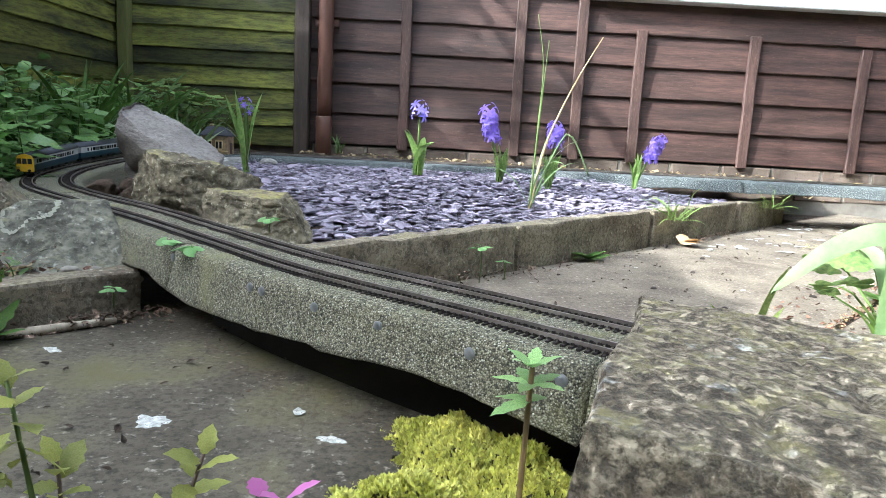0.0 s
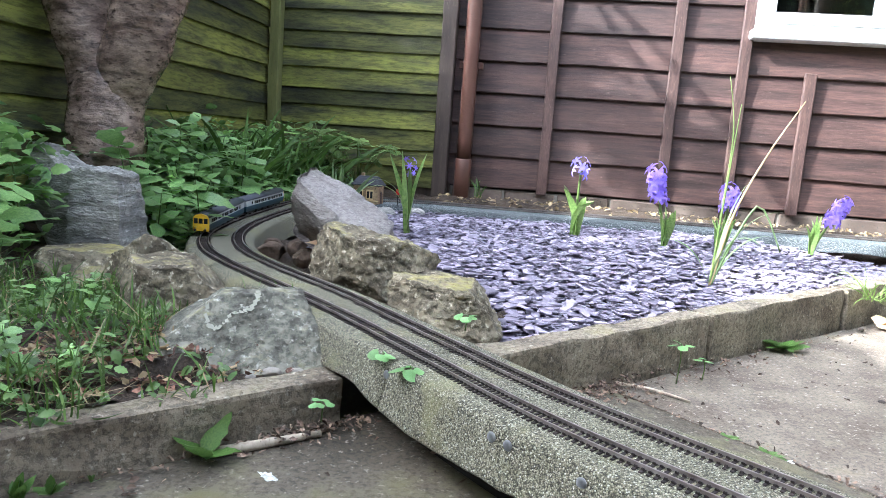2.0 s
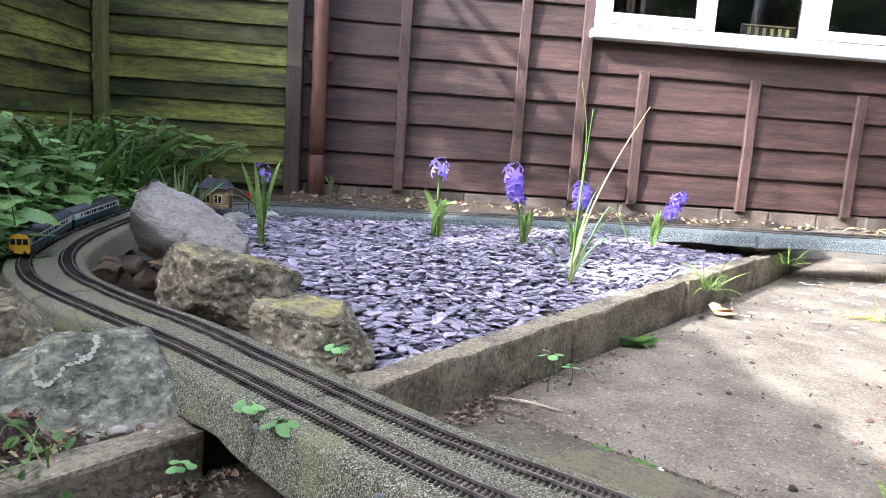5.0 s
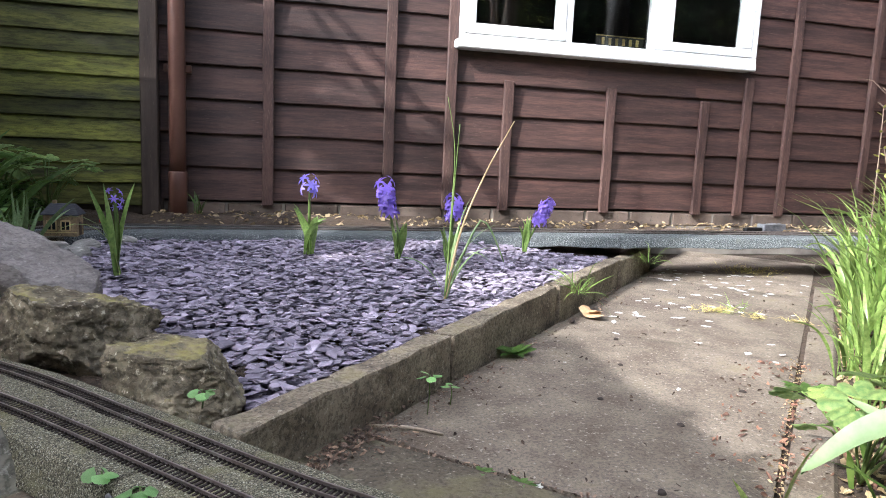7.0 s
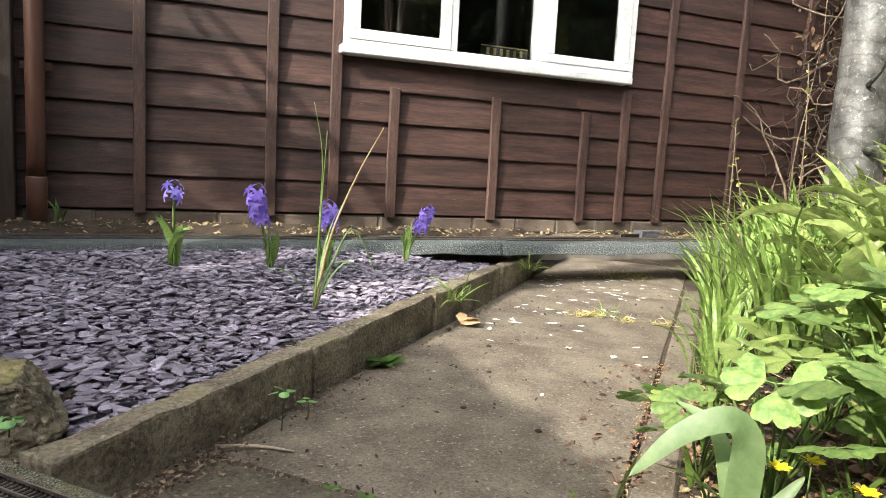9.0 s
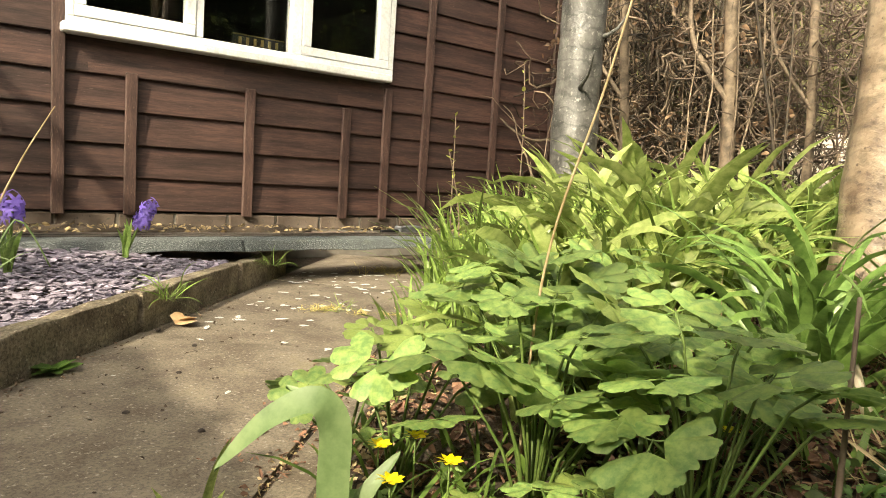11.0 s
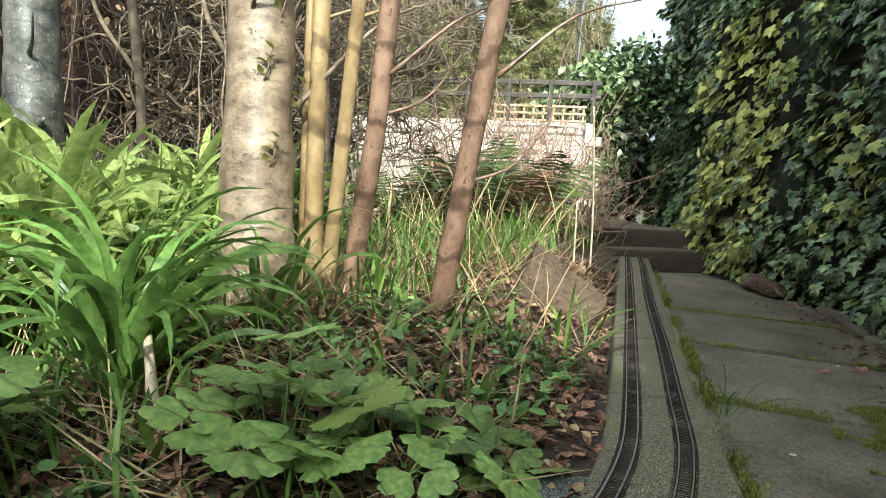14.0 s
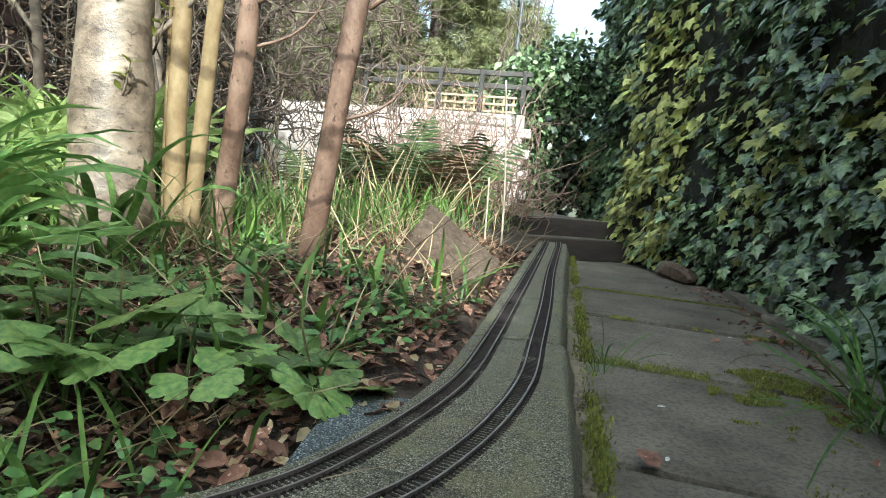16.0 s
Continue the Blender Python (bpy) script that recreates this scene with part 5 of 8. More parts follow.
BLADES = blade_meshes(M_DARKBLADE, 8, 0.05, seed=40, bend=(0.6, 1.7))
for k, (x, y) in enumerate(((-0.86, 2.35), (-0.77, 2.5), (-0.95, 2.55), (-0.82, 2.75), (-0.72, 2.62), (-0.98, 2.3), (-0.8, 2.2), (-0.9, 2.45))):
    clump("bluebell_tuft", "tuft of dark green strap leaves in the bed below the fence", "leaf tuft", (x, y, left_soil(x, y) - 0.01), 26, BLADES, (0.22, 0.4), 0.06, 300 + k, "strap-leaf tufts by the fence")
BRIGHT = blade_meshes(M_IRIS, 16, 0.088, seed=60, bend=(0.7, 3.0), lean=(0.03, 0.38))
EDGE = blade_meshes(M_EDGE, 14, 0.056, seed=160, bend=(0.5, 2.7), lean=(0.0, 0.25))
FRESH = blade_meshes(M_IRIS, 6, 0.1, seed=80, bend=(0.1, 0.7), lean=(0.0, 0.15))
clump("daffodil_tuft", "tuft of pale-based strap leaves beside the model building", "leaf tuft", (-0.49, 2.2, -0.01), 13, blade_meshes(M_PALE, 6, 0.075, seed=90, bend=(0.1, 1.1), lean=(0.1, 0.45)), (0.13, 0.2), 0.02, 310)
clump("weed_tuft", "small green tuft growing at the wall's foot", "weed", (-0.13, 2.98, 0.03), 12, BLADES, (0.06, 0.11), 0.02, 311)

# weeds behind the left kerb
for k in range(34):
    x, y = rp.uniform(-0.7, -0.3), rp.uniform(0.6, 1.22)
    if -ab(x, y)[1] < 0.06 or math.hypot(x + 0.25, y - 1.06) < 0.12 or math.hypot(x + 0.43, y - 1.19) < 0.1:
        continue
    clump("grass_tuft", "small tuft of grass and weeds behind the kerb", "weed", (x, y, left_soil(x, y) - 0.005), 12, BLADES, (0.03, 0.09), 0.03, 320 + k, "weeds behind the kerb", tilt=30)
for k, (x, y) in enumerate(((-0.40, 0.94), (-0.46, 1.02), (-0.52, 0.9), (-0.36, 0.86), (-0.56, 1.02), (-0.64, 0.98), (-0.6, 1.12), (-0.5, 0.78), (-0.66, 1.2), (-0.55, 1.16), (-0.72, 1.08), (-0.45, 0.86), (-0.42, 0.76), (-0.56, 0.84))):
    m = pose(x, y, left_soil(x, y) - 0.01, rp.gauss(0, 10), rp.gauss(0, 10), rp.uniform(0, 360)) @ Matrix.Scale(rp.uniform(0.2, 0.4), 4)
    copy_thing(kinds[k % 4], m)

# ---- plants: hyacinths in the slate ----
def floret():
    pieces = []
    for k in range(6):
        v, f = toothed(k)
        v = v * np.array([1.0, 0.5, 1.0])
        v[:, 2] = 0.55 * v[:, 0] - 0.75 * v[:, 0] ** 2
        w = math.pi / 3 * k
        R = np.array([[math.cos(w), -math.sin(w), 0], [math.sin(w), math.cos(w), 0], [0, 0, 1]])
        pieces.append((v @ R.T, f))
    bm = bmesh.new()
    V, F = merge(pieces)
    vs = [bm.verts.new(v) for v in V]
    for f in F:
        bm.faces.new([vs[i] for i in f])
    bmesh.ops.remove_doubles(bm, verts=bm.verts, dist=0.12)
    bm.verts.index_update()
    out = [tuple(v.co) for v in bm.verts], [tuple(v.index for v in f.verts) for f in bm.faces]
    bm.free()
    return out


FV, FF = floret()


def hyacinth(label, at, stem, lean, spike, florets, size, mat, leaf_mat, leaves, leaf_len, seed, leaf_bend=(0.1, 0.5), leaf_wide=0.17):
    r = random.Random(seed)
    c = thing("hyacinth", label, "hyacinth", "hyacinths in the slate", m=pose(*at))
    top = Vector((lean[0], lean[1], stem))
    pts = [top * s + Vector((0, 0, 0.01 * math.sin(3 * s))) for s in np.linspace(0, 1, 6)]
    link("stem", mesh("stem", *tube([tuple(p) for p in pts], [0.0045, 0.0042, 0.004, 0.0036, 0.003, 0.002], 7), True), M_STEM, c)
    me = mesh("floret", FV, FF, True)
    me.materials.append(mat)
    for k in range(florets):
        s = 1 - spike / stem * (k + 0.5) / florets
        w = 2.4 * k
        d = Vector((math.cos(w), math.sin(w), 0.25 + 0.5 * (s > 0.95)))
        link("floret", me, None, c, m=Matrix.Translation(top * s + d * r.uniform(0.01, 0.022)) @ d.to_track_quat("Z", "Y").to_matrix().to_4x4() @ Matrix.Scale(size * r.uniform(0.85, 1.15), 4))
    ms = blade_meshes(leaf_mat, 5, leaf_wide, seed=seed, bend=leaf_bend, lean=(0.05, 0.22), fold=0.5)
    for k in range(leaves):
        link("leaf", ms[k % 5], None, c, m=pose(r.uniform(-0.008, 0.008), r.uniform(-0.008, 0.008), -0.006, r.gauss(0, 6), r.gauss(0, 6), 360 * k / leaves + r.uniform(-25, 25)) @ Matrix.Scale(leaf_len * r.uniform(0.75, 1.05), 4))
    return c


hyacinth("pale lilac hyacinth with drooping leaf tips in the slate", (0.225, 2.14, 0.02), 0.19, (0.0, -0.01), 0.03, 6, 0.022, M_LILAC, M_HYLEAF, 7, 0.155, 401, (0.5, 2.9))
hyacinth("deep violet hyacinth on a leaning spike in the slate", (0.465, 2.115, 0.008), 0.2, (-0.045, -0.01), 0.08, 17, 0.027, M_VIOLET, M_HYLEAF, 7, 0.12, 402)
hyacinth("violet hyacinth half hidden behind tall stalks", (0.61, 2.11, 0.002), 0.17, (0.01, 0.0), 0.055, 14, 0.023, M_VIOLET, M_HYLEAF, 5, 0.11, 403)
hyacinth("violet hyacinth leaning over beside its leaves", (0.925, 2.34, 0.0), 0.155, (0.062, -0.03), 0.07, 22, 0.025, M_VIOLET, M_HYLEAF, 6, 0.115, 404)
hyacinth("young bluebell with tall upright leaves by the curve", (-0.19, 1.82, 0.025), 0.165, (0.0, -0.01), 0.035, 7, 0.011, M_VIOLET, M_HYLEAF, 5, 0.21, 405, (0.0, 0.25), 0.085)
clump("bluebell_leaf", "single narrow leaf arching over the slate's edge", "leaf tuft", (-0.185, 1.815, 0.02), 2, blade_meshes(M_IRIS, 2, 0.045, seed=407, bend=(2.4, 2.9), lean=(0.1, 0.2)), (0.2, 0.24), 0.004, 6, tilt=4)

tall = thing("tall_seed_stalks", "tall thin green and straw-coloured stalks standing in the slate", "stalks", m=pose(0.512, 1.765, -0.03))
def stalk_part(name, pts, radii, mat, label=""):
    return link(name, mesh(name, *tube([tuple(p) for p in spline(pts, 0.02)], np.linspace(*radii, len(spline(pts, 0.02))), 6), True), mat, tall, label)


stalk_part("stalk", [(0, 0, 0), (0.03, 0, 0.16), (0.085, 0.0, 0.3), (0.145, 0, 0.415)], (0.0036, 0.0012), M_STRAW, "bleached straw stalk")
stalk_part("bent_leaf", [(0, 0, 0), (0.035, 0, 0.1), (0.066, 0, 0.17), (0.08, 0, 0.187), (0.1, 0, 0.165), (0.145, 0, 0.072)], (0.0036, 0.0016), M_PALE, "narrow leaf bent over at its middle")
stalk_part("stalk", [(0, 0, 0), (0.008, 0.01, 0.2), (0.01, 0.015, 0.35), (-0.012, 0.02, 0.47)], (0.0024, 0.0008), M_STEM)
stalk_part("stalk", [(0, 0.004, 0), (0.012, 0.01, 0.25), (0.02, 0.015, 0.40)], (0.0028, 0.001), M_STEM)
STALK_LEAF = blade_meshes(M_PALE, 5, 0.036, seed=66, bend=(0.5, 2.6), lean=(0.05, 0.35))
for k, (w, s, t) in enumerate(((5, 0.24, 10), (-60, 0.2, 4), (170, 0.16, 6), (40, 0.27, -4), (20, 0.2, 12))):
    link("leaf", STALK_LEAF[k], None, tall, m=pose(0, 0, 0, 0, t, w) @ Matrix.Scale(s, 4))

# ---- plants: the right-hand bed ----
def soil_at(x, y):
    return right_soil(x, y) - 0.008


n = 0
for k in range(400):
    x, y = rp.uniform(1.1, 2.35), rp.uniform(0.75, 2.3)
    a, b = ab(x, y)
    if b < 0.82 or y < 0.72 + 0.15 * (x < 1.5) or (x > 1.75 and y < 0.85) or math.hypot(x - 1.84, y - 0.67) < 0.15:
        continue
    clump("iris_tuft", "dense tuft of bright green arching strap leaves", "leaf tuft", (x, y, soil_at(x, y)), 17, BRIGHT if b > 0.95 else EDGE, (0.3, 0.52) if 1.05 < y < 1.75 and b > 0.95 else (0.25, 0.4), 0.06, 500 + k, "strap-leaf tufts in the sunny bed", tilt=10)
    n += 1
    if n >= 46:
        break
for k in range(12):
    p = along(0.8 + 0.135 * k, 0.69 + 0.02 * math.sin(k * 2.4))
    clump("iris_tuft", "narrow green strap leaves standing at the path's edge", "leaf tuft", (p[0], p[1], soil_at(*p)), 9, EDGE, (0.12, 0.3), 0.03, 540 + k, "strap-leaf tufts in the sunny bed", tilt=9)
M_LILY = leafy("day_lily_blade", (0.1, 0.185, 0.04), (0.2, 0.31, 0.085), 0.32, 0.35)
BIGDARK = blade_meshes(M_LILY, 14, 0.05, seed=121, bend=(1.2, 3.0), lean=(0.05, 0.5))
LX, LY = 1.5, 0.65
clump("day_lily_plant", "large dark green fountain of arching strap leaves", "leaf tuft", (LX, LY, soil_at(LX, LY)), 92, BIGDARK, (0.26, 0.44), 0.03, 560, tilt=10)
clump("day_lily_plant", "dark green arching strap leaves at the old tree's foot", "leaf tuft", (1.8, 0.62, soil_at(1.8, 0.62)), 14, BIGDARK, (0.2, 0.36), 0.04, 561, tilt=12)
arch = thing("pale_arching_leaf_plant", "broad pale bluish leaf arching over the slab's edge", "leaf tuft", m=pose(0.772, 0.786, -0.12))
for pts, wide in (([(0, 0, 0), (-0.004, -0.004, 0.09), (-0.011, -0.009, 0.165), (-0.027, -0.001, 0.184), (-0.062, 0.024, 0.165), (-0.112, 0.054, 0.104)], 0.034), ([(0.01, 0.01, 0), (0.016, 0.03, 0.08), (0.01, 0.06, 0.15), (-0.015, 0.1, 0.17)], 0.022), ([(0.01, 0, 0), (0.03, -0.01, 0.07), (0.07, -0.02, 0.12)], 0.02)):
    P = spline(pts, 0.008)
    T, Nn = frames(P)
    W = np.sin(np.clip(np.linspace(0.25, 1, len(P)), 0, 1) * math.pi) ** 0.6 * wide / 2 + 0.0005
    side = np.cross(T, np.array([-0.5, -0.55, 0.7]))
    side /= np.linalg.norm(side, axis=1)[:, None]
    V = np.concatenate([P + side * W[:, None] + np.array([0, 0, 0.004]), P, P - side * W[:, None] + np.array([0, 0, 0.004])])
    k = len(P)
    link("leaf", mesh("leaf", V, [(i, i + 1, k + i + 1, k + i) for i in range(k - 1)] + [(k + i, k + i + 1, 2 * k + i + 1, 2 * k + i) for i in range(k - 1)], True), M_PALE, arch)
LOBED_AT = ((0.98, 0.7, 15, (0.067, 0.106), (0.26, 0.37), 0.13), (1.04, 0.53, 15, (0.071, 0.11), (0.24, 0.34), 0.14), (0.9, 0.86, 10, (0.06, 0.096), (0.2, 0.29), 0.12), (1.12, 0.84, 15, (0.071, 0.11), (0.28, 0.38), 0.14), (0.9, 0.57, 10, (0.043, 0.071), (0.08, 0.15), 0.12),
            (0.9, 0.98, 9, (0.043, 0.071), (0.1, 0.18), 0.1), (1.18, 0.62, 14, (0.067, 0.106), (0.22, 0.31), 0.14), (1.22, 0.78, 12, (0.063, 0.096), (0.24, 0.33), 0.13), (1.05, 0.32, 9, (0.035, 0.062), (0.05, 0.1), 0.12), (0.95, 0.42, 10, (0.039, 0.071), (0.07, 0.13), 0.12),
            (1.46, 0.2, 12, (0.063, 0.101), (0.17, 0.24), 0.13), (1.405, 0.3, 13, (0.063, 0.101), (0.2, 0.28), 0.095), (1.53, 0.07, 7, (0.047, 0.076), (0.13, 0.18), 0.07), (1.24, 0.26, 9, (0.035, 0.062), (0.05, 0.12), 0.12), (1.2, 1.02, 10, (0.067, 0.096), (0.22, 0.32), 0.12))
for k, (x, y, nl, size, h, wide) in enumerate(LOBED_AT):
    lobed_plant("clump of long-stalked soft green lobed leaves", (x, y, -0.113), nl, size, h, wide, 600 + k, "lobed-leaf clumps in the bed")


def scatter(nm, lab, cat, count, area, length, width, mat, seed, **kw):
    r = random.Random(seed)
    pl = []
    while len(pl) < count:
        x, y = r.uniform(area[0], area[1]), r.uniform(area[2], area[3])
        if y > bed_right(x) + 0.2 and ab(x, y)[1] > 0.66 and (y < 3.0 or x > 3.9):
            pl.append((x, y, soil_at(x, y)))
    return scatter_blades(nm, lab, cat, pl, length, width, mat, seed, **kw)


scatter("thin_blades", "narrow bright green blades mixed among the strap leaves", "grass", 1000, (1.35, 2.4, 0.85, 2.1), (0.22, 0.45), 0.02, M_EDGE_I, 33, lean=(0.05, 0.4), bend=(0.8, 2.4))
scatter("grass_by_trees", "fresh green grass growing round the tree stems", "grass", 800, (1.85, 3.6, 0.42, 1.5), (0.08, 0.24), 0.03, M_GRASS, 31)
scatter("far_grass", "fresh green grass further down the bed", "grass", 650, (2.8, 5.0, 0.45, 2.2), (0.1, 0.24), 0.03, M_GRASS, 37)
scatter("bed_undergrowth", "low green undergrowth between the larger plants", "undergrowth", 500, (0.8, 2.2, 0.1, 1.9), (0.04, 0.12), 0.1, M_GRASS, 41)
scatter("dry_grass", "bleached dead grass stems lying in the bed", "dead grass", 620, (1.2, 3.4, 0.08, 1.0), (0.12, 0.36), 0.007, M_STRAW, 43, lean=(0.7, 1.45), bend=(0.1, 0.7))
scatter("lying_stalks", "bleached dead stalks lying over the litter between the plants", "dead grass", 230, (1.2, 1.75, 0.15, 0.62), (0.07, 0.24), 0.014, M_STRAW, 44, lean=(1.0, 1.5), bend=(0.0, 0.3))
scatter("far_dry_grass", "bleached dead grass by the far wall", "dead grass", 380, (3.0, 5.2, 0.5, 1.7), (0.2, 0.45), 0.012, M_STRAW, 47, lean=(0.2, 1.0), bend=(0.1, 1.2))

def low_leaves(name, label, count, inside, height, size, mat, seed, soil):
    """Small leaves close over the ground, past counting."""
    r = random.Random(seed)
    v0, f0 = toothed(3)
    out = []
    while len(out) < count:
        x, y = inside(r)
        m = np.array(pose(x, y, soil(x, y) + height * r.random() * (0.5 + 0.5 * fbm(x, y, 6, seed)), r.gauss(0, 25), r.gauss(0, 25), r.uniform(0, 360)) @ Matrix.Scale(r.uniform(*size), 4))
        out.append((v0 @ m[:3, :3].T + m[:3, 3], f0))
    return tagged(link(name, mesh(name, *merge(out), True), mat), label, "undergrowth", kind="stuff")


def behind_kerb(r):
    while True:
        x, y = r.uniform(-0.95, -0.22), r.uniform(0.45, 1.28)
        if -ab(x, y)[1] > 0.07 and math.hypot(x + 0.25, y - 1.06) > 0.12 and math.hypot(x + 0.43, y - 1.19) > 0.1 and math.hypot(x + 0.69, y - 1.36) > 0.1 and fbm(x, y, 9, 3) > -0.25:
            return x, y


def shady_bed(r):
    while True:
        x, y = r.uniform(0.82, 2.3), r.uniform(0.08, 0.85)
        if ab(x, y)[1] > 0.67 and y > bed_right(x) + 0.17 and fbm(x, y, 5, 8) > -0.15 and (x < 1.3 or y > 0.55 or r.random() < 0.3):
            return x, y


rk = random.Random(25)
low_leaves("kerb_weeds", "low green weeds crowding behind the kerb", 3000, behind_kerb, 0.045, (0.007, 0.02), leafy("kerb_weed_leaf", (0.07, 0.13, 0.035), (0.19, 0.28, 0.085), 0.4, 0.3, 0.0, 0.5), 27, left_soil)
scatter_blades("kerb_grass", "fine green grass behind the kerb", "grass", [(*q, left_soil(*q) - 0.004) for q in (behind_kerb(rk) for _ in range(1900))], (0.025, 0.075), 0.035, M_GRASS, 28, lean=(0.1, 0.9), bend=(0.3, 1.6))
scatter_blades("kerb_straw", "bleached grass stems lying behind the kerb", "dead grass", [(*q, left_soil(*q) + 0.004) for q in (behind_kerb(rk) for _ in range(700))], (0.03, 0.09), 0.02, M_STRAW, 29, lean=(0.8, 1.5), bend=(0.0, 0.5))
low_leaves("shady_weeds", "small fresh green weeds low among the lobed leaves", 3400, shady_bed, 0.06, (0.008, 0.024), leafy("ground_leaf", (0.08, 0.14, 0.045), (0.24, 0.33, 0.11), 0.45, 0.25, 0.0, 0.5), 35, right_soil)


def track_side(r):
    while True:
        x, y = r.uniform(1.15, 2.0), r.uniform(0.06, 0.5)
        if ab(x, y)[1] > 0.67 and y > bed_right(x) + 0.18 and fbm(x, y, 5, 18) > -0.1:
            return x, y


low_leaves("trackside_weeds", "low dark green weeds growing beside the track", 1100, track_side, 0.085, (0.009, 0.026), leafy("dark_weed_leaf", (0.05, 0.11, 0.03), (0.15, 0.25, 0.075), 0.45, 0.25, 0.0, 0.5), 38, right_soil)
scatter_blades("shady_grass", "narrow dark grass blades among the lobed leaves", "grass", [(*q, right_soil(*q) - 0.004) for q in (shady_bed(rk) for _ in range(450))], (0.06, 0.2), 0.03, M_GRASS, 36, lean=(0.1, 0.8), bend=(0.3, 1.8))
scatter_blades("stem_base_straw", "dead straw-coloured leaves standing round the young stems", "dead grass", [(1.97 + 0.05 * math.cos(k) * (k % 7) / 7, 0.61 + 0.06 * math.sin(k) * (k % 7) / 7, -0.1) for k in range(90)] + [(2.06 + 0.03 * math.cos(k), 0.59 + 0.03 * math.sin(k), -0.1) for k in range(50)], (0.1, 0.3), 0.03, M_STRAW, 57, lean=(0.0, 0.35), bend=(0.1, 1.0))
lobed_plant("tall weed with broad rounded lobed leaves before the fence", (-0.74, 2.8, left_soil(-0.74, 2.8)), 20, (0.055, 0.095), (0.22, 0.36), 0.17, 640, category="leafy weed")
lobed_plant("tall weed with broad rounded lobed leaves before the fence", (-0.6, 2.86, left_soil(-0.6, 2.86)), 14, (0.05, 0.085), (0.16, 0.28), 0.15, 641, category="leafy weed")

# ---- trees ----
def bark(name, c1, c2, c3, ring=9.0, gloss=0.36, pits=0.35, bump=0.6, s1=13, s2=70, spots=0.58, rings=0.0, band=4.0):
    """Bark, with thin dark growth rings round the stem where asked."""
    m = surf(name, c1, c2, c3, s1, s2, gloss, bump, stretch=(1.2, 1.2, ring), spots=spots, dist=0.004, pits=pits, s3=28, spec=0.5)
    if rings:
        N, L = m.node_tree.nodes, m.node_tree.links
        b = N["Principled BSDF"]
        tc, wv, mr, mx = (N.new("ShaderNode" + k) for k in ("TexCoord", "TexWave", "MapRange", "Mix"))
        wv.wave_type, wv.bands_direction = "BANDS", "Z"
        for k, v in (("Scale", band), ("Distortion", 5.0), ("Detail", 3.0), ("Detail Scale", 2.5)):
            wv.inputs[k].default_value = v
        L.new(tc.outputs["Object"], wv.inputs["Vector"])
        mr.inputs[1].default_value, mr.inputs[2].default_value = 0.9, 0.99
        mr.inputs[3].default_value, mr.inputs[4].default_value = 1.0, 1 - rings
        L.new(wv.outputs["Fac"], mr.inputs[0])
        mx.data_type, mx.blend_type = "RGBA", "MULTIPLY"
        mx.inputs["Factor"].default_value = 1.0
        L.new(b.inputs["Base Color"].links[0].from_socket, mx.inputs["A"])
        L.new(mr.outputs[0], mx.inputs["B"])
        L.new(mx.outputs["Result"], b.inputs["Base Color"])
    return m


M_BARK_GOLD = bark("golden_peeling_bark", (0.17, 0.11, 0.055), (0.34, 0.245, 0.13), (0.12, 0.072, 0.04), 0.8, 0.27, 0.2, 0.08, 9, 60, 0.64, 0.5, 2.0)
M_BARK_RED = bark("glossy_reddish_bark", (0.13, 0.075, 0.053), (0.26, 0.165, 0.118), (0.08, 0.048, 0.036), 0.8, 0.25, 0.3, 0.1, 11, 60, 0.6, 0.5, 2.6)
M_BARK_PALE = bark("pale_mottled_bark", (0.12, 0.08, 0.054), (0.345, 0.265, 0.19), (0.075, 0.05, 0.036), 1.6, 0.4, 0.35, 0.7, 9, 60, 0.59, 0.22, 6.0)
M_BARK_GREY = bark("grey_bark", (0.035, 0.034, 0.032), (0.125, 0.12, 0.112), (0.24, 0.23, 0.21), 1.0, rings=0.4, band=6.0)
M_BARK_BROWN = bark("brown_flaking_bark", (0.105, 0.064, 0.048), (0.42, 0.3, 0.235), (0.06, 0.037, 0.027), 2.6, 0.24, 0.45, 0.9, 10, 42, 0.57, 0.35, 5.0)


def limb(pts, radii, seed, sides=18, knobs=0.06):
    P = spline(pts, 0.03)
    R = np.interp(np.linspace(0, 1, len(P)), np.linspace(0, 1, len(radii)), radii)
    V, F = tube(P, R, sides)
    V = np.array(V)
    C = np.repeat(P, sides, axis=0)
    for i in range(len(V)):
        k = 1 + knobs * noise.fractal(Vector(V[i]) * 7 + Vector((seed, 0, 0)), 0.7, 2.0, 5)
        V[i] = C[i] + (V[i] - C[i]) * k
    return V, F


def tree(name, label, mat, pts, radii, seed, branches=(), at=None, sides=18, knobs=0.06):
    t = thing(name, label, "tree")
    link("trunk", mesh("trunk", *limb(pts, radii, seed, sides, knobs), True), mat, t)
    for k, (bp, br) in enumerate(branches):
        link("branch", mesh("branch", *limb(bp, br, seed + k, 20 if br[1] > 0.03 else 8, knobs if br[1] > 0.03 else 0.05), True), mat, t)
    return t


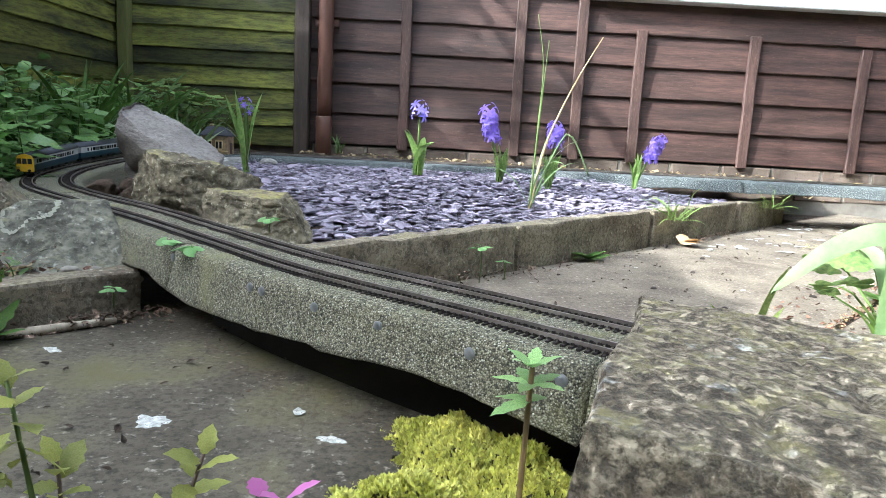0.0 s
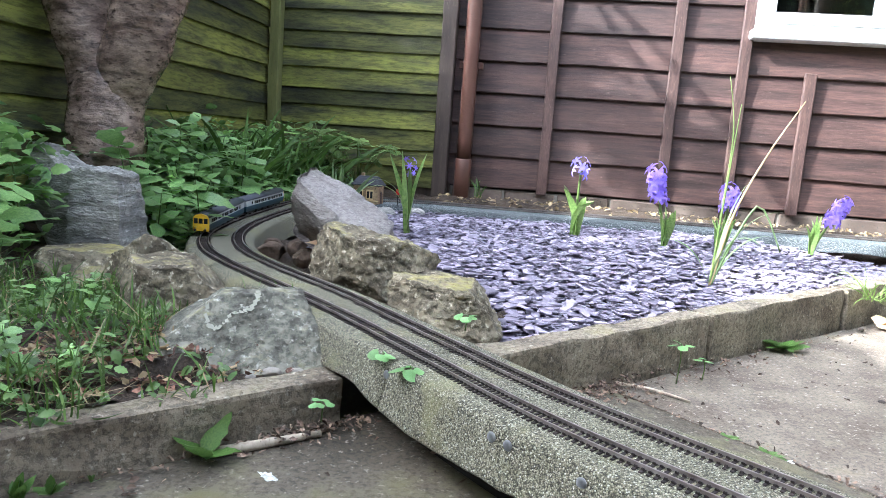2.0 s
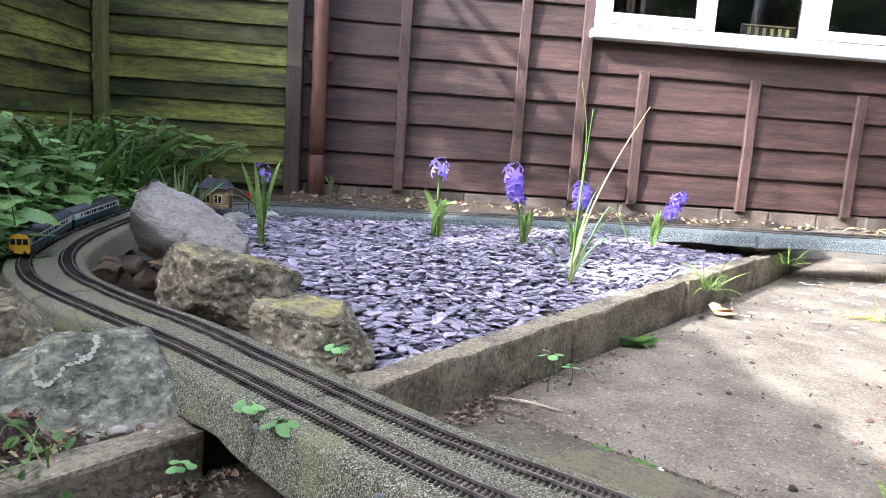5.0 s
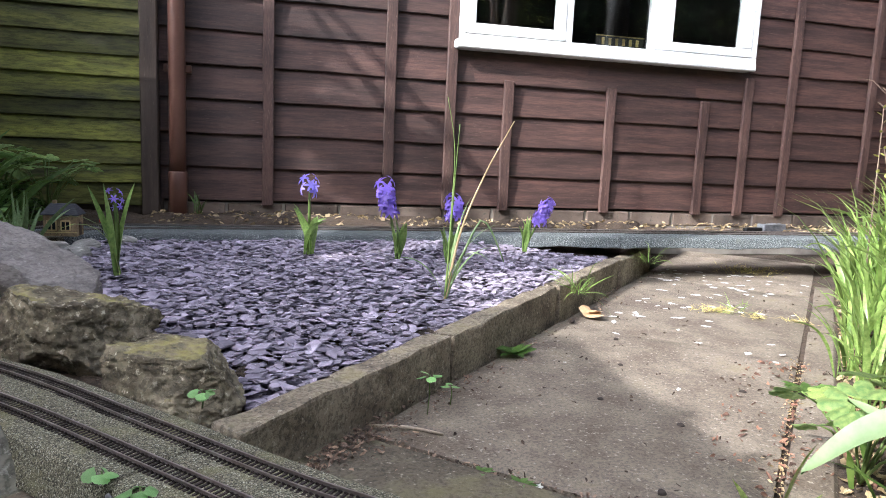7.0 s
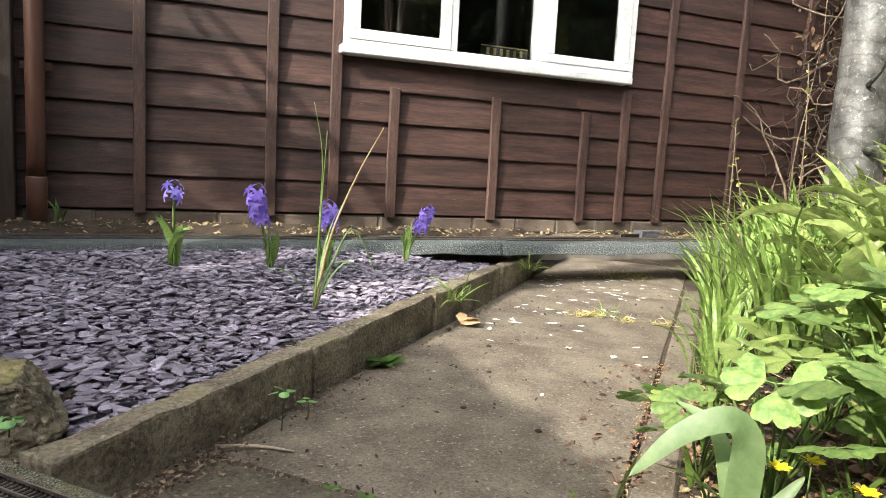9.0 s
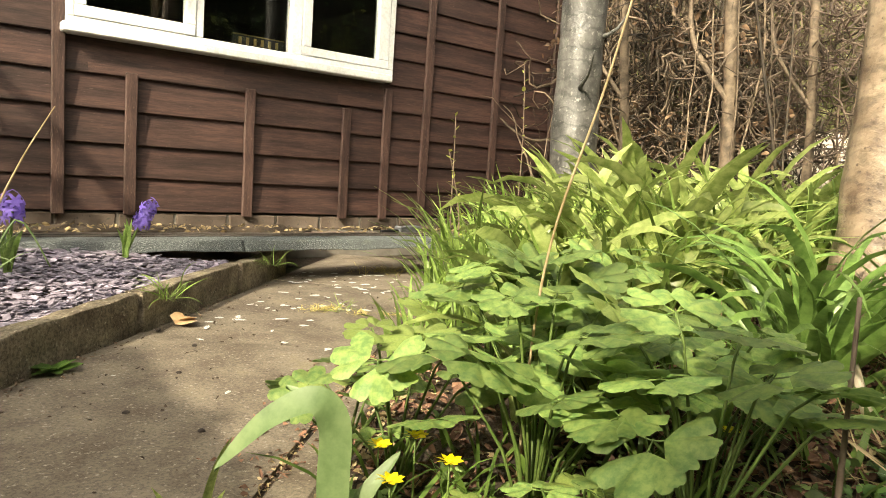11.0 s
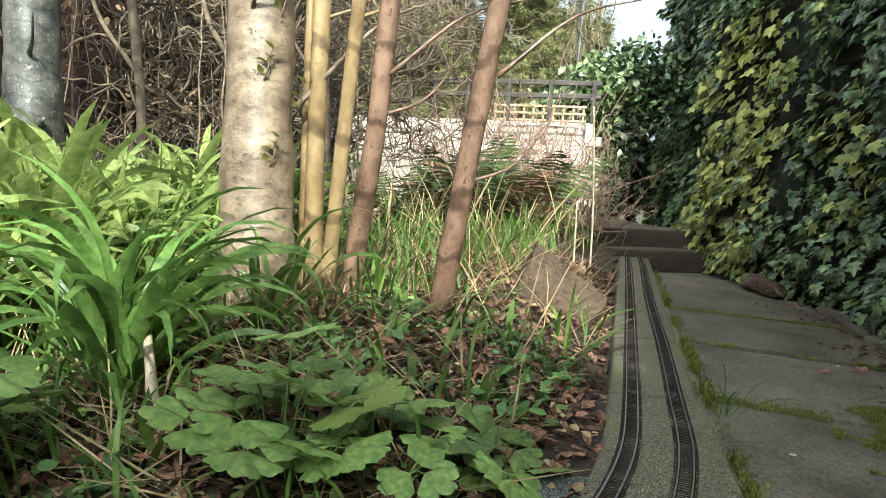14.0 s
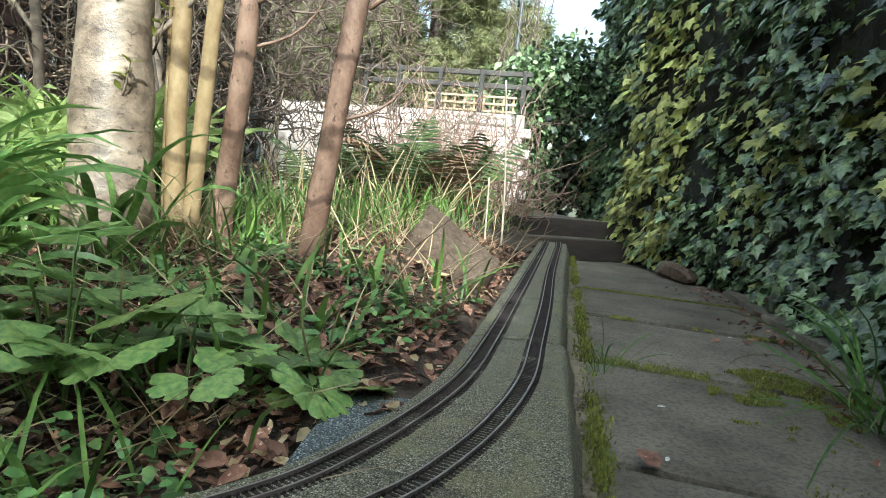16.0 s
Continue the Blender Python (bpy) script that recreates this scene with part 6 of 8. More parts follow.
tree("old_tree", "stout old tree with smooth pale mottled bark", M_BARK_PALE, [(1.90, 0.735, -0.16), (1.90, 0.725, 0.05), (1.895, 0.72, 0.4), (1.90, 0.73, 0.8), (1.94, 0.76, 1.5), (2.0, 0.8, 2.6)], [0.1, 0.066, 0.054, 0.053, 0.05, 0.046], 1,
     [([(1.93, 0.66, 0.45), (1.98, 0.5, 0.62), (2.0, 0.4, 0.66)], [0.006, 0.004, 0.002]), ([(1.84, 0.70, 0.62), (1.76, 0.6, 0.72), (1.74, 0.55, 0.86)], [0.004, 0.003, 0.0015])], sides=36, knobs=0.1)
for k, (lab, mat, pts, rad) in enumerate((
        ("slender upright stem with golden peeling bark", M_BARK_GOLD, [(1.99, 0.665, -0.12), (1.985, 0.67, 0.3), (1.99, 0.675, 0.8), (2.0, 0.69, 2.2)], [0.011, 0.0095, 0.0085, 0.007]),
        ("young tree stem with golden peeling bark", M_BARK_GOLD, [(1.96, 0.61, -0.12), (1.955, 0.625, 0.2), (1.95, 0.622, 0.6), (1.96, 0.62, 1.2), (1.97, 0.62, 2.4)], [0.021, 0.0175, 0.017, 0.0155, 0.013]),
        ("leaning young stem with golden peeling bark", M_BARK_GOLD, [(1.985, 0.625, -0.12), (1.97, 0.59, 0.2), (1.95, 0.545, 0.6), (1.93, 0.48, 1.2), (1.9, 0.36, 2.4)], [0.017, 0.014, 0.0135, 0.0125, 0.01]),
        ("leaning young tree with glossy reddish bark", M_BARK_RED, [(2.06, 0.60, -0.12), (2.035, 0.572, 0.15), (1.985, 0.51, 0.42), (1.97, 0.487, 0.62), (1.93, 0.42, 1.2), (1.85, 0.3, 2.4)], [0.026, 0.02, 0.0185, 0.0175, 0.016, 0.013]),
        ("leaning young tree with ringed brown bark", M_BARK_RED, [(2.05, 0.392, -0.14), (2.03, 0.372, 0.06), (2.015, 0.335, 0.3), (2.005, 0.285, 0.62), (1.99, 0.2, 1.2), (1.95, 0.03, 2.4)], [0.026, 0.0205, 0.019, 0.0195, 0.018, 0.015]))):
    twigs = [([(pts[3][0], pts[3][1] - 0.01, pts[3][2] - 0.1), (pts[3][0] + 0.06, pts[3][1] - 0.14, pts[3][2] + 0.02), (pts[3][0] + 0.08, pts[3][1] - 0.26, pts[3][2] + 0.05)], [0.005, 0.003, 0.0012])] if k >= 3 else []
    twigs += [([(pts[2][0], pts[2][1], pts[2][2] + 0.02), (pts[2][0] + 0.03, pts[2][1] - 0.09, pts[2][2] + 0.06), (pts[2][0] + 0.05, pts[2][1] - 0.16, pts[2][2] + 0.16)], [0.004, 0.0025, 0.001])] if k >= 0 else []
    tree("young_tree", lab, mat, pts, rad, 10 + k, twigs, sides=16, knobs=0.05)
tree("grey_tree", "grey-barked tree standing behind the strap leaves", M_BARK_GREY, [(2.28, 1.86, -0.15), (2.28, 1.86, 0.3), (2.275, 1.86, 0.8), (2.29, 1.87, 1.5), (2.3, 1.88, 2.6)], [0.095, 0.078, 0.073, 0.07, 0.06], 30, [([(2.22, 1.8, 0.62), (2.17, 1.72, 0.66), (2.14, 1.68, 0.72)], [0.008, 0.005, 0.002]), ([(2.24, 1.79, 0.42), (2.22, 1.74, 0.43), (2.21, 1.72, 0.44)], [0.014, 0.01, 0.006]), ([(2.3, 1.79, 0.8), (2.31, 1.74, 0.82), (2.32, 1.7, 0.88)], [0.009, 0.006, 0.002])], sides=24, knobs=0.1)

tree("fence_tree", "forked old tree with flaking brown bark before the fence", M_BARK_BROWN, [(-0.94, 1.76, -0.05), (-0.935, 1.75, 0.12), (-0.93, 1.75, 0.28), (-0.925, 1.75, 0.38), (-0.92, 1.75, 0.46)], [0.12, 0.092, 0.088, 0.085, 0.01], 40,
            [([(-0.935, 1.75, 0.14), (-0.955, 1.745, 0.32), (-0.99, 1.73, 0.5), (-1.02, 1.68, 0.9), (-0.98, 1.75, 1.7)], [0.05, 0.075, 0.075, 0.07, 0.04]), ([(-0.93, 1.75, 0.12), (-0.9, 1.75, 0.29), (-0.84, 1.74, 0.45), (-0.76, 1.74, 0.7), (-0.72, 2.0, 1.6)], [0.05, 0.08, 0.085, 0.075, 0.04]),
             ([(-1.0, 1.72, 0.95), (-0.95, 2.1, 1.4), (-0.9, 2.6, 1.75)], [0.04, 0.03, 0.012]), ([(-0.75, 1.9, 1.2), (-0.8, 2.3, 1.6), (-1.0, 2.7, 1.9)], [0.035, 0.025, 0.01])], sides=26, knobs=0.14)


def leaf_cloud(name, mat, parent, centres, count, size, seed, template=None, flat=0.6):
    """Many small leaves about the given (x, y, z, radius) centres, with gaps and an uneven outline."""
    r = random.Random(seed)
    v0, f0 = template or toothed(3)
    pieces = []
    for _ in range(count):
        x, y, z, q = r.choice(centres)
        d = Vector((r.gauss(0, 1), r.gauss(0, 1), r.gauss(0, flat))).normalized() * q * r.random() ** 0.5
        m = np.array((Matrix.Translation((x + d.x, y + d.y, z + d.z)) @ Euler((r.gauss(0, 0.7), r.gauss(0.2, 0.7), r.uniform(0, 6.28))).to_matrix().to_4x4() @ Matrix.Scale(size * r.uniform(0.6, 1.3), 4)))
        pieces.append((v0 @ m[:3, :3].T + m[:3, 3], f0))
    V, F = merge(pieces)
    ob = link(name, mesh(name, V, F, True), mat, parent)
    return tagged(ob, kind="stuff")


M_CROWN = leafy("spring_tree_leaf", (0.05, 0.1, 0.015), (0.1, 0.17, 0.035), 0.5, 0.35, 0.0, 0.35)
SPRAY = (np.array([(q * math.cos(w + e), q * math.sin(w + e), 0.3 * math.sin(w * 2.3) * q - 0.2 * q * q) for w in (-1.5, -0.9, -0.45, 0.0, 0.45, 0.9, 1.5) for q, e in ((0.05, 0.0), (0.6, 0.1), (1.0, 0.0), (0.6, -0.1))]), [(4 * k, 4 * k + 3, 4 * k + 2, 4 * k + 1) for k in range(7)])
M_CONIFER = leafy("distant_conifer_spray", (0.09, 0.11, 0.035), (0.24, 0.22, 0.1), 0.7, 0.15, 0.0, 0.4)

# unseen tree, added so its crown dapples the back fence and shed's left
over = tree("neighbour_tree", "unseen leafy tree added beyond the side fence to dapple fence and shed", M_BARK_BROWN, [(-2.15, 2.7, -0.2), (-2.12, 2.7, 0.7), (-2.1, 2.65, 1.5), (-2.0, 2.6, 2.3)], [0.1, 0.085, 0.07, 0.02], 42,
            [([(-2.12, 2.7, 0.8), (-1.9, 2.5, 1.3), (-1.7, 2.3, 1.6)], [0.04, 0.03, 0.01]), ([(-2.1, 2.66, 1.1), (-2.3, 2.9, 1.6), (-2.4, 3.1, 1.9)], [0.04, 0.03, 0.01])])
leaf_cloud("crown", M_CROWN, over, [(-2.0, 2.75, 1.25, 0.34), (-1.85, 2.35, 1.5, 0.32), (-2.2, 3.0, 1.55, 0.36), (-2.1, 2.6, 1.9, 0.4), (-2.0, 2.2, 1.15, 0.28), (-2.4, 2.7, 1.2, 0.35), (-1.78, 2.12, 1.95, 0.3)], 2900, 0.08, 63)
# unseen tall tree, its crown set sunward of the shed's right end
tall_tree = tree("neighbour_tree", "unseen tall leafy tree added to shade the shed's right end", M_BARK_BROWN, [(-2.5, 0.6, -0.2), (-2.4, 0.6, 1.4), (-2.1, 0.65, 2.9), (-1.7, 0.7, 4.2)], [0.14, 0.12, 0.08, 0.03], 44,
                 [([(-2.3, 0.6, 2.0), (-1.9, 0.7, 3.0), (-1.4, 0.8, 3.9)], [0.05, 0.035, 0.012]), ([(-2.35, 0.6, 1.8), (-2.6, 0.8, 2.9), (-2.7, 0.9, 3.8)], [0.05, 0.035, 0.012])])
leaf_cloud("crown", M_CROWN, tall_tree, [(-1.75, 0.75, 4.0, 0.45), (-1.35, 0.7, 4.3, 0.4), (-2.1, 0.7, 4.4, 0.5), (-1.5, 0.85, 4.75, 0.45), (-2.4, 0.8, 3.9, 0.4)], 2300, 0.09, 65)

# ---- ivy on the boundary ----
IVY_RING = [(-0.12, 0.0), (-0.22, 0.3), (0.02, 0.55), (0.14, 0.32), (0.42, 0.52), (0.48, 0.22), (0.98, 0.0), (0.48, -0.22), (0.42, -0.52), (0.14, -0.32), (0.02, -0.55), (-0.22, -0.3)]
IV = np.array([(0.15, 0, 0.06)] + [(x, y, -0.10 * abs(y) - 0.06 * x) for x, y in IVY_RING])
IF = [(0, 1 + k, 1 + (k + 1) % 12) for k in range(12)]
IVY_MESH = mesh("ivy_leaf", IV, IF)
IVY_MESH.materials.append(M_IVY)


def ivy_surface(x, z):
    return hedge_y(x) - 0.10 + 0.10 * fbm(x * 1.0, z, 1.3, 21, 5) + 0.08 * fbm(x, z, 5, 27) + 0.03 * (z < 0.1) + 0.26 * min(1.0, max(0.0, (x - 3.7) / 1.2)) - 0.2 * min(1.0, max(0.0, (x - 5.25) / 0.08))


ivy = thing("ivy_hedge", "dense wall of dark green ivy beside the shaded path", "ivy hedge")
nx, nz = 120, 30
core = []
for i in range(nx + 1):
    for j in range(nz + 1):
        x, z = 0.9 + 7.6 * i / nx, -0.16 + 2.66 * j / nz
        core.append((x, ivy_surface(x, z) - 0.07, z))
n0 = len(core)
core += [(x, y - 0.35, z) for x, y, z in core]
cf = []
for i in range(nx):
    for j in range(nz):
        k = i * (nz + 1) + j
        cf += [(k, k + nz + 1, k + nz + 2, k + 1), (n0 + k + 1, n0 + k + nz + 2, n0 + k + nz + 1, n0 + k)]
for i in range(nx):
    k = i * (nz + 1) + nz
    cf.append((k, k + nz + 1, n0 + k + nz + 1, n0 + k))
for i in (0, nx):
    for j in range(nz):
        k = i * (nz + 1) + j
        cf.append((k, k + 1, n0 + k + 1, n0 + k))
# near-black backing: the shade between leaves, put into the colour
M_CORE = surf("leaf_gap_shade", (0.012, 0.014, 0.008), (0.03, 0.028, 0.018), None, 12, 70, 0.95, 0.8, dist=0.02)
link("stem_core", mesh("stem_core", core, cf), M_CORE, ivy, "near-black backing sheet for the shade between the ivy leaves")
ri = random.Random(71)
dark, yellow, near = [], [], 0
for k in range(40000):
    x = 1.5 + 6.9 * ri.random() ** 1.6
    z = -0.1 + 2.6 * ri.random() ** (1.5 if x < 3.2 else 1.0)
    if fbm(x, z, 3.2, 33) < -0.3 and ri.random() < 0.85 or fbm(x, z, 9.0, 35) < -0.12 and ri.random() < 0.75:
        continue
    # leaves thinned higher up, so the near-black backing reads as shade there
    if z > 0.7 and fbm(x, z, 2.4, 39) < 0.1 and ri.random() < 0.78:
        continue
    y = ivy_surface(x, z) + ri.uniform(-0.07, 0.05)
    s = ri.uniform(0.026, 0.066) * (1.0 + 0.1 * max(0.0, x - 3.5))
    out = Vector((ri.gauss(-0.35, 0.65), 1.0, ri.gauss(0.95, 0.55))).normalized()
    tip = Vector((ri.gauss(-0.35, 0.9), 0.2, -0.8))
    tip = (tip - out * tip.dot(out)).normalized()
    m = Matrix.Translation((x, y, z)) @ Matrix((tip, out.cross(tip), out)).transposed().to_4x4() @ Matrix.Scale(s, 4)
    if 1.9 < x < 2.75 and z < 0.75 and near < 290:
        link("ivy_leaf", IVY_MESH, None, ivy, m=m)
        near += 1
        continue
    M = np.array(m)
    (yellow if (fbm(x, z, 1.6, 44) > 0.2 + 0.25 * (z > 0.8) and ri.random() < 0.45 or 4.45 < x < 5.3 and z < 1.3 and ri.random() < 0.75) else dark).append((IV @ M[:3, :3].T + M[:3, 3], IF))
for nm, pcs, mat in (("more_ivy", dark, M_IVY_I), ("yellowing_ivy", yellow, M_IVY_Y)):
    V, F = merge(pcs)
    tagged(link(nm, mesh(nm, V, F), mat, ivy), kind="stuff")

# unseen hedge added behind the camera; its heights shape the shade on the path
west = thing("boundary_hedge", "unseen hedge added behind the railway to shade path and beds", "hedge")
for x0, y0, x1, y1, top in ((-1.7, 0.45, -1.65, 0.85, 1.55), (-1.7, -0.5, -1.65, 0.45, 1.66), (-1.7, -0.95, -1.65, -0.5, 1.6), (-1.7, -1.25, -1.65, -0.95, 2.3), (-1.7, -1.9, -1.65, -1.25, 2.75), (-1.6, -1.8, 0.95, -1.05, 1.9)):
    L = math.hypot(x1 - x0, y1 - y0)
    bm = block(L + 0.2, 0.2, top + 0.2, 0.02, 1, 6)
    # near-black core for the shade between this hedge's leaves
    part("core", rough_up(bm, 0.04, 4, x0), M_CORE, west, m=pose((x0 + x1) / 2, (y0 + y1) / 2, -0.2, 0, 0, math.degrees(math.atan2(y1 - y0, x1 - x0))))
    leaf_cloud("hedge_leaves", M_IVY_I, west, [(x0 + (x1 - x0) * s, y0 + (y1 - y0) * s, z, 0.22) for s in np.linspace(0, 1, 14) for z in np.linspace(0.1, top - 0.17, 8)], 2200, 0.07, 81)

# ---- far end of the garden ----
M_PALEBRICK = surf("pale_painted_brick", (0.66, 0.54, 0.47), (0.8, 0.7, 0.62), (0.5, 0.36, 0.27), 8, 60, 0.9, 0.4, rand=0.1, spots=0.62)
garden_wall = thing("garden_wall", "pale brick garden wall beyond the bed", "wall", kind="structure", m=pose(5.7, 2.62, 0, 0, 0, -83))
part("mortar_core", block(3.6, 0.1, 1.0, 0), surf("pale_mortar", (0.5, 0.43, 0.37), (0.62, 0.55, 0.48), None, 12, 120, 0.95, 0.5), garden_wall, "pale mortar", m=pose(0, 0.01, -0.22))
bme = bpy.data.meshes.new("brick")
rough_up(block(0.212, 0.1, 0.063, 0.004, 1), 0.002, 20, 3).to_mesh(bme)
bme.materials.append(M_PALEBRICK)
for row in range(13):
    for i in range(16):
        link("brick", bme, None, garden_wall, m=pose(-1.7 + 0.223 * i + 0.11 * (row % 2), -0.002 + 0.003 * math.sin(i * 5 + row), -0.2 + 0.0745 * row))
M_TRELLIS = surf("pale_trellis_wood", (0.42, 0.3, 0.17), (0.55, 0.42, 0.27), None, 8, 60, 0.8, 0.3)
M_DARKWOOD = surf("dark_pergola_wood", (0.04, 0.034, 0.03), (0.08, 0.07, 0.06), None, 6, 50, 0.8, 0.3)
trellis = thing("trellis", "pale square wooden trellis on top of the wall", "trellis", m=pose(5.68, 0.86, 0.76, 0, 0, 97))
for k in range(3):
    part("slat", block(0.66, 0.012, 0.014, 0.002), M_TRELLIS, trellis, m=pose(0.32, 0, 0.006 + 0.05 * k))
for k in range(10):
    part("slat", block(0.014, 0.012, 0.125, 0.002), M_TRELLIS, trellis, m=pose(0.01 + 0.07 * k, -0.013, 0.0))
pergola = thing("pergola_rail", "dark weathered timber rail on short posts above the wall", "pergola", m=pose(5.72, 0.86, 0.76, 0, 0, 97))
for z in (0.17, 0.26):
    part("rail", block(1.2, 0.04, 0.035, 0.004), M_DARKWOOD, pergola, m=pose(0.5, 0.03, z))
for x in (-0.05, 0.25, 0.55, 0.85, 1.1):
    part("post", block(0.03, 0.03, 0.3, 0.003), M_DARKWOOD, pergola, m=pose(x, 0.045, 0.0))
M_GREYPLANK = surf("pale_blue_grey_plank", (0.3, 0.33, 0.36), (0.42, 0.45, 0.47), None, 5, 40, 0.8, 0.3, rand=0.15, stretch=(4, 4, 0.6))
grey_fence = thing("grey_fence", "pale blue-grey close-boarded fence behind the trees", "fence", m=pose(5.2, 2.62, -0.2, 0, 0, 100))
for k in range(16):
    part("board", block(0.098, 0.018, 1.05 + 0.02 * math.sin(k * 3), 0.002), M_GREYPLANK, grey_fence, m=pose(0.1 * k, 0.004 * (k % 2), 0))


def tangle(name, label, category, count, start, length, radius, seed, mat=None, wander=0.5, rise=0.25, steps=14, parent=None):
    """Uncountable thin twigs: start(r) gives a place; each one wanders as it climbs."""
    r = random.Random(seed)
    pieces = []
    for _ in range(count):
        p = np.array(start(r))
        d = np.array([r.gauss(0, 1), r.gauss(0, 1), r.gauss(rise * 3, 0.8)])
        d /= np.linalg.norm(d)
        pts, step = [p], r.uniform(*length) / steps
        for _ in range(steps):
            d = d + np.array([r.gauss(0, wander), r.gauss(0, wander), r.gauss(rise * 0.3, wander)])
            d /= np.linalg.norm(d)
            p = p + d * step
            pts.append(p)
        q = r.uniform(*radius)
        pieces.append(tube(pts, np.linspace(q, q * 0.4, len(pts)), 4))
    V, F = merge(pieces)
    ob = link(name, mesh(name, V, F, True), mat or M_TWIG, parent)
    return tagged(ob, label, category, kind="stuff")


M_VINE = surf("brown_vine", (0.055, 0.04, 0.028), (0.17, 0.125, 0.085), None, 20, 120, 0.75, 0.3, island=0.8, dist=0.001)
leaf_cloud("dead_leaf_mass", surf("dry_brown_leaf", (0.1, 0.06, 0.035), (0.22, 0.14, 0.085), None, 20, 90, 0.8, 0.2, island=0.5, trans=0.2), None, [(3.75 + 0.25 * math.sin(k * 3), 2.0 + 0.085 * k, 0.2 + 0.42 * (k % 5), 0.3) for k in range(18)], 1900, 0.04, 89)
tagged(bpy.context.scene.objects["dead_leaf_mass"], "dead brown leaves caught in the climber", "dead leaves", kind="stuff")
tangle("upright_stems", "thin upright bare stems behind the leaves", "bare stems", 22, lambda r: (r.uniform(2.9, 4.4), r.uniform(1.2, 2.9), -0.1), (1.0, 2.2), (0.003, 0.009), 93, mat=M_VINE, wander=0.1, rise=1.4)
tangle("climber_tangle", "brown leafless climber tangle beyond the building", "climber", 900, lambda r: (r.uniform(3.3, 4.4), r.uniform(1.9, 3.6), r.uniform(0.0, 1.8)), (0.4, 1.2), (0.002, 0.009), 91, mat=M_VINE, wander=0.6, rise=0.2)
tangle("far_hedge_twigs", "tangle of bare brown hedge twigs", "hedge twigs", 420, lambda r: (r.uniform(4.4, 5.4), r.uniform(2.4, 4.6), r.uniform(-0.1, 1.6)), (0.6, 1.4), (0.003, 0.008), 95, wander=0.3, rise=0.6)
tangle("curly_bare_branches", "curled bare twigs hanging before the pale wall", "bare twigs", 420, lambda r: (r.uniform(3.6, 4.8), r.uniform(1.15, 2.3), r.uniform(0.45, 1.5)), (0.5, 1.2), (0.002, 0.006), 97, wander=0.75, rise=0.0)
tangle("bare_shrub", "pinkish bare shrub twigs in front of the pale wall", "bare twigs", 760, lambda r: (r.uniform(4.3, 5.3), r.uniform(0.6, 1.6), r.uniform(-0.1, 0.35)), (0.4, 0.95), (0.0015, 0.005), 99, mat=surf("pinkish_twig", (0.2, 0.12, 0.09), (0.34, 0.22, 0.17), None, 20, 90, 0.8, 0.2, island=0.3), wander=0.45, rise=0.4)


def frond(length, bend, pinnae, seed):
    """A fern frond arching towards +x: a thin rib with tapering pinnae on both sides."""
    r = random.Random(seed)
    rib, tan = [np.zeros(3)], []
    for i in range(pinnae):
        a = 0.25 + bend * (i / pinnae) ** 1.3
        d = np.array([math.sin(a), 0, math.cos(a)])
        tan.append(d)
        rib.append(rib[-1] + d * length / pinnae)
    pieces = [tube(rib, np.linspace(0.004, 0.001, len(rib)) * length / 0.5, 4)]
    for i in range(2, pinnae):
        q = i / pinnae
        w = length * 0.3 * math.sin(math.pi * min(1.0, 0.12 + 0.9 * q)) ** 0.8 + 0.006
        for side in (-1, 1):
            out = np.array([0.3 * tan[i][0], side, 0.3 * tan[i][2] - 0.25 + r.gauss(0, 0.12)])
            out /= np.linalg.norm(out)
            half = tan[i] * length / pinnae * 0.36
            p = rib[i]
            pieces.append((np.array([p - half * 0.6, p + out * w * 0.5 - half, p + out * w, p + out * w * 0.5 + half, p + half * 0.6]), [(0, 1, 2, 3, 4)]))
    return merge(pieces)


M_FERN = leafy("old_fern_green", (0.035, 0.06, 0.02), (0.1, 0.12, 0.04), 0.5, 0.2, 0.4)
M_FERN_DEAD = leafy("dead_fern_brown", (0.14, 0.08, 0.045), (0.26, 0.16, 0.09), 0.7, 0.15, 0.4)
FRONDS = []
for k in range(5):
    me = mesh("frond", *frond(0.5, 0.7 + 0.2 * k, 24, 700 + k))
    me.materials.append(M_FERN_DEAD if k == 4 else M_FERN)
    FRONDS.append(me)
for k, (x, y, n) in enumerate(((4.05, 0.98, 11), (4.3, 1.25, 10), (3.95, 1.42, 9), (4.5, 0.85, 8), (4.15, 0.74, 7))):
    q = random.Random(720 + k)
    fern = thing("fern", "arching old fern with dark green and browned fronds", "fern", "ferns below the wall", m=pose(x, y, right_soil(x, y) - 0.01))
    for f in range(n):
        link("frond", FRONDS[f % 5], None, fern, m=pose(0, 0, 0, q.gauss(0, 8), q.gauss(0, 8), 360 * f / n + q.uniform(-20, 20)) @ Matrix.Scale(q.uniform(0.7, 1.25), 4))
back_hedge = thing("back_hedge", "dark unclipped hedge full of dead leaves behind the climber", "hedge")
tangle("stem_tangle", "", "", 60, lambda r: (r.uniform(4.75, 5.1), r.uniform(2.6, 4.8), -0.1), (1.2, 2.4), (0.008, 0.02), 131, wander=0.15, rise=1.2, parent=back_hedge)
leaf_cloud("foliage", surf("dark_hedge_leaf", (0.02, 0.022, 0.01), (0.075, 0.06, 0.03), None, 20, 90, 0.6, 0.2, island=0.6, trans=0.1), back_hedge, [(4.9 + 0.2 * math.sin(k * 2.1), 2.55 + 0.11 * (k % 20), 0.05 + 0.3 * (k // 20) + 0.1 * math.sin(k), 0.24) for k in range(120)], 6500, 0.07, 133)
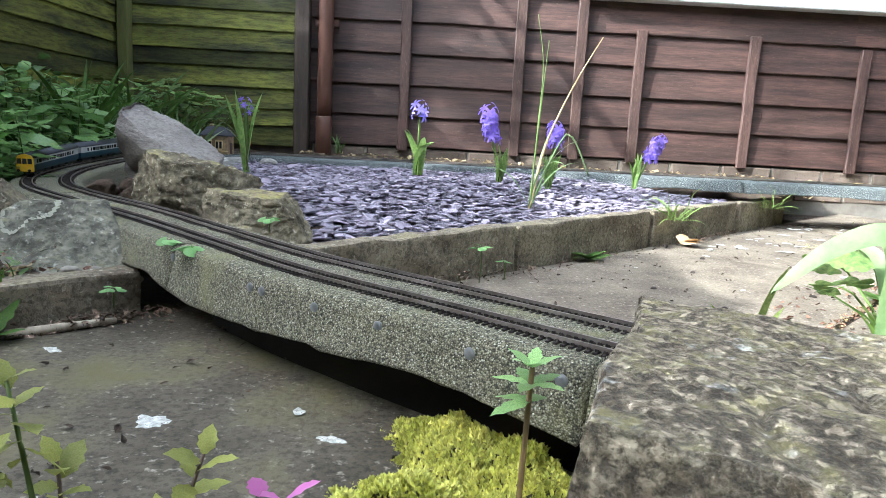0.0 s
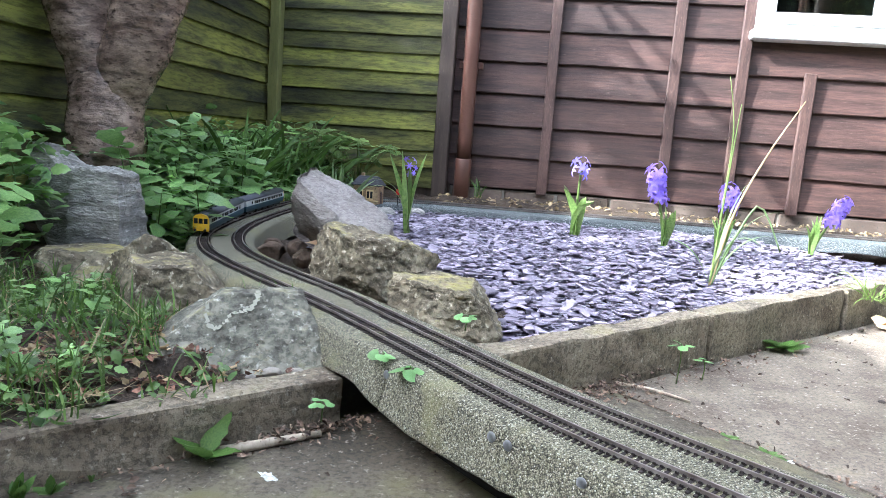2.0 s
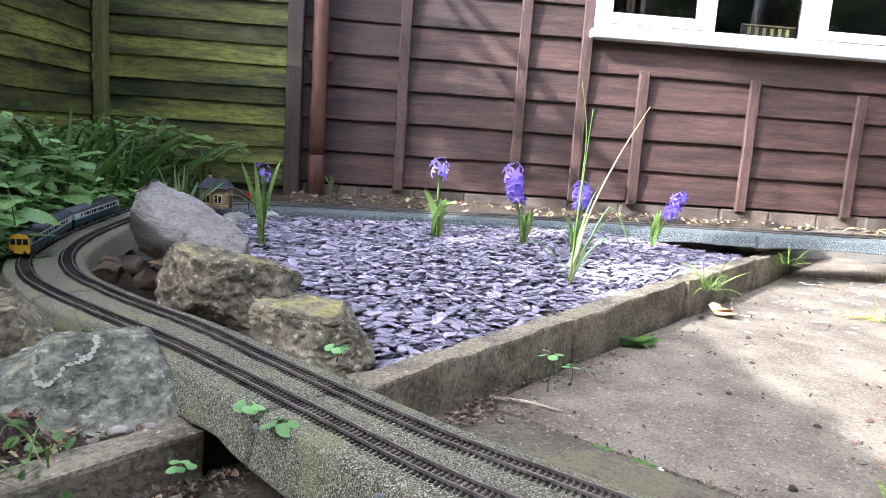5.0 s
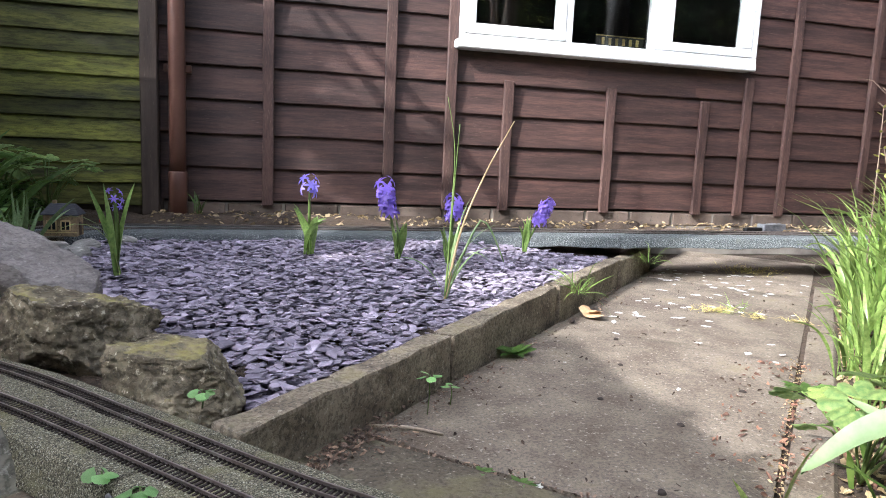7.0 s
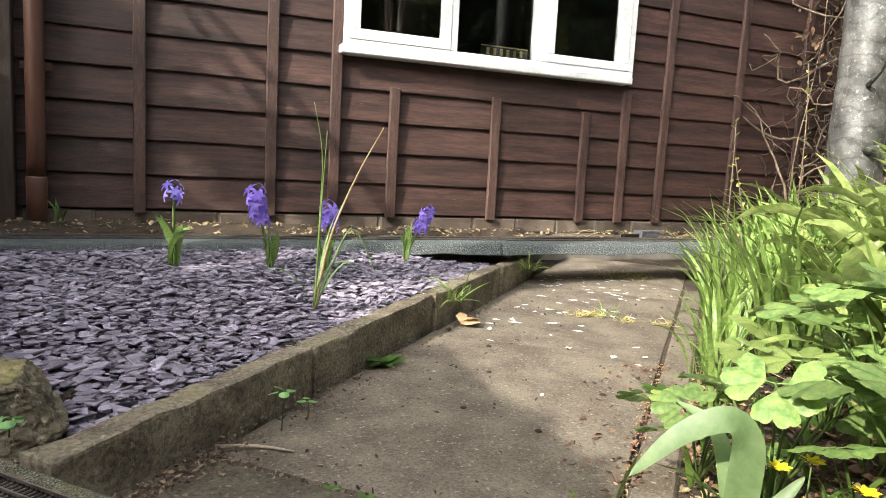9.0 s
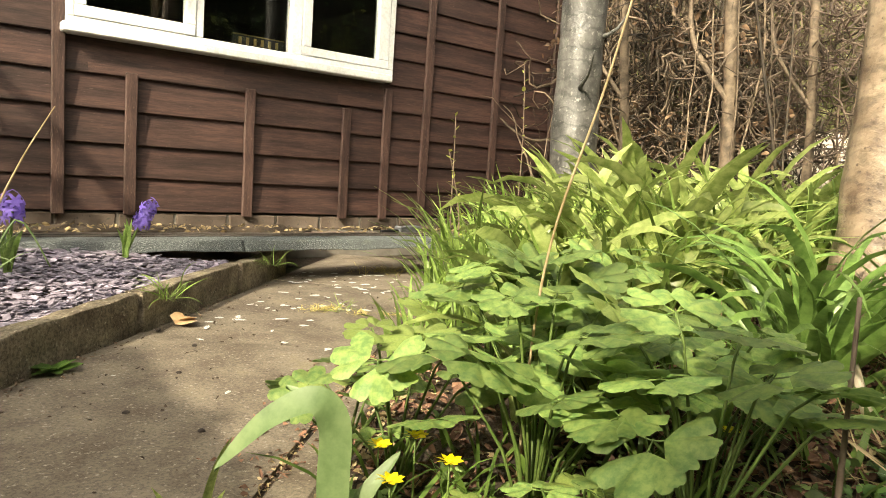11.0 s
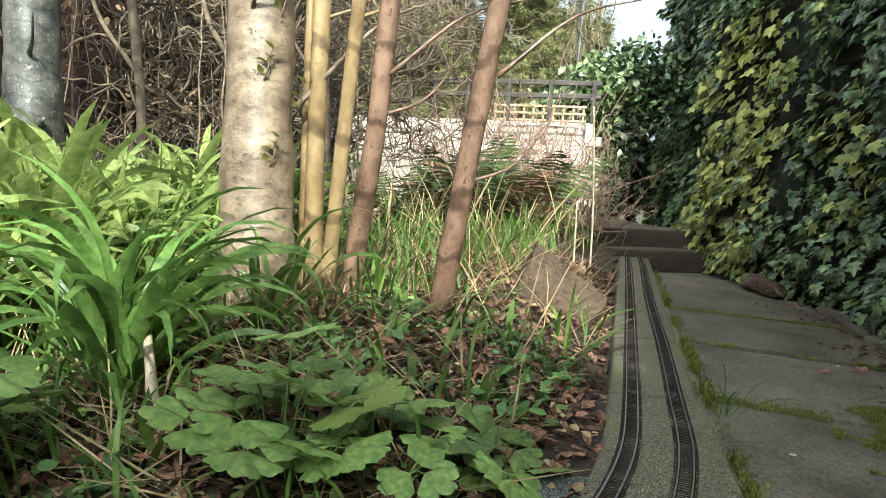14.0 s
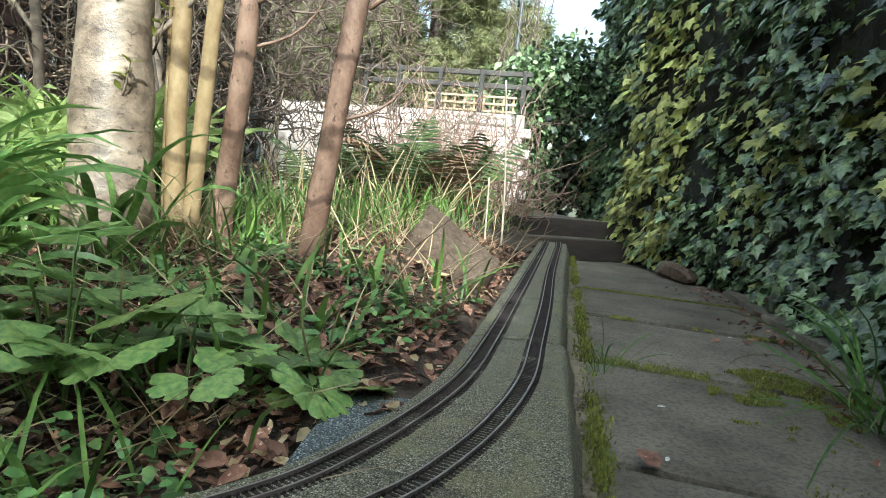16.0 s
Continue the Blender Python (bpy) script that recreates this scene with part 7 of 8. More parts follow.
for k, (x, y, w) in enumerate(((3.4, 1.95, 0.03), (3.15, 2.35, 0.022), (3.7, 1.72, 0.02))):
    tree("thicket_tree", "thin dark stem standing in the thicket beyond the building", M_VINE, [(x, y, -0.1), (x + 0.02, y, 0.5), (x - 0.03, y + 0.03, 1.2), (x, y + 0.1, 2.4)], [w * 1.2, w, w * 0.9, w * 0.6], 140 + k,
         [([(x, y, 0.7), (x - 0.1, y + 0.16, 1.0), (x - 0.08, y + 0.2, 1.5)], [w * 0.5, w * 0.4, w * 0.2])], sides=12, knobs=0.12)
conifer = tree("conifer", "tall green and brown conifer beyond the garden wall", M_BARK_BROWN, [(10.5, 3.2, -0.3), (10.5, 3.2, 1.5), (10.5, 3.25, 4.0)], [0.2, 0.16, 0.04], 50)
leaf_cloud("crown", M_CONIFER, conifer, [(10.5 + 0.9 * math.cos(k * 2.4), 3.3 + 1.1 * math.sin(k * 2.4) + 0.2 * math.sin(k), 0.7 + 0.18 * k, 0.8 - 0.02 * k) for k in range(20)], 26000, 0.12, 101, SPRAY)
conifer2 = tree("conifer", "broad green conifer beyond the pale fence", M_BARK_BROWN, [(9.5, 6.5, -0.3), (9.5, 6.5, 1.5), (9.5, 6.5, 4.0)], [0.2, 0.16, 0.04], 52)
leaf_cloud("crown", M_CONIFER, conifer2, [(9.5 + 1.2 * math.cos(k * 2.4), 6.3 + 1.5 * math.sin(k * 2.4), 0.8 + 0.17 * k, 0.8) for k in range(20)], 22000, 0.13, 103, SPRAY)
birch = tree("bare_birch", "thin bare tree against the bright sky", M_BARK_GREY, [(8.3, 1.55, -0.2), (8.3, 1.52, 1.2), (8.35, 1.5, 2.6), (8.4, 1.45, 4.0)], [0.03, 0.025, 0.018, 0.006], 54)
tangle("twig_spray", "", "", 60, lambda r: (8.3 + r.uniform(-0.1, 0.1), 1.5 + r.uniform(-0.2, 0.2), r.uniform(0.8, 2.6)), (0.5, 1.2), (0.004, 0.009), 105, wander=0.25, rise=0.7, parent=birch)
far_shrub = thing("evergreen_shrub", "dark evergreen shrub where the path disappears", "shrub")
tangle("stem_tangle", "", "", 40, lambda r: (r.uniform(7.2, 8.0), r.uniform(1.1, 1.6), 0.0), (0.5, 1.2), (0.006, 0.014), 107, wander=0.25, rise=0.7, parent=far_shrub)
leaf_cloud("foliage", M_IVY_I, far_shrub, [(7.6, 1.35, 0.4, 0.5), (7.9, 1.1, 0.8, 0.5), (7.7, 1.4, 1.1, 0.45), (8.2, 1.2, 1.4, 0.4), (7.4, 1.2, 0.2, 0.4), (8.1, 0.95, 0.25, 0.35), (8.1, 0.95, 0.65, 0.35), (8.15, 0.9, 1.05, 0.35), (8.3, 0.7, 0.5, 0.35)], 6000, 0.09, 109)
dark_shrub = thing("holly_bush", "dark glossy evergreen bush between wall and ivy", "shrub")
tangle("stem_tangle", "", "", 30, lambda r: (r.uniform(6.1, 6.6), r.uniform(0.75, 1.0), -0.1), (0.6, 1.3), (0.006, 0.014), 117, wander=0.2, rise=0.9, parent=dark_shrub)
leaf_cloud("foliage", M_IVY_I, dark_shrub, [(6.3, 0.86, 0.45, 0.25), (6.45, 0.88, 0.75, 0.3), (6.5, 0.75, 1.0, 0.3), (6.4, 0.85, 1.15, 0.28), (6.7, 0.62, 1.3, 0.3), (6.8, 0.55, 1.1, 0.25), (6.3, 0.95, 0.2, 0.25)], 6500, 0.06, 119)
# dark trees that the window panes mirror
for k, x in enumerate((-6, -2.5, 1.5, 5.5, 9.5)):
    t = tree("boundary_tree", "dark leafy tree beyond the garden hedge", M_BARK_BROWN, [(x, -8.5, -0.3), (x, -8.5, 2.0), (x + 0.2, -8.5, 4.5)], [0.2, 0.16, 0.05], 60 + k)
    leaf_cloud("crown", M_CROWN, t, [(x + 1.5 * math.cos(q * 2.4), -8.5 + 0.9 * math.sin(q * 2.4), 0.9 + 0.28 * q, 0.9) for q in range(16)], 2200, 0.3, 111 + k)

# ---- small things ----
plate = thing("felt_plate", "blue-grey mineral felt plate beside the curving track", "felt plate", m=pose(1.452, -0.012, -0.052, 0, 0, 13))
part("plate", rough_up(block(0.23, 0.085, 0.043, 0.006, 2, 4), 0.003, 9, 5), M_FELT_BLUE, plate)
ledge = thing("trackbed_kerb", "low mossy concrete strip along the trackbed", "kerb", kind="structure")
for k in range(9):
    x = 1.42 + 0.3 * k
    part("kerb_stone", rough_up(block(0.297, 0.035, 0.075, 0.006, 1, 4), 0.004, 12, k), M_KERB, ledge, m=pose(x, bed_right(x) - 0.017, -0.153, 0, 0, 8.5))


def moss_pad(name, label, cx, cy, cz, rx, ry, rz, count, mat, seed, turn=0.0):
    """A cushion of tiny upright shoots over a low mound."""
    r = random.Random(seed)
    pl = []
    for _ in range(count):
        q, w = math.sqrt(r.random()), r.uniform(0, 6.28)
        x, y = q * math.cos(w) * rx, q * math.sin(w) * ry
        X, Y = x * math.cos(turn) - y * math.sin(turn), x * math.sin(turn) + y * math.cos(turn)
        pl.append((cx + X, cy + Y, cz + rz * (1 - q * q) * (0.75 + 0.45 * fbm(X, Y, 25, seed)) + 0.006 * fbm(X, Y, 70, seed) - 0.003))
    return scatter_blades(name, label, "moss", pl, (0.003, 0.0068), 0.42, mat, seed, lean=(0.0, 0.9), bend=(0.2, 1.8), segs=2)


moss_pad("moss_cushion", "bright yellow-green moss cushion beside the bridge", 0.335, 0.60, -0.125, 0.13, 0.055, 0.048, 17000, M_MOSS, 201, -0.75)
moss_pad("moss_cushion", "bright yellow-green moss cushion on the paving", 0.29, 0.53, -0.13, 0.1, 0.065, 0.04, 15000, M_MOSS, 202, -0.6)
for k, (x0, x1, y0, y1, n, mat) in enumerate(((1.3, 4.2, 0.0, -0.03, 5200, M_DMOSS),)):
    r = random.Random(211)
    pl = []
    while len(pl) < n:
        x = r.uniform(x0, x1)
        if fbm(x, 0, 4, 5) > -0.05:
            pl.append((x, bed_right(x) - 0.034 + r.gauss(0, 0.008), -0.085 + r.uniform(0, 0.03)))
    scatter_blades("ledge_moss", "olive moss tufts along the concrete strip", "moss", pl, (0.004, 0.010), 0.3, M_DMOSS, 212, segs=2)
r = random.Random(221)
pl = []
for xj, wide in ((1.8, 0.03), (2.4, 0.02), (3.0, 0.014), (3.6, 0.012)):
    for _ in range(2400):
        y = r.uniform(hedge_y(xj) + 0.02, bed_right(xj) - 0.05)
        if fbm(xj, y, 6, 7) > -0.1:
            pl.append((xj + 0.06 * (y + 0.4) + r.gauss(0, wide), y, PAVE_Z - 0.002))
for _ in range(11000):
    q, w = math.sqrt(r.random()), r.uniform(0, 6.28)
    x, y = 2.28 + 0.27 * q * math.cos(w), -0.5 + 0.13 * q * math.sin(w)
    if fbm(x, y, 9, 4) > -0.05:
        pl.append((x, y, PAVE_Z))
scatter_blades("path_moss", "olive green moss in the joints of the shaded path", "moss", pl, (0.003, 0.007), 0.4, M_DMOSS, 222, segs=2)
FINE = blade_meshes(M_DARKBLADE, 6, 0.022, seed=230, bend=(0.8, 1.9), lean=(0.3, 0.9))
clump("sedge_tuft", "dark wiry grass tuft spilling over the shaded path", "grass tuft", (2.2, -0.66, -0.125), 46, FINE, (0.2, 0.42), 0.05, 231, tilt=20)
clump("sedge_tuft", "small wiry grass tuft by the concrete strip", "grass tuft", (2.27, -0.17, -0.12), 18, FINE, (0.1, 0.2), 0.03, 232, tilt=20)

# dead leaves and crumbs
def flake(seed):
    r = random.Random(seed)
    thin = r.uniform(0.22, 0.65)
    ring = [(math.cos(w) * r.uniform(0.7, 1.15), math.sin(w) * thin * r.uniform(0.75, 1.25), r.uniform(-0.15, 0.2) + 0.5 * abs(math.sin(w)) * r.random()) for w in np.linspace(0, 2 * math.pi, 8)[:-1]]
    return np.array([(0, 0, 0.05)] + ring), [(0, 1 + k, 1 + (k + 1) % 7) for k in range(7)]


FLAKES = [flake(k) for k in range(16)]


def litter(name, label, category, places, size, mat, seed):
    r = random.Random(seed)
    pieces = []
    for x, y, z in places:
        v, f = r.choice(FLAKES)
        m = np.array(pose(x, y, z + 0.002, r.gauss(0, 22), r.gauss(0, 22), r.uniform(0, 360)) @ Matrix.Scale(r.uniform(*size), 4))
        pieces.append((v @ m[:3, :3].T + m[:3, 3], f))
    V, F = merge(pieces)
    return tagged(link(name, mesh(name, V, F), mat), label, category, kind="stuff")


r = random.Random(241)
pl = []
while len(pl) < 7500:
    x, y = r.uniform(0.9, 3.6), r.uniform(-0.05, 1.3)
    if y > bed_right(x) + 0.165 and ab(x, y)[1] > 0.64:
        pl.append((x, y, right_soil(x, y) + r.uniform(0, 0.012)))
while len(pl) < 10300:
    x, y = r.uniform(1.1, 2.0), r.uniform(0.05, 0.68)
    if y > bed_right(x) + 0.165 and ab(x, y)[1] > 0.64:
        pl.append((x, y, right_soil(x, y) + r.uniform(0, 0.016)))
litter("fallen_straw", "bleached straw and leaf crumbs among the dead leaves", "debris", [(x, y, z + 0.004) for x, y, z in pl if x < 2.6][::4], (0.004, 0.011), M_STRAW, 248)
litter("fallen_leaves", "reddish brown dead leaves covering the bed", "dead leaves", pl, (0.006, 0.019), M_LITTER, 242)
pl = []
for _ in range(1000):
    a, b = r.uniform(-0.9, 2.0), abs(r.gauss(0, 0.028)) + 0.006
    if a < -0.16:
        b -= 0.06
    if r.random() < 0.45 + 0.8 * fbm(a, 0, 2.5, 3):
        p = along(a, b)
        pl.append((p[0], p[1], (LEFT_Z if a < 0.23 else PAVE_Z) + 0.002))
for _ in range(230):
    p = along(r.gauss(-0.24, 0.05), -0.055 + abs(r.gauss(0, 0.02)))
    pl.append((p[0], p[1], LEFT_Z + r.uniform(0.001, 0.012)))
for _ in range(520):
    p = along(0.246 + r.gauss(0, 0.012), r.uniform(0.0, 0.6))
    pl.append((p[0], p[1], PAVE_Z + r.uniform(-0.012, 0.002)))
for _ in range(420):
    p = along(0.19 + r.gauss(0, 0.07), 0.008 + abs(r.gauss(0, 0.035)))
    pl.append((p[0], p[1], LEFT_Z + r.uniform(0.0, 0.006)))
litter("kerb_debris", "reddish leaf crumbs and grit along the kerb's foot", "debris", pl, (0.002, 0.006), M_CRUMB, 243)
pl = []
for _ in range(420):
    p = along(r.uniform(0.3, 1.15), 0.574 + r.gauss(0, 0.01))
    pl.append((p[0], p[1], PAVE_Z + r.uniform(-0.008, 0.002)))
for _ in range(130):
    p = along(r.uniform(0.45, 1.1), r.uniform(0.46, 0.64))
    pl.append((p[0], p[1], PAVE_Z + 0.001))
litter("joint_debris", "straw-coloured and brown crumbs filling the joint beside the bed", "debris", pl[:330], (0.002, 0.005), M_STRAW, 263)
litter("joint_crumbs", "brown leaf crumbs by the joint beside the bed", "debris", pl[330:], (0.003, 0.009), M_LITTER, 264)
pl = []
for cx, cy, rx, ry, n in ((1.39, 1.99, 0.075, 0.03, 150), (1.47, 1.9, 0.05, 0.02, 60), (2.0, 2.62, 0.2, 0.05, 320), (1.56, 1.84, 0.04, 0.03, 50)):
    for _ in range(n):
        pl.append((cx + r.gauss(0, rx * 0.5) * 0.72 + r.gauss(0, ry) * 0.4, cy - r.gauss(0, rx * 0.5) * 0.5 + r.gauss(0, ry) * 0.4, PAVE_Z + 0.002))
scatter_blades("path_straw", "yellowish moss and straw lying in patches on the path", "dead grass", pl, (0.012, 0.035), 0.06, leafy("yellow_straw", (0.42, 0.36, 0.1), (0.6, 0.5, 0.2), 0.7, 0.2, 0.0, 0.35), 265, lean=(0.8, 1.5), bend=(0.0, 0.6))
pl = []
for _ in range(900):
    a, b = r.uniform(0.3, 2.2), 0.65 + abs(r.gauss(0, 0.05))
    p = along(a, b)
    pl.append((p[0], p[1], right_soil(p[0], p[1]) + 0.004))
litter("bed_edge_straw", "bleached straw crumbs along the bed's edge", "debris", pl, (0.004, 0.013), M_STRAW, 266)
pl = []
for _ in range(1500):
    a, b = r.uniform(-1.0, -0.2), -r.uniform(0.115, 0.34)
    p = along(a, b)
    pl.append((p[0], p[1], left_soil(p[0], p[1]) + 0.003))
pale = [q for k, q in enumerate(pl) if k % 3 == 0]
pl = [q for k, q in enumerate(pl) if k % 3]
litter("pale_bed_debris", "bleached leaf crumbs behind the kerb", "debris", pale, (0.004, 0.011), M_STRAW, 249)
litter("bed_debris", "brown and pale leaf crumbs behind the kerb", "debris", pl, (0.004, 0.010), M_LITTER, 244)
pl = []
for _ in range(900):
    x, y = r.uniform(-0.3, 3.2), r.uniform(2.72, 3.12)
    pl.append((x, y, left_soil(min(x, 1.85), y) + 0.004 if x < 1.85 else 0.012))
litter("wall_foot_debris", "straw-coloured leaf crumbs along the wall's foot", "debris", pl, (0.006, 0.016), M_STRAW, 245)
pl = []
for _ in range(520):
    a = r.uniform(-1.6, 2.1)
    pl.append(along(a, r.uniform(0.0, 0.6)).tolist() + [(LEFT_Z if a < 0.23 else PAVE_Z) + 0.002])
litter("path_crumbs", "small dark crumbs and grit scattered on the slabs", "debris", pl, (0.002, 0.0065), M_SOIL, 246)
pl = []
while len(pl) < 240:
    x = r.uniform(1.3, 4.6)
    y = hedge_y(x) + abs(r.gauss(0, 0.1))
    if y < bed_right(x) - 0.05:
        pl.append((x, y, PAVE_Z + 0.003))
litter("path_leaves", "brown dead leaves on the shaded path", "dead leaves", pl, (0.006, 0.02), M_LITTER, 247)

M_LIME = surf("dried_bird_lime", (0.3, 0.29, 0.26), (0.78, 0.77, 0.73), (0.16, 0.145, 0.12), 160, 330, 0.9, 0.4, spots=0.56, dist=0.001)
def splash(x, y, size, seed, stretch=1.5, z=PAVE_Z):
    q = random.Random(seed)
    size *= 0.75
    n = 22
    ring = []
    for k in range(n):
        w = 2 * math.pi * k / n
        s = size * (0.62 + 0.38 * q.random()) * (1 + 0.25 * math.sin(2 * w + seed))
        s *= 1 + 0.16 * (q.random() < 0.3)
        ring.append((s * stretch * math.cos(w), s * math.sin(w)))
    V = [(0, 0, 0.0002)] + [(a * 0.7, b * 0.7, -0.0002) for a, b in ring] + [(a, b, -0.001) for a, b in ring]
    F = [(0, 1 + k, 1 + (k + 1) % n) for k in range(n)] + [(1 + k, 1 + n + k, 1 + n + (k + 1) % n, 1 + (k + 1) % n) for k in range(n)]
    ob = link("lime_splash", mesh("lime_splash", V, F, True), M_LIME, None, m=pose(x, y, z + 0.002 + (0.01 if ab(x, y)[0] < 0.23 and ab(x, y)[1] < 0.63 and x < 1.2 else 0.0), 0, 0, q.uniform(0, 360)))
    return tagged(ob, "dried white bird-lime splash on the paving", "bird lime", "bird-lime splashes")


for k, (x, y, s) in enumerate(((0.591, 1.188, 0.016), (0.21, 0.64, 0.014), (0.729, 1.568, 0.009), (0.05, 0.66, 0.018), (-0.06, 0.6, 0.02), (0.02, 0.52, 0.012), (0.46, 1.06, 0.012), (-0.13, 0.83, 0.012), (-0.2, 0.72, 0.012), (1.04, 1.56, 0.008), (0.3, 0.95, 0.009))):
    splash(x, y, s, 800 + k)
r = random.Random(251)
for k in range(85):
    p = along(0.7 + 1.6 * r.random() ** 0.8, r.uniform(0.06, 0.55))
    splash(p[0], p[1], r.uniform(0.005, 0.016), 1820 + k, 1.8)
for k in range(12):
    x = r.uniform(1.6, 3.6)
    splash(x, r.uniform(hedge_y(x) + 0.08, bed_right(x) - 0.08), r.uniform(0.004, 0.009), 860 + k, 1.6)
M_PELLET = surf("dark_dropping", (0.02, 0.015, 0.012), (0.05, 0.035, 0.028), None, 40, 200, 0.8, 0.4, dist=0.001)
for k, (x, y) in enumerate(((0.839, 1.531), (0.70, 1.35), (0.93, 1.72), (0.62, 1.02), (1.0, 1.35), (0.55, 0.95), (0.9, 1.9), (0.78, 1.22))):
    rock("small dark rounded crumb of earth lying on the slab", (x, y, PAVE_Z - 0.001), (0.013, 0.011, 0.009), k * 40, 900 + k, M_PELLET, 2, 1.0, sub=2, name="earth_crumb")

M_DRYLEAF = surf("curled_tan_leaf", (0.34, 0.2, 0.1), (0.48, 0.33, 0.19), None, 40, 150, 0.7, 0.4, dist=0.002)
def dry_leaf(x, y, z, s, turn, seed, mat, label):
    v, f = fan(seed, 3, 24, 1.3)
    v = v * s
    v[:, 2] = 0.35 * s * np.sin(v[:, 1] / s * 3.0 + seed) * 0.4 + 0.2 * s
    return tagged(link("dead_leaf", mesh("dead_leaf", v, f, True), mat, None, m=pose(x, y, z, 5, -8, turn)), label, "dead leaf")


dry_leaf(0.95, 1.93, PAVE_Z + 0.002, 0.055, 20, 5, M_DRYLEAF, "curled orange-tan dead leaf on the path")
dry_leaf(1.0, 1.95, PAVE_Z + 0.003, 0.04, 200, 6, M_DRYLEAF, "curled orange-tan dead leaf on the path")
dry_leaf(2.33, 0.18, 0.01, 0.06, 100, 7, M_DRYLEAF, "tan dead leaf propped against the brown stone")
dry_leaf(-0.34, 1.55, 0.0, 0.05, 60, 8, M_DRYLEAF, "pale tan dead leaf under the pointed rock")
dry_leaf(1.83, -0.29, PAVE_Z + 0.002, 0.035, 100, 9, M_LITTER, "dark curled dead leaf on the shaded path")
M_PALESTONE = surf("pale_pebble", (0.22, 0.195, 0.16), (0.38, 0.34, 0.29), (0.3, 0.23, 0.17), 40, 150, 0.8, 0.3, spots=0.6)
for k, (x, y, z, s) in enumerate(((-0.19, 0.985, -0.062, 0.032), (-0.165, 1.0, -0.062, 0.026), (-0.21, 0.965, -0.06, 0.018), (-0.30, 0.87, -0.062, 0.018), (-0.33, 0.85, -0.062, 0.016), (1.06, 1.60, PAVE_Z, 0.012), (1.69, 0.42, -0.09, 0.035), (1.53, 0.33, -0.1, 0.03), (-0.02, 1.02, LEFT_Z, 0.02), (0.03, 0.98, LEFT_Z, 0.014), (0.31, 1.02, PAVE_Z, 0.012))):
    rock("small pale pebble lying loose", (x, y, z - 0.003), (s * 0.8, s * 0.6, s * 0.4), 40 * k, 930 + k, M_PALESTONE, 4, 0.8, sub=3, name="pebble")

# fallen sticks
def stick(label, pts, radii, mat=None, seed=0):
    ob = link("stick", mesh("stick", *limb(pts, radii, seed, 8, 0.12), True), mat or M_TWIG)
    return tagged(ob, label, "stick")


M_BLEACHED = surf("bleached_stick", (0.3, 0.24, 0.175), (0.52, 0.44, 0.34), (0.16, 0.11, 0.075), 20, 120, 0.8, 0.5, stretch=(3, 3, 0.6), spots=0.6, dist=0.001)
stick("pale bark-stripped stick standing in the bed", [(1.425, 0.5, -0.085), (1.437, 0.512, -0.05), (1.46, 0.545, 0.02), (1.488, 0.582, 0.08), (1.5, 0.6, 0.113)], [0.0085, 0.008, 0.0085, 0.0075, 0.0065], M_BLEACHED, 1)
stick("thin dry twig lying by the slate bed's kerb", [(0.27, 1.29, PAVE_Z + 0.004), (0.33, 1.27, PAVE_Z + 0.006), (0.385, 1.235, PAVE_Z + 0.004)], [0.003, 0.0028, 0.002], M_BLEACHED, 2)
stick("dry brown stem lying along the kerb's foot", [(-0.2, 0.86, LEFT_Z + 0.005), (-0.145, 0.905, LEFT_Z + 0.006), (-0.09, 0.957, LEFT_Z + 0.005)], [0.006, 0.0055, 0.004], M_BLEACHED, 3)
stick("thin straw-coloured dead stalk rising from the leaves", [(0.99, 0.74, -0.1), (0.987, 0.715, 0.215), (1.0, 0.66, 0.42), (1.03, 0.6, 0.75)], [0.0017, 0.0016, 0.0013, 0.0008], M_STRAW, 4)
stick("dark thin dead stalk among the lobed leaves", [(1.085, 0.424, -0.11), (1.08, 0.425, 0.08), (1.075, 0.427, 0.245)], [0.003, 0.003, 0.002], None, 5)
stick("grey twig lying among dead leaves", [(1.15, 0.32, -0.08), (1.25, 0.4, -0.07), (1.32, 0.5, -0.075)], [0.004, 0.004, 0.002], M_BLEACHED, 6)

stick("tall thin pale cane standing in the grass before the steps", [(3.44, 0.333, -0.06), (3.42, 0.336, 0.2), (3.36, 0.34, 0.45), (3.31, 0.347, 0.64)], [0.0042, 0.004, 0.0036, 0.003], M_BLEACHED, 7)
stick("short thin pale cane standing in the grass before the steps", [(3.42, 0.395, -0.06), (3.415, 0.396, 0.1), (3.41, 0.398, 0.27)], [0.0036, 0.0034, 0.003], M_BLEACHED, 8)
for k, (x, y, dx, dy, h) in enumerate(((3.3, 0.86, 0.05, -0.14, 0.36), (3.2, 0.7, 0.0, -0.02, 0.24), (3.6, 0.62, 0.08, -0.2, 0.3), (3.1, 0.6, 0.1, -0.16, 0.16), (3.5, 0.75, -0.05, 0.2, 0.26))):
    stick("leaning straw-coloured dead stalk among the grass", [(x, y, -0.05), (x + dx * 0.5, y + dy * 0.5, h * 0.55), (x + dx, y + dy, h)], [0.004, 0.0036, 0.0024], M_STRAW, 20 + k)

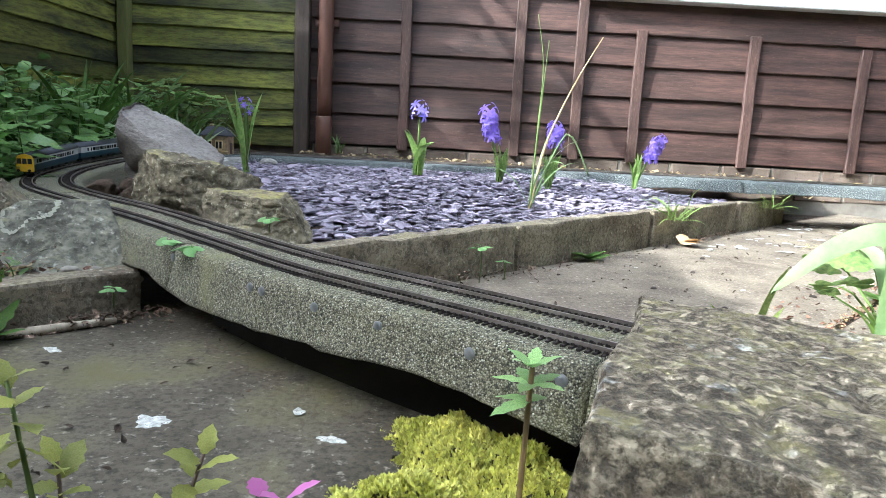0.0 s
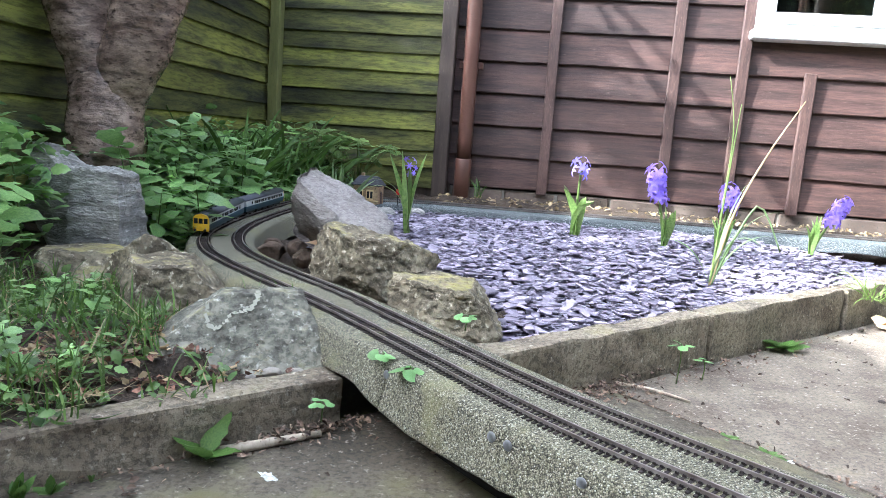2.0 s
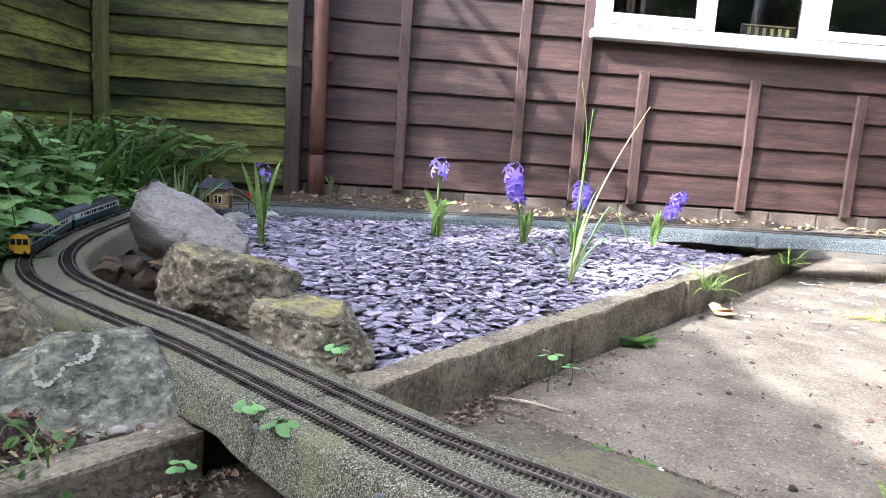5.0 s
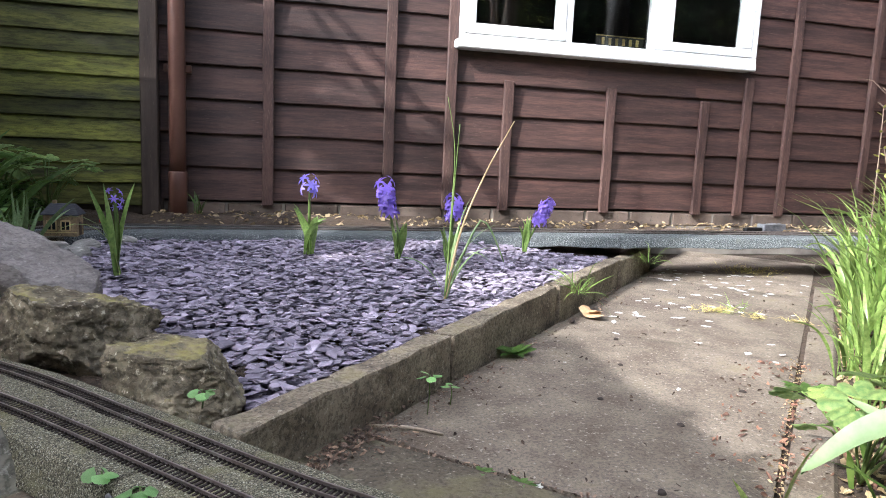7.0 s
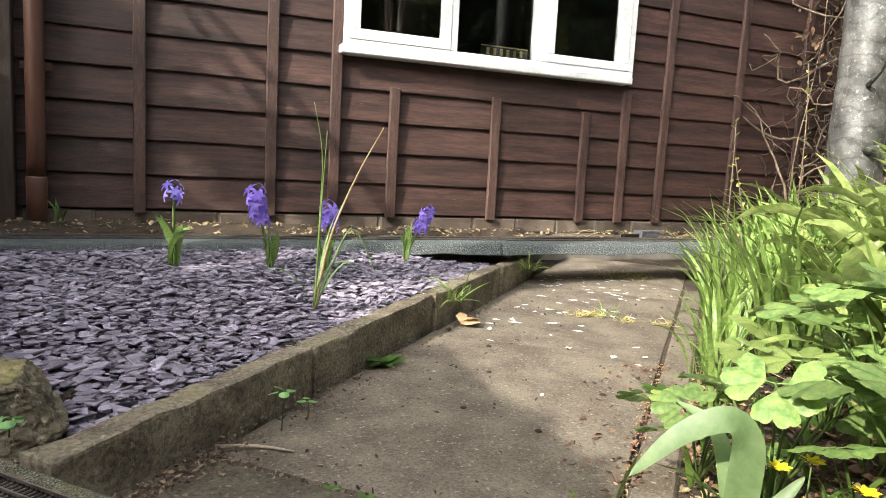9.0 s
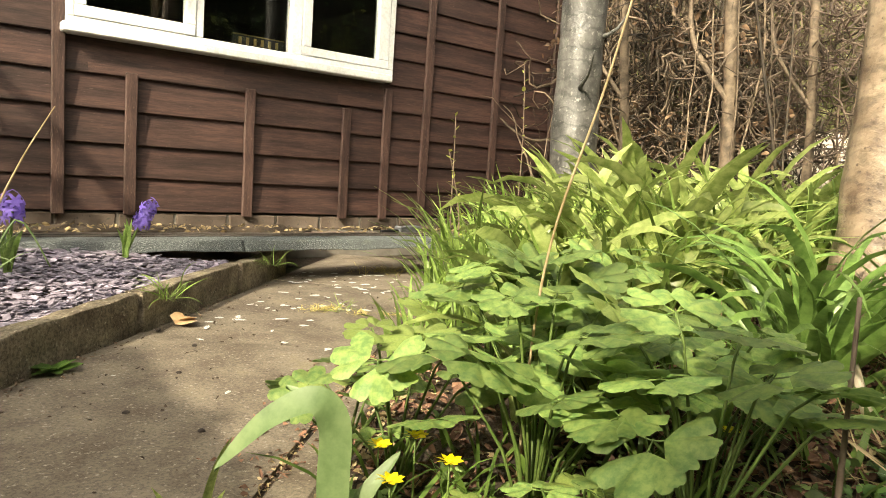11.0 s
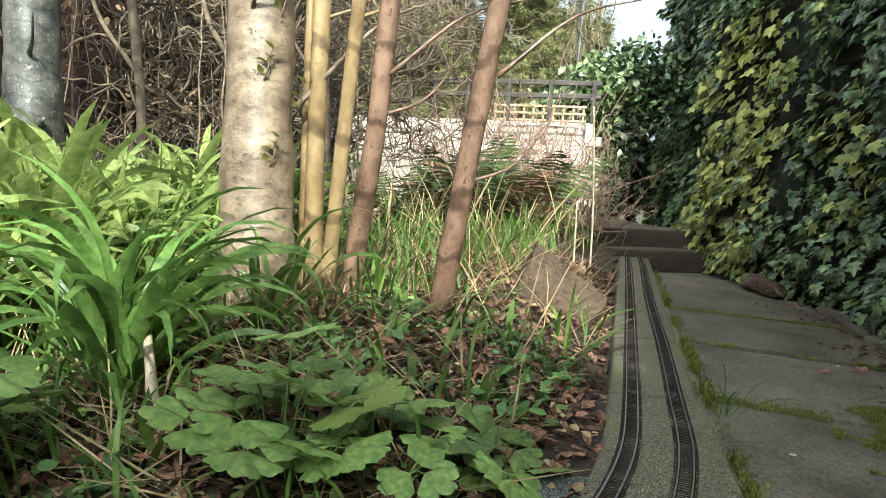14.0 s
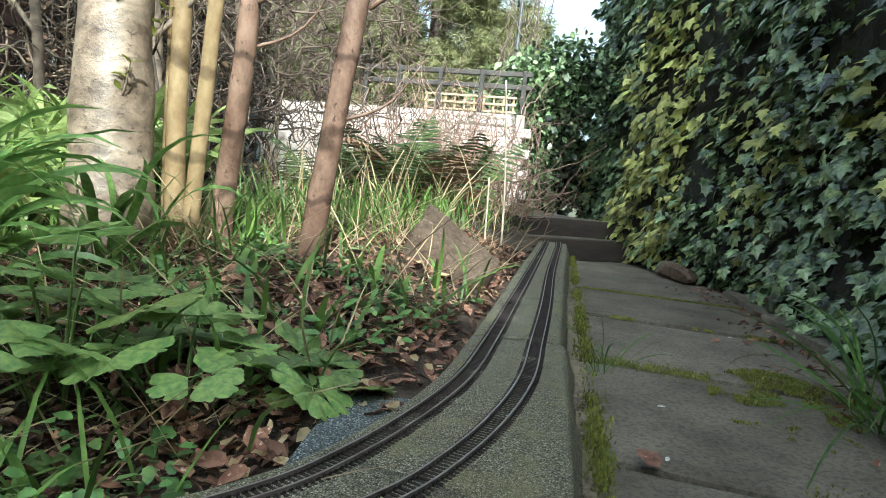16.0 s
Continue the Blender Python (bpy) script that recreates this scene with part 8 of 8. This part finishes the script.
# weeds on the path and the felt
ROSETTE = [mesh("leaf", v * np.array([1, 0.8, 0.6]), f, True) for v, f in (toothed(1), toothed(5))]
for me in ROSETTE:
    me.materials.append(M_DARKBLADE)
def rosette(label, at, leaves, size, seed, lift=12, meshes=None):
    q = random.Random(seed)
    c = thing("rosette_weed", label, "weed", m=pose(*at))
    for k in range(leaves):
        link("leaf", q.choice(meshes or ROSETTE), None, c, m=pose(0, 0, 0.004, q.gauss(0, 8), -q.uniform(0.3, 1.4) * lift, 137.5 * k + q.gauss(0, 15)) @ Matrix.Scale(size * q.uniform(0.7, 1.1), 4))
    return c


rosette("dark green dandelion rosette at the kerb's foot", (0.635, 1.632, PAVE_Z), 14, 0.05, 1001, 25)
rosette("broad-leaved green weed at the kerb's foot", (-0.21, 0.845, LEFT_Z), 5, 0.062, 1002, 40)
for k, (x, y, n, s) in enumerate(((-0.305, 0.735, 9, 0.022), (-0.325, 0.715, 8, 0.026), (-0.285, 0.765, 5, 0.012))):
    rosette("small upright green seedling at the kerb's foot", (x, y, LEFT_Z), n, s, 1020 + k, 75)
rosette("small green weed in the slab joint", (0.44, 1.07, PAVE_Z), 9, 0.022, 1003, 15)
rosette("small green weed in the slab joint", (0.40, 1.11, PAVE_Z), 8, 0.018, 1004, 15)
rosette("small weed beside the slab's far edge", (1.13, 1.33, PAVE_Z), 8, 0.05, 1005, 20)
TUFT = blade_meshes(M_EDGE, 6, 0.03, seed=231, bend=(0.8, 1.9), lean=(0.2, 0.8))
clump("grass_tuft", "grass tuft growing in the kerb joint", "grass tuft", (0.94, 1.96, -0.06), 40, TUFT, (0.05, 0.12), 0.03, 1006, tilt=25)
clump("grass_tuft", "yellowish grass tuft at the path's far end", "grass tuft", (1.44, 1.96, PAVE_Z), 20, TUFT, (0.05, 0.09), 0.03, 1007, tilt=35)
clump("grass_tuft", "grass tuft at the far end of the kerb", "grass tuft", (1.4, 2.38, -0.05), 22, TUFT, (0.05, 0.1), 0.03, 1008, tilt=25)
clump("strappy_seedling", "two narrow leaves rising beside the slab", "seedling", (0.66, 0.86, PAVE_Z), 3, FRESH, (0.1, 0.17), 0.01, 1009, tilt=14)
ROUND = []
for k in range(3):
    me = mesh("leaf", *fan(1100 + k, 2, 20, 1.5), True)
    me.materials.append(M_LOBED)
    ROUND.append(me)
def clover(label, at, leaves, size, stalk, seed):
    """Round seedling leaves on a short stalk, tipped every way."""
    q = random.Random(seed)
    c = thing("clover_seedling", label, "seedling", "round-leaved seedlings", m=pose(*at))
    link("stalk", mesh("stalk", *tube([(0, 0, -0.004), (0.002, -0.003, stalk * 0.6), (0, -0.004, stalk)], [0.0012, 0.0011, 0.0009], 5), True), M_STEM, c)
    for k in range(leaves):
        link("leaf", CLOVER[k % 3], None, c, m=pose(0, -0.004, stalk, q.gauss(0, 14), q.uniform(0, 35), 360 * k / leaves + q.gauss(0, 14)) @ Matrix.Scale(1.25 * size * q.uniform(0.8, 1.1), 4))
    return c


M_CLOVER = leafy("fresh_clover", (0.17, 0.33, 0.11), (0.27, 0.46, 0.17), 0.45, 0.35)
CLOVER = []
for k in range(3):
    v, f = fan(1130 + k, 1, 16, 1.45)
    me = mesh("leaf", v * np.array([1, 0.72, 1]) + np.array([0.35, 0, 0]), f, True)
    me.materials.append(M_CLOVER)
    CLOVER.append(me)
for lab, x, y, z, n, size, stalk in (("three round seedling leaves growing out of the felt", 0.0, 0.905, -0.03, 5, 0.014, 0.03), ("pair of yellowish seedling leaves on the felt's edge", -0.04, 0.945, -0.03, 4, 0.012, 0.028),
                                     ("small round-leaved seedling on the kerb's face", -0.105, 0.925, -0.085, 5, 0.0095, 0.022), ("round-leaved seedling standing against the slate kerb", 0.372, 1.325, -0.125, 4, 0.015, 0.072),
                                     ("small round-leaved seedling low by the slate kerb", 0.42, 1.36, -0.125, 4, 0.011, 0.04), ("small seedling at the foot of the mossy boulder", 0.035, 1.135, -0.015, 6, 0.011, 0.02)):
    clover(lab, (x, y, z), n, size, stalk, int(1000 * (x + y)))

# celandines
def celandine(x, y, z, seed):
    c = thing("celandine_flower", "small glossy yellow star-shaped flower on a thin stalk", "flower", "yellow celandines", m=pose(x, y, 0))
    link("stalk", mesh("stalk", *tube([(0.01, 0.01, -0.11), (0.004, 0.004, -0.05), (0, 0, z)], [0.0014, 0.0013, 0.001], 5), True), M_STEM, c)
    me = mesh("petal", toothed(2)[0] * np.array([0.016, 0.013, 0.012]), toothed(2)[1], True)
    me.materials.append(M_GOLD)
    for k in range(8):
        link("petal", me, None, c, m=pose(0, 0, z, 15, -22, 45 * k + seed * 13))
    part("disc", block(0.006, 0.006, 0.003, 0.001), M_GOLD, c, m=pose(0, 0, z))


for k, (x, y, z) in enumerate(((0.829, 0.793, 0.0), (0.874, 0.787, 0.004), (0.798, 0.722, -0.005), (0.871, 0.72, 0.0), (1.246, 0.622, 0.0), (0.77, 0.66, -0.02))):
    celandine(x, y, z, k)

# plants close to the camera at the start
M_SPRIG = leafy("yellowish_herb_leaf", (0.24, 0.26, 0.05), (0.36, 0.36, 0.1))
SPRIG = []
for me in TOOTHED:
    me = me.copy()
    me.materials.clear()
    me.materials.append(M_SPRIG)
    SPRIG.append(me)
near_weed = thing("spurge_seedling", "single reddish stem topped by a rosette of fresh leaves", "seedling", m=pose(0.335, 0.392, -0.12))
link("stem", mesh("stem", *tube([(0, 0, 0), (-0.002, 0, 0.08), (0.0, 0, 0.165)], [0.0019, 0.0016, 0.0013], 7), True), surf("reddish_stem", (0.14, 0.1, 0.03), (0.22, 0.14, 0.06), None, 30, 120, 0.6, 0.1), near_weed)
for k in range(13):
    tier = k // 5
    link("leaf", TOOTHED[k % 4], None, near_weed, m=pose(0, 0, 0.165 - 0.008 * tier, 0, -34 + 20 * tier, 72 * k + 31 * tier) @ Matrix.Diagonal((0.014 + 0.0035 * tier, 0.011 + 0.002 * tier, 0.013, 1)))
for k, (w, z) in enumerate(((20, 0.03), (200, 0.05), (110, 0.07), (300, 0.04))):
    link("leaf", ROUND[k % 3], None, near_weed, m=pose(0.0, 0, z, 0, -10, w) @ Matrix.Scale(0.026, 4))
lp = thing("herb_sprig", "branching sprig of yellowish herb leaves close to the camera", "herb", m=pose(0.185, 0.285, -0.12))
for k, (x, y, z) in enumerate(((-0.02, 0.0, 0.19), (-0.045, 0.01, 0.178), (0.036, 0.004, 0.168), (0.028, -0.01, 0.152), (-0.012, 0.01, 0.16), (-0.055, 0.02, 0.192), (0.05, -0.004, 0.145), (-0.03, 0.0, 0.165), (0.012, 0.006, 0.14))):
    link("stem", mesh("stem", *tube([(0, 0, 0), (x * 0.25, y * 0.25, z * 0.55), (x * 0.7, y * 0.7, z * 0.8), (x, y, z)], [0.0013, 0.0011, 0.0009, 0.0006], 5), True), M_TWIG if k % 3 else M_STEM, lp)
    for q in range(10):
        link("leaf", SPRIG[q % 4], None, lp, m=pose(x * (1 - 0.025 * q), y * (1 - 0.025 * q), z - 0.0026 * q, 25 * math.sin(q * 2.1 + k), -48 + 9 * q + 14 * math.cos(q * 3 + k), 137 * q + 40 * k) @ Matrix.Scale(0.0095 + 0.0022 * (q % 3), 4))
pk = thing("pink_flower", "small bright pink flower low on the paving", "flower", m=pose(0.24, 0.30, -0.12))
link("stalk", mesh("stalk", *tube([(0, 0, 0), (0, 0, 0.08), (0, 0, 0.148)], [0.0016, 0.0014, 0.0012], 5), True), M_STEM, pk)
pme = mesh("petal", toothed(2)[0] * np.array([0.013, 0.011, 0.01]), toothed(2)[1], True)
pme.materials.append(M_PINK)
for k in range(9):
    link("petal", pme, None, pk, m=pose(0.004 * math.cos(k), 0.004 * math.sin(k), 0.148 - 0.008 * (k % 3), 20 * math.sin(k * 2), -40 + 30 * (k % 2), 40 * k))
petal = tagged(link("fallen_petal", mesh("fallen_petal", fan(7, 2, 14, 1.2)[0] * 0.012, fan(7, 2, 14, 1.2)[1], True), M_LIME, None, m=pose(0.166, 0.69, LEFT_Z + 0.004)), "fallen white petal on the paving", "petal")

# brass name board on the window's inner ledge
brass = thing("brass_plate", "curved brass name board standing inside the window", "ornament", m=pose(1.655, WALL_Y + 0.03, WZ0 + 0.025))
part("backing", block(0.24, 0.006, 0.055, 0.002), surf("dark_board", (0.02, 0.018, 0.015), (0.035, 0.03, 0.025), None, 10, 60, 0.6, 0.1), brass)
for z in (0.0, 0.05):
    part("rim", block(0.24, 0.004, 0.005, 0.001), M_BRASS, brass, "brass rim", m=pose(0, -0.005, z))
for k in range(6):
    part("letter_bar", block(0.014, 0.004, 0.03, 0.001), M_BRASS, brass, "plain brass bar", m=pose(-0.085 + 0.034 * k, -0.005, 0.013))
part("window_ledge", block(1.36, 0.12, 0.025, 0.002), M_ROOM, shed, "inner ledge, near-black like the unlit room", m=pose(1.63, WALL_Y + 0.09, WZ0 - 0.002))

# budding twigs that stand up through the strap leaves
def bud_twig(x, y, top, lean, seed):
    q = random.Random(seed)
    c = thing("bud_twig", "thin upright twig with small opening yellow-green buds", "twig", "budding twigs", m=pose(x, y, -0.1))
    h = top + 0.1
    pts = [(lean * s * s + 0.006 * math.sin(7 * s + seed), 0.006 * math.cos(6 * s), h * s) for s in np.linspace(0, 1, 9)]
    link("stem", mesh("stem", *tube(pts, np.linspace(0.003, 0.0012, 9), 6), True), M_TWIG, c)
    for k in range(16):
        s = 0.45 + 0.55 * k / 15
        link("leaf", SPRIG[k % 4], None, c, m=pose(lean * s * s + 0.006 * math.sin(7 * s + seed), 0.006 * math.cos(6 * s), h * s, q.gauss(0, 25), -q.uniform(10, 60), 137 * k) @ Matrix.Scale(q.uniform(0.01, 0.022), 4))


bud_twig(1.66, 1.74, 0.466, -0.012, 1)
bud_twig(1.95, 1.77, 0.654, -0.02, 2)
bud_twig(1.60, 1.62, 0.36, -0.05, 3)

# hand brush left on the ground by the wall
M_BRISTLE = surf("grey_bristle", (0.12, 0.12, 0.13), (0.22, 0.22, 0.23), None, 60, 300, 0.8, 0.6, stretch=(1, 6, 6), dist=0.002)
brush = thing("hand_brush", "grey hand brush with black handle lying by the wall", "brush", m=pose(2.2, 2.81, 0.014, 0, 0, 16))
part("handle", block(0.11, 0.022, 0.016, 0.006, 3), M_BLACK, brush, "black handle", m=pose(-0.06, 0, 0.004))
part("bristles", rough_up(block(0.15, 0.04, 0.034, 0.006, 2, 6), 0.004, 40, 2), M_BRISTLE, brush, "worn grey bristles", m=pose(0.07, 0, 0))

# fresh shoots on the old tree
for k, (x, y, z) in enumerate(((1.85, 0.665, 0.34), (1.845, 0.68, 0.5), (1.87, 0.665, 0.62), (1.93, 0.665, 0.45))):
    sh = thing("tree_shoot", "short twig with fresh yellow-green leaves on the trunk", "shoot", "fresh shoots on the trunk", m=pose(x, y, z))
    link("twig", mesh("twig", *tube([(0.02, 0.02, -0.03), (0, -0.012, 0.0), (-0.008, -0.03, 0.045)], [0.0025, 0.002, 0.001], 5), True), M_TWIG, sh)
    for q in range(9):
        link("leaf", SPRIG[q % 4], None, sh, m=pose(-0.008 * (q % 3) / 2, -0.03 * (q % 3) / 2, 0.045 * (q % 3) / 2, 20 * math.sin(q * 2), -35 + 20 * math.cos(q), 67 * q) @ Matrix.Scale(0.022, 4))
